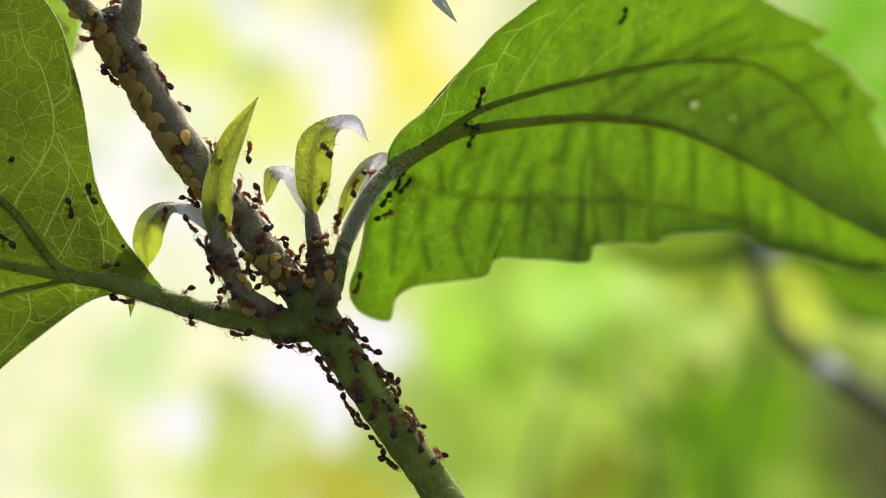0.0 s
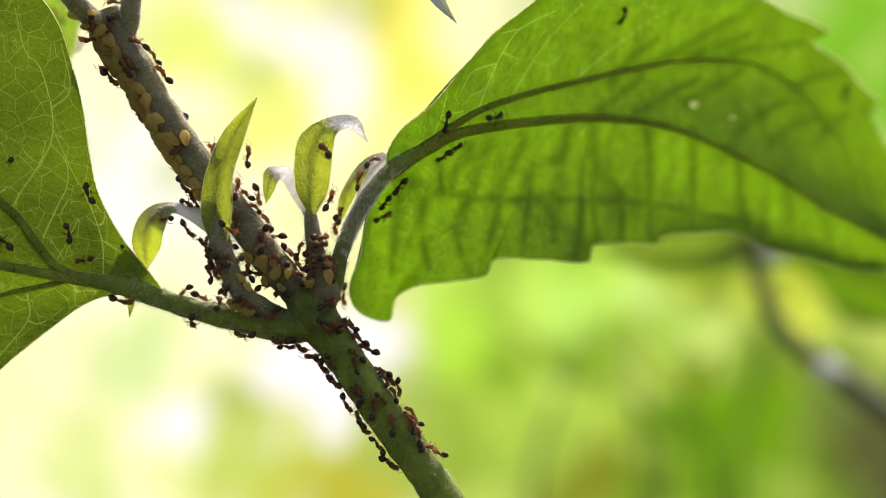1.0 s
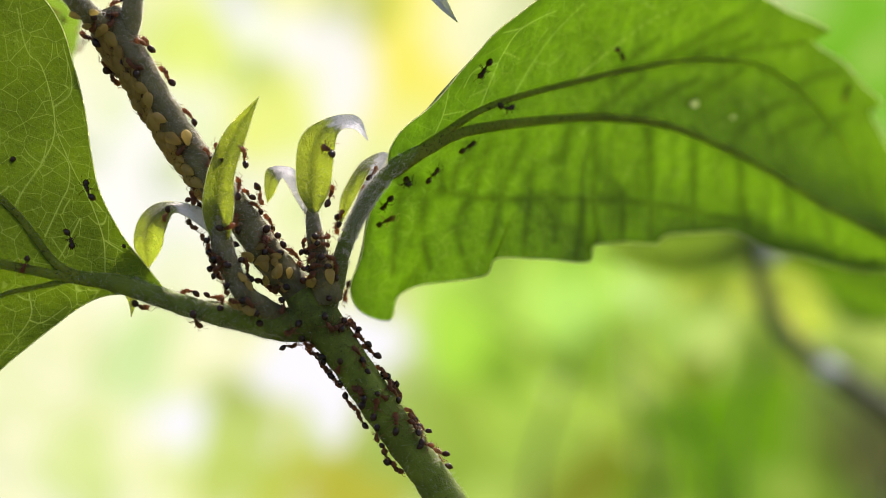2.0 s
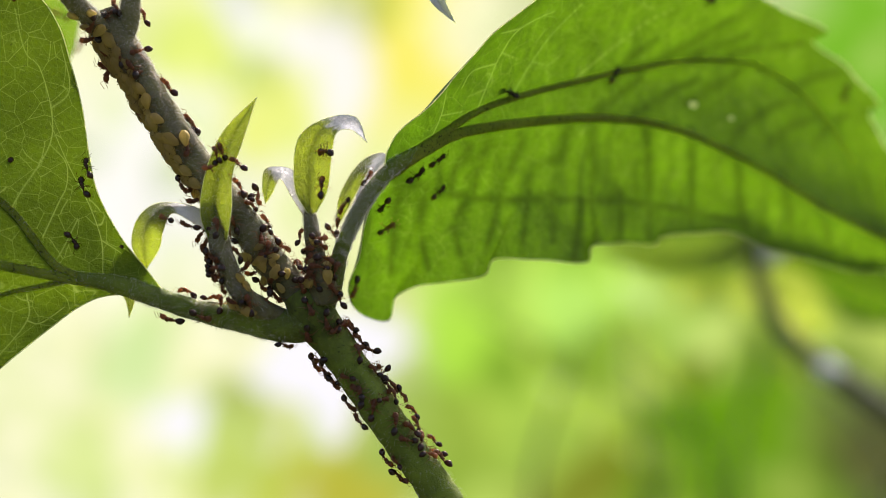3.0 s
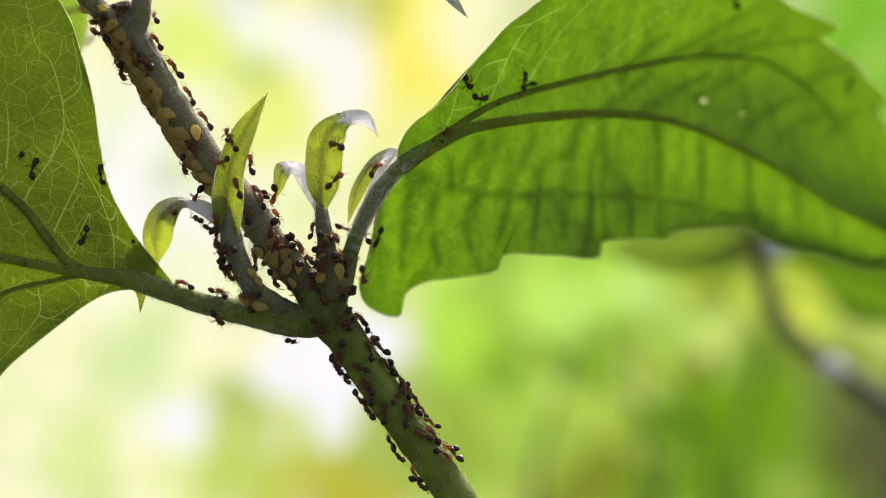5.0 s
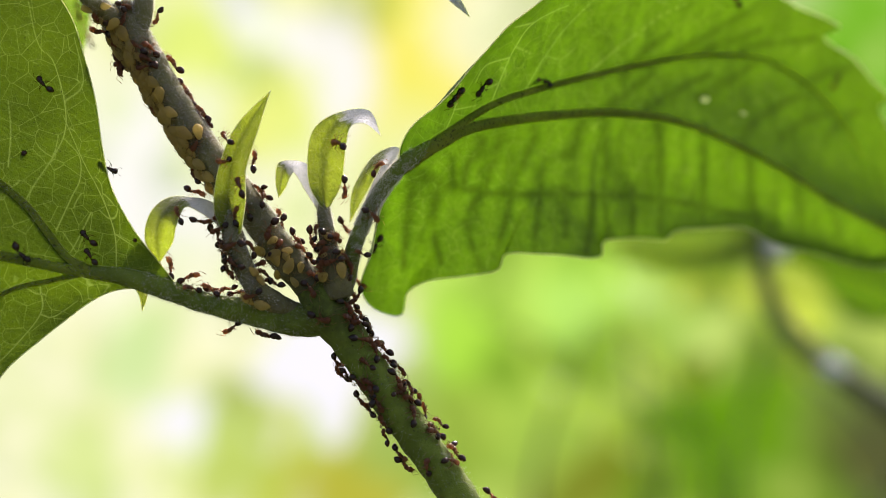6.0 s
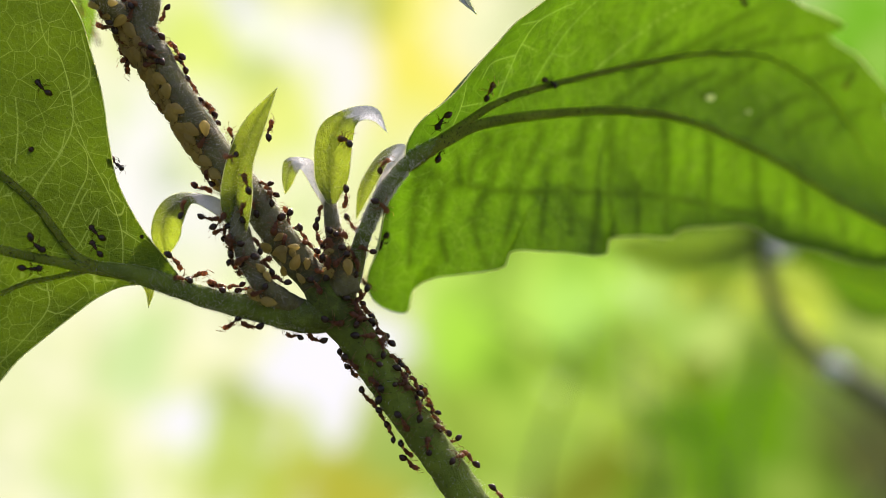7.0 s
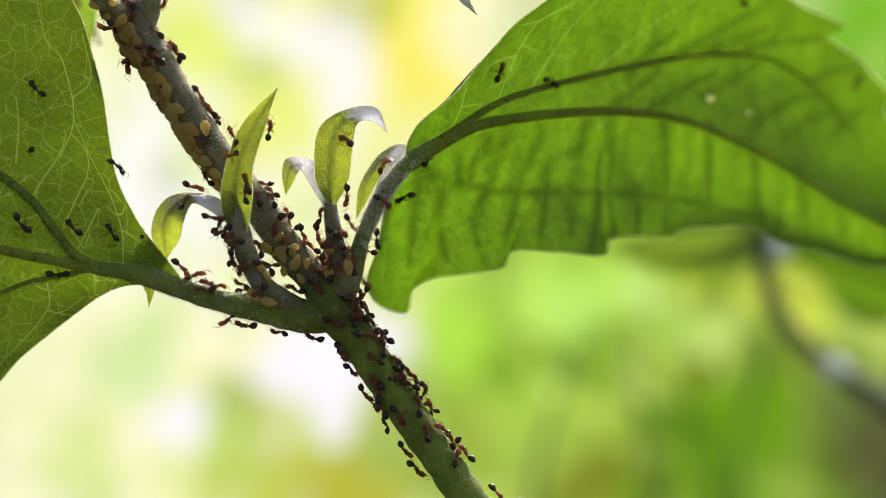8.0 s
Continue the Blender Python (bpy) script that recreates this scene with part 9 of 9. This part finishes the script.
    crawl(3, "ant darkened to a silhouette on the broad backlit leaf", [(0, -53, -6.3, 28.9, 87, -44, 20), (0.5, -52.8, -6.3, 29, 87, -44, 20), (1, -52.9, -6.3, 28.9, 87, -44, 20), (1.5, -53.3, -6.4, 28.7, 87, -44, 20), (2, -49.2, -4.7, 33.2, 88, -55, 18), (2.5, -45, -3.5, 37.7, 89, -66, 19), (3, -40.8, -2.2, 42.2, 99, -76, 6), (4.5, -40.8, -2.2, 42.2, 99, -76, 6), (5, -45.4, -3.6, 37.4, 88, -65, 20), (5.5, -50.1, -5, 32.6, 87, -54, 23), (6, -54.5, -6.9, 27.8, 83, -43, 27), (6.5, -54.6, -7, 27.8, 83, -42, 27), (7, -55.4, -7.4, 27.4, 82, -41, 29), (7.5, -55.7, -7.5, 27.2, 81, -41, 30), (8, -55.5, -7.4, 27.4, 82, -41, 29)])
    crawl(3, "ant darkened to a silhouette on the large backlit leaf", [(0, 64.5, 28.6, 48.9, -28, -22, -148), (0.5, 64.2, 28.4, 49, -39, -13, -135), (1, 64.3, 28.5, 48.9, -36, -18, -140), (1.5, 64.4, 28.6, 48.9, -33, -19, -143), (2, 62.8, 27.9, 48.7, 48, -110, 85), (2.5, 60.7, 27.4, 47.5, 122, -37, 31), (3, 58.8, 26.9, 46.2, 120, 8, 43), (4.5, 58.8, 26.9, 46.2, 120, 8, 43), (5, 61.9, 29.9, 45.5, 127, 27, 49), (8, 61.9, 29.9, 45.5, 127, 27, 49)])
    crawl(0, "reddish-brown ant with black gaster walking on the plant", [(0, -23.1, 3.9, 27.8, -55, 56, 3), (1.5, -23.1, 3.9, 27.8, -55, 56, 3), (2, -23.1, 3.9, 27.8, -67, 56, 7), (2.5, -23.1, 3.9, 27.8, -67, 56, 7), (3, -23.1, 3.9, 27.8, -55, 56, 3), (4.5, -23.1, 3.9, 27.8, -55, 56, 3), (5, -22.4, 3.3, 28, -40, 58, -1), (5.5, -22, 2.6, 27.9, -23, 61, -2), (6, -20.8, 2.2, 28.3, -5, 57, 0), (6.5, -20.7, 2, 28.2, -3, 56, 0), (7, -20.7, 2, 28.2, -5, 56, 0), (7.5, -19.8, 1.9, 26.9, 0, 59, 0), (8, -19.7, 2, 26.8, -6, 60, 0)])
    crawl(2, "reddish-brown ant with black gaster on the main stem", [(0, 6.9, 2, -15, -119, 59, -5), (4.5, 6.9, 2, -15, -119, 59, -5), (5, 6.1, 0.9, -15.4, -161, 55, -1), (5.5, 6.3, -1.4, -15.2, 161, 57, 8), (6, 7.1, -2.3, -14.5, 123, 62, 10), (6.5, 8.3, -2.5, -15.9, 92, 65, -12), (7, 9.7, -2.4, -17.5, 122, 61, 12), (7.5, 8.9, -2.6, -16.4, 118, 62, 12), (8, 9.1, -2.6, -16.7, 118, 62, 12)])
    crawl(0, "reddish-brown ant with black gaster on the main stem", [(0, 13.6, 2.1, -24.1, -32, -110, -38), (4.5, 13.7, 2.2, -24.1, -32, -110, -38), (5, 12.8, 0.9, -24.7, -10, -125, -8), (5.5, 13, -1.7, -24.2, 9, -111, 34), (6, 13.7, -2.4, -23.5, 5, -107, 73), (6.5, 12.3, -2.4, -21.5, 5, -105, 67), (7, 12.9, -2.6, -21.1, 9, -99, 79), (7.5, 12.8, -2.6, -20.3, -17, -85, 109), (8, 12.7, -2.5, -19.4, -6, -77, 106)])
    crawl(2, "reddish-brown ant with black gaster on the main stem", [(0, 16.5, 0.6, -21.7, 58, -17, 116), (5.5, 16.5, 0.6, -21.6, 56, -9, 127), (6, 16.5, 0.6, -21.6, 63, 21, 173), (6.5, 16, 0.3, -20.9, 4, 15, 179), (7, 16.4, 0.6, -21.5, 32, 15, 174), (7.5, 16.4, -0.6, -21.5, -35, 17, -175), (8, 16.4, -0.4, -21.6, -39, 16, -173)])
    crawl(0, "reddish-brown ant with black gaster on the main stem", [(0, 16.5, 2.3, -24.1, -123, -125, 19), (0.5, 17, -0.1, -22.3, 6, -58, -178), (1, 16.5, 2.3, -24.1, -123, -125, 19), (1.5, 16.5, 2.3, -24.1, -123, -125, 19), (2, 16.8, 1.7, -23.3, 29, -52, -163), (2.5, 17.1, 0.8, -22.8, 20, -63, -177), (3, 17, -0.1, -22.3, 6, -58, -178), (3.5, 16.5, 2.3, -24.1, -110, -121, 5), (4, 16.5, 2.3, -24.1, -110, -121, 5), (4.5, 17, -0.1, -22.3, 6, -58, -178), (6, 17, -0.1, -22.3, 11, -60, -178), (6.5, 17.6, -0.1, -23, 9, -60, -178), (7, 18.2, -0.2, -23.6, -1, -58, 180), (7.5, 17.4, 0.1, -22.9, 12, -59, -177), (8, 17.6, -0.1, -22.8, 1, -60, -180)])
    crawl(0, "reddish-brown ant with black gaster on the main stem", [(0, 24.4, 4.5, -30.8, -59, 48, 69), (4.5, 24.4, 4.6, -30.8, -59, 48, 69), (5, 23.9, 3.1, -30.3, -39, 23, 71), (5.5, 23.6, 1.9, -30.2, -24, -1, 50), (6, 22.1, 0.7, -28.5, -2, 51, 0), (7, 22.1, 0.7, -28.5, -2, 51, 0), (7.5, 22.1, 0.4, -28.5, -7, 49, 0), (8, 22.1, 0.7, -28.5, -2, 51, 0)])
    crawl(0, "reddish-brown ant with black gaster on the main stem", [(0, 10.2, 0, -21.6, -176, 50, 0), (5, 10.2, 0, -21.6, -178, 50, 0), (5.5, 10.2, -0, -21.6, 169, 50, -1), (6, 10.2, -0.1, -21.6, 169, 47, -1), (6.5, 10.2, 0.1, -21.6, -177, 47, 0), (7, 10.2, -0.1, -21.5, 169, 47, -1), (7.5, 10.2, -0.3, -21.5, 169, 47, -1), (8, 10.2, -0, -21.6, 167, 47, -1)])
    crawl(3, "ant darkened to a silhouette on the broad backlit leaf", [(0, -53, -6.4, 27.9, 88, 1, 18), (0.5, -52.8, -6.3, 27.9, 88, 1, 18), (1, -52.9, -6.3, 27.9, 88, 1, 18), (1.5, -53.3, -6.5, 27.9, 88, 1, 18), (2, -53.1, -6.4, 27.9, 88, 1, 18), (2.5, -52.9, -6.4, 27.9, 88, 1, 18), (3, -52.8, -6.3, 28, 88, 1, 18), (3.5, -53.7, -6.6, 27.9, 86, 1, 19), (4, -53.4, -6.5, 27.9, 88, 1, 18), (4.5, -54, -6.7, 27.9, 86, 1, 19), (5, -48.9, -5, 28, 80, -42, 23), (5.5, -43.7, -3.5, 28.2, 21, -82, 84), (6, -38.5, -2.3, 28.4, 94, -132, 1), (6.5, -39, -2.3, 28.6, 95, -132, 3), (7, -39.7, -2.5, 27.4, 97, -132, 6), (7.5, -40.3, -2.7, 27, 100, -131, 6), (8, -40.6, -2.7, 27.2, 100, -131, 6)])
    crawl(3, "ant darkened to a silhouette on the broad backlit leaf", [(0, -52.1, -8.9, 5, 97, -2, 17), (0.5, -51.9, -8.8, 5, 97, -2, 17), (1, -52, -8.8, 5, 97, -2, 17), (1.5, -52.3, -9, 4.9, 97, -2, 18), (2, -52.2, -8.9, 5, 97, -2, 17), (2.5, -52, -8.9, 5, 97, -2, 17), (3, -51.9, -8.8, 5, 97, -2, 17), (3.5, -52.7, -9.1, 4.9, 98, -3, 18), (4, -52.5, -9, 5, 97, -2, 18), (4.5, -53.1, -9.2, 4.9, 97, -3, 19), (5, -46.1, -7.3, 4.9, 99, -40, 13), (5.5, -39, -5.3, 4.9, 49, -75, 59), (6, -32, -3.5, 4.9, 122, -121, -13), (6.5, -31.7, -3.3, 5.3, 121, -120, -11), (7, -32.2, -3.4, 5.5, 120, -120, -11), (7.5, -31.5, -2.9, 6.6, 120, -119, -7), (8, -30.5, -2.2, 7.7, 119, -118, -1)])
    crawl(3, "ant darkened to a silhouette on the broad backlit leaf", [(0, -52.1, -8.9, 5.3, 97, -2, 17), (0.5, -51.9, -8.9, 5.3, 97, -2, 17), (1, -51.9, -8.9, 5.3, 97, -2, 17), (1.5, -52.3, -9, 5.3, 97, -2, 18), (2, -52.2, -9, 5.3, 97, -2, 17), (2.5, -52, -8.9, 5.3, 97, -2, 17), (3, -51.9, -8.9, 5.3, 97, -2, 17), (3.5, -52.7, -9.1, 5.3, 97, -2, 18), (4, -52.4, -9, 5.3, 97, -2, 18), (4.5, -53.1, -9.3, 5.3, 97, -2, 19), (5, -49, -8.1, 5.3, 94, 13, 16), (5.5, -44.8, -7.6, 5.3, 134, 21, 23), (6, -40.6, -6.7, 5.3, 68, 43, 5), (6.5, -40.4, -5.6, 6, 76, 44, 9), (7, -39.9, -5.4, 6.1, 77, 43, 9), (7.5, -41.1, -5.6, 7.4, 76, 44, 9), (8, -41.8, -5.5, 8.7, 76, 44, 9)])
    crawl(3, "ant darkened to a silhouette on the broad backlit leaf", [(0, -52.2, -8.6, 3.1, 98, -2, 16), (0.5, -52, -8.6, 3.1, 98, -2, 16), (1, -52, -8.6, 3.1, 98, -2, 16), (1.5, -52.4, -8.7, 3.1, 98, -3, 20), (2, -52.3, -8.7, 3.1, 98, -2, 17), (2.5, -52.1, -8.6, 3.1, 98, -2, 16), (3, -52, -8.6, 3.1, 98, -2, 16), (3.5, -52.8, -8.9, 3, 98, -3, 20), (4, -52.6, -8.8, 3.1, 98, -3, 20), (4.5, -53.2, -9, 3.1, 97, -3, 23), (5, -50.9, -8.3, 3, 97, -2, 14), (5.5, -48.5, -7.7, 3, 98, -2, 18), (6, -46.2, -6.9, 3, 99, -1, 15), (6.5, -43.5, -6.1, 2.9, 101, -8, 22), (7, -40.5, -5.2, 3.1, 104, 1, 13), (7.5, -38.4, -4.4, 2.4, 110, -3, 17), (8, -37.1, -4.1, 2.4, 113, 0, 8)])
    stem_line = [(1.5, 0, -5), (3.4, 0, -7.2), (9.7, 0, -16.4), (17.5, 0, -27.3)]
    crowd("reddish-brown ant in the crowd on the main stem", TREES[id(stem)], stem_line, 3, 11, 15, 31)
    crowd("reddish-brown ant in the crowd on the main stem", TREES[id(stem)], stem_line[1:3], 3, 4, 170, 32)
    crowd("reddish-brown ant tending aphids on the woolly shoot", TREES[id(shoot_l)], [(-9.1, -3.2, 0.3), (-11, -3.5, 3.2), (-12.2, -3.5, 6.3), (-12.8, -3.5, 8.6)], 2, 7, 175, 33)
    crowd("reddish-brown ant tending aphids on the upper stem", TREES[id(upper)], [(-3.5, 0.6, 2.2), (-8.6, 1, 8.4), (-12.5, 1.3, 13.8)], 3, 6, 60, 34)
    crowd("reddish-brown ant tending aphids near the fork", TREES[id(upper)], [(-24.9, 2, 31.9), (-27.8, 2, 36.5), (-29.2, 2, 39.7)], 3, 5, 100, 35)
    crowd("reddish-brown ant at the foot of the short shoot", TREES[id(shoot_m)], [(1.1, -2, 3), (0.3, -2, 5.9), (-0.1, -2, 8.6)], 2, 5, 70, 36)


motions()
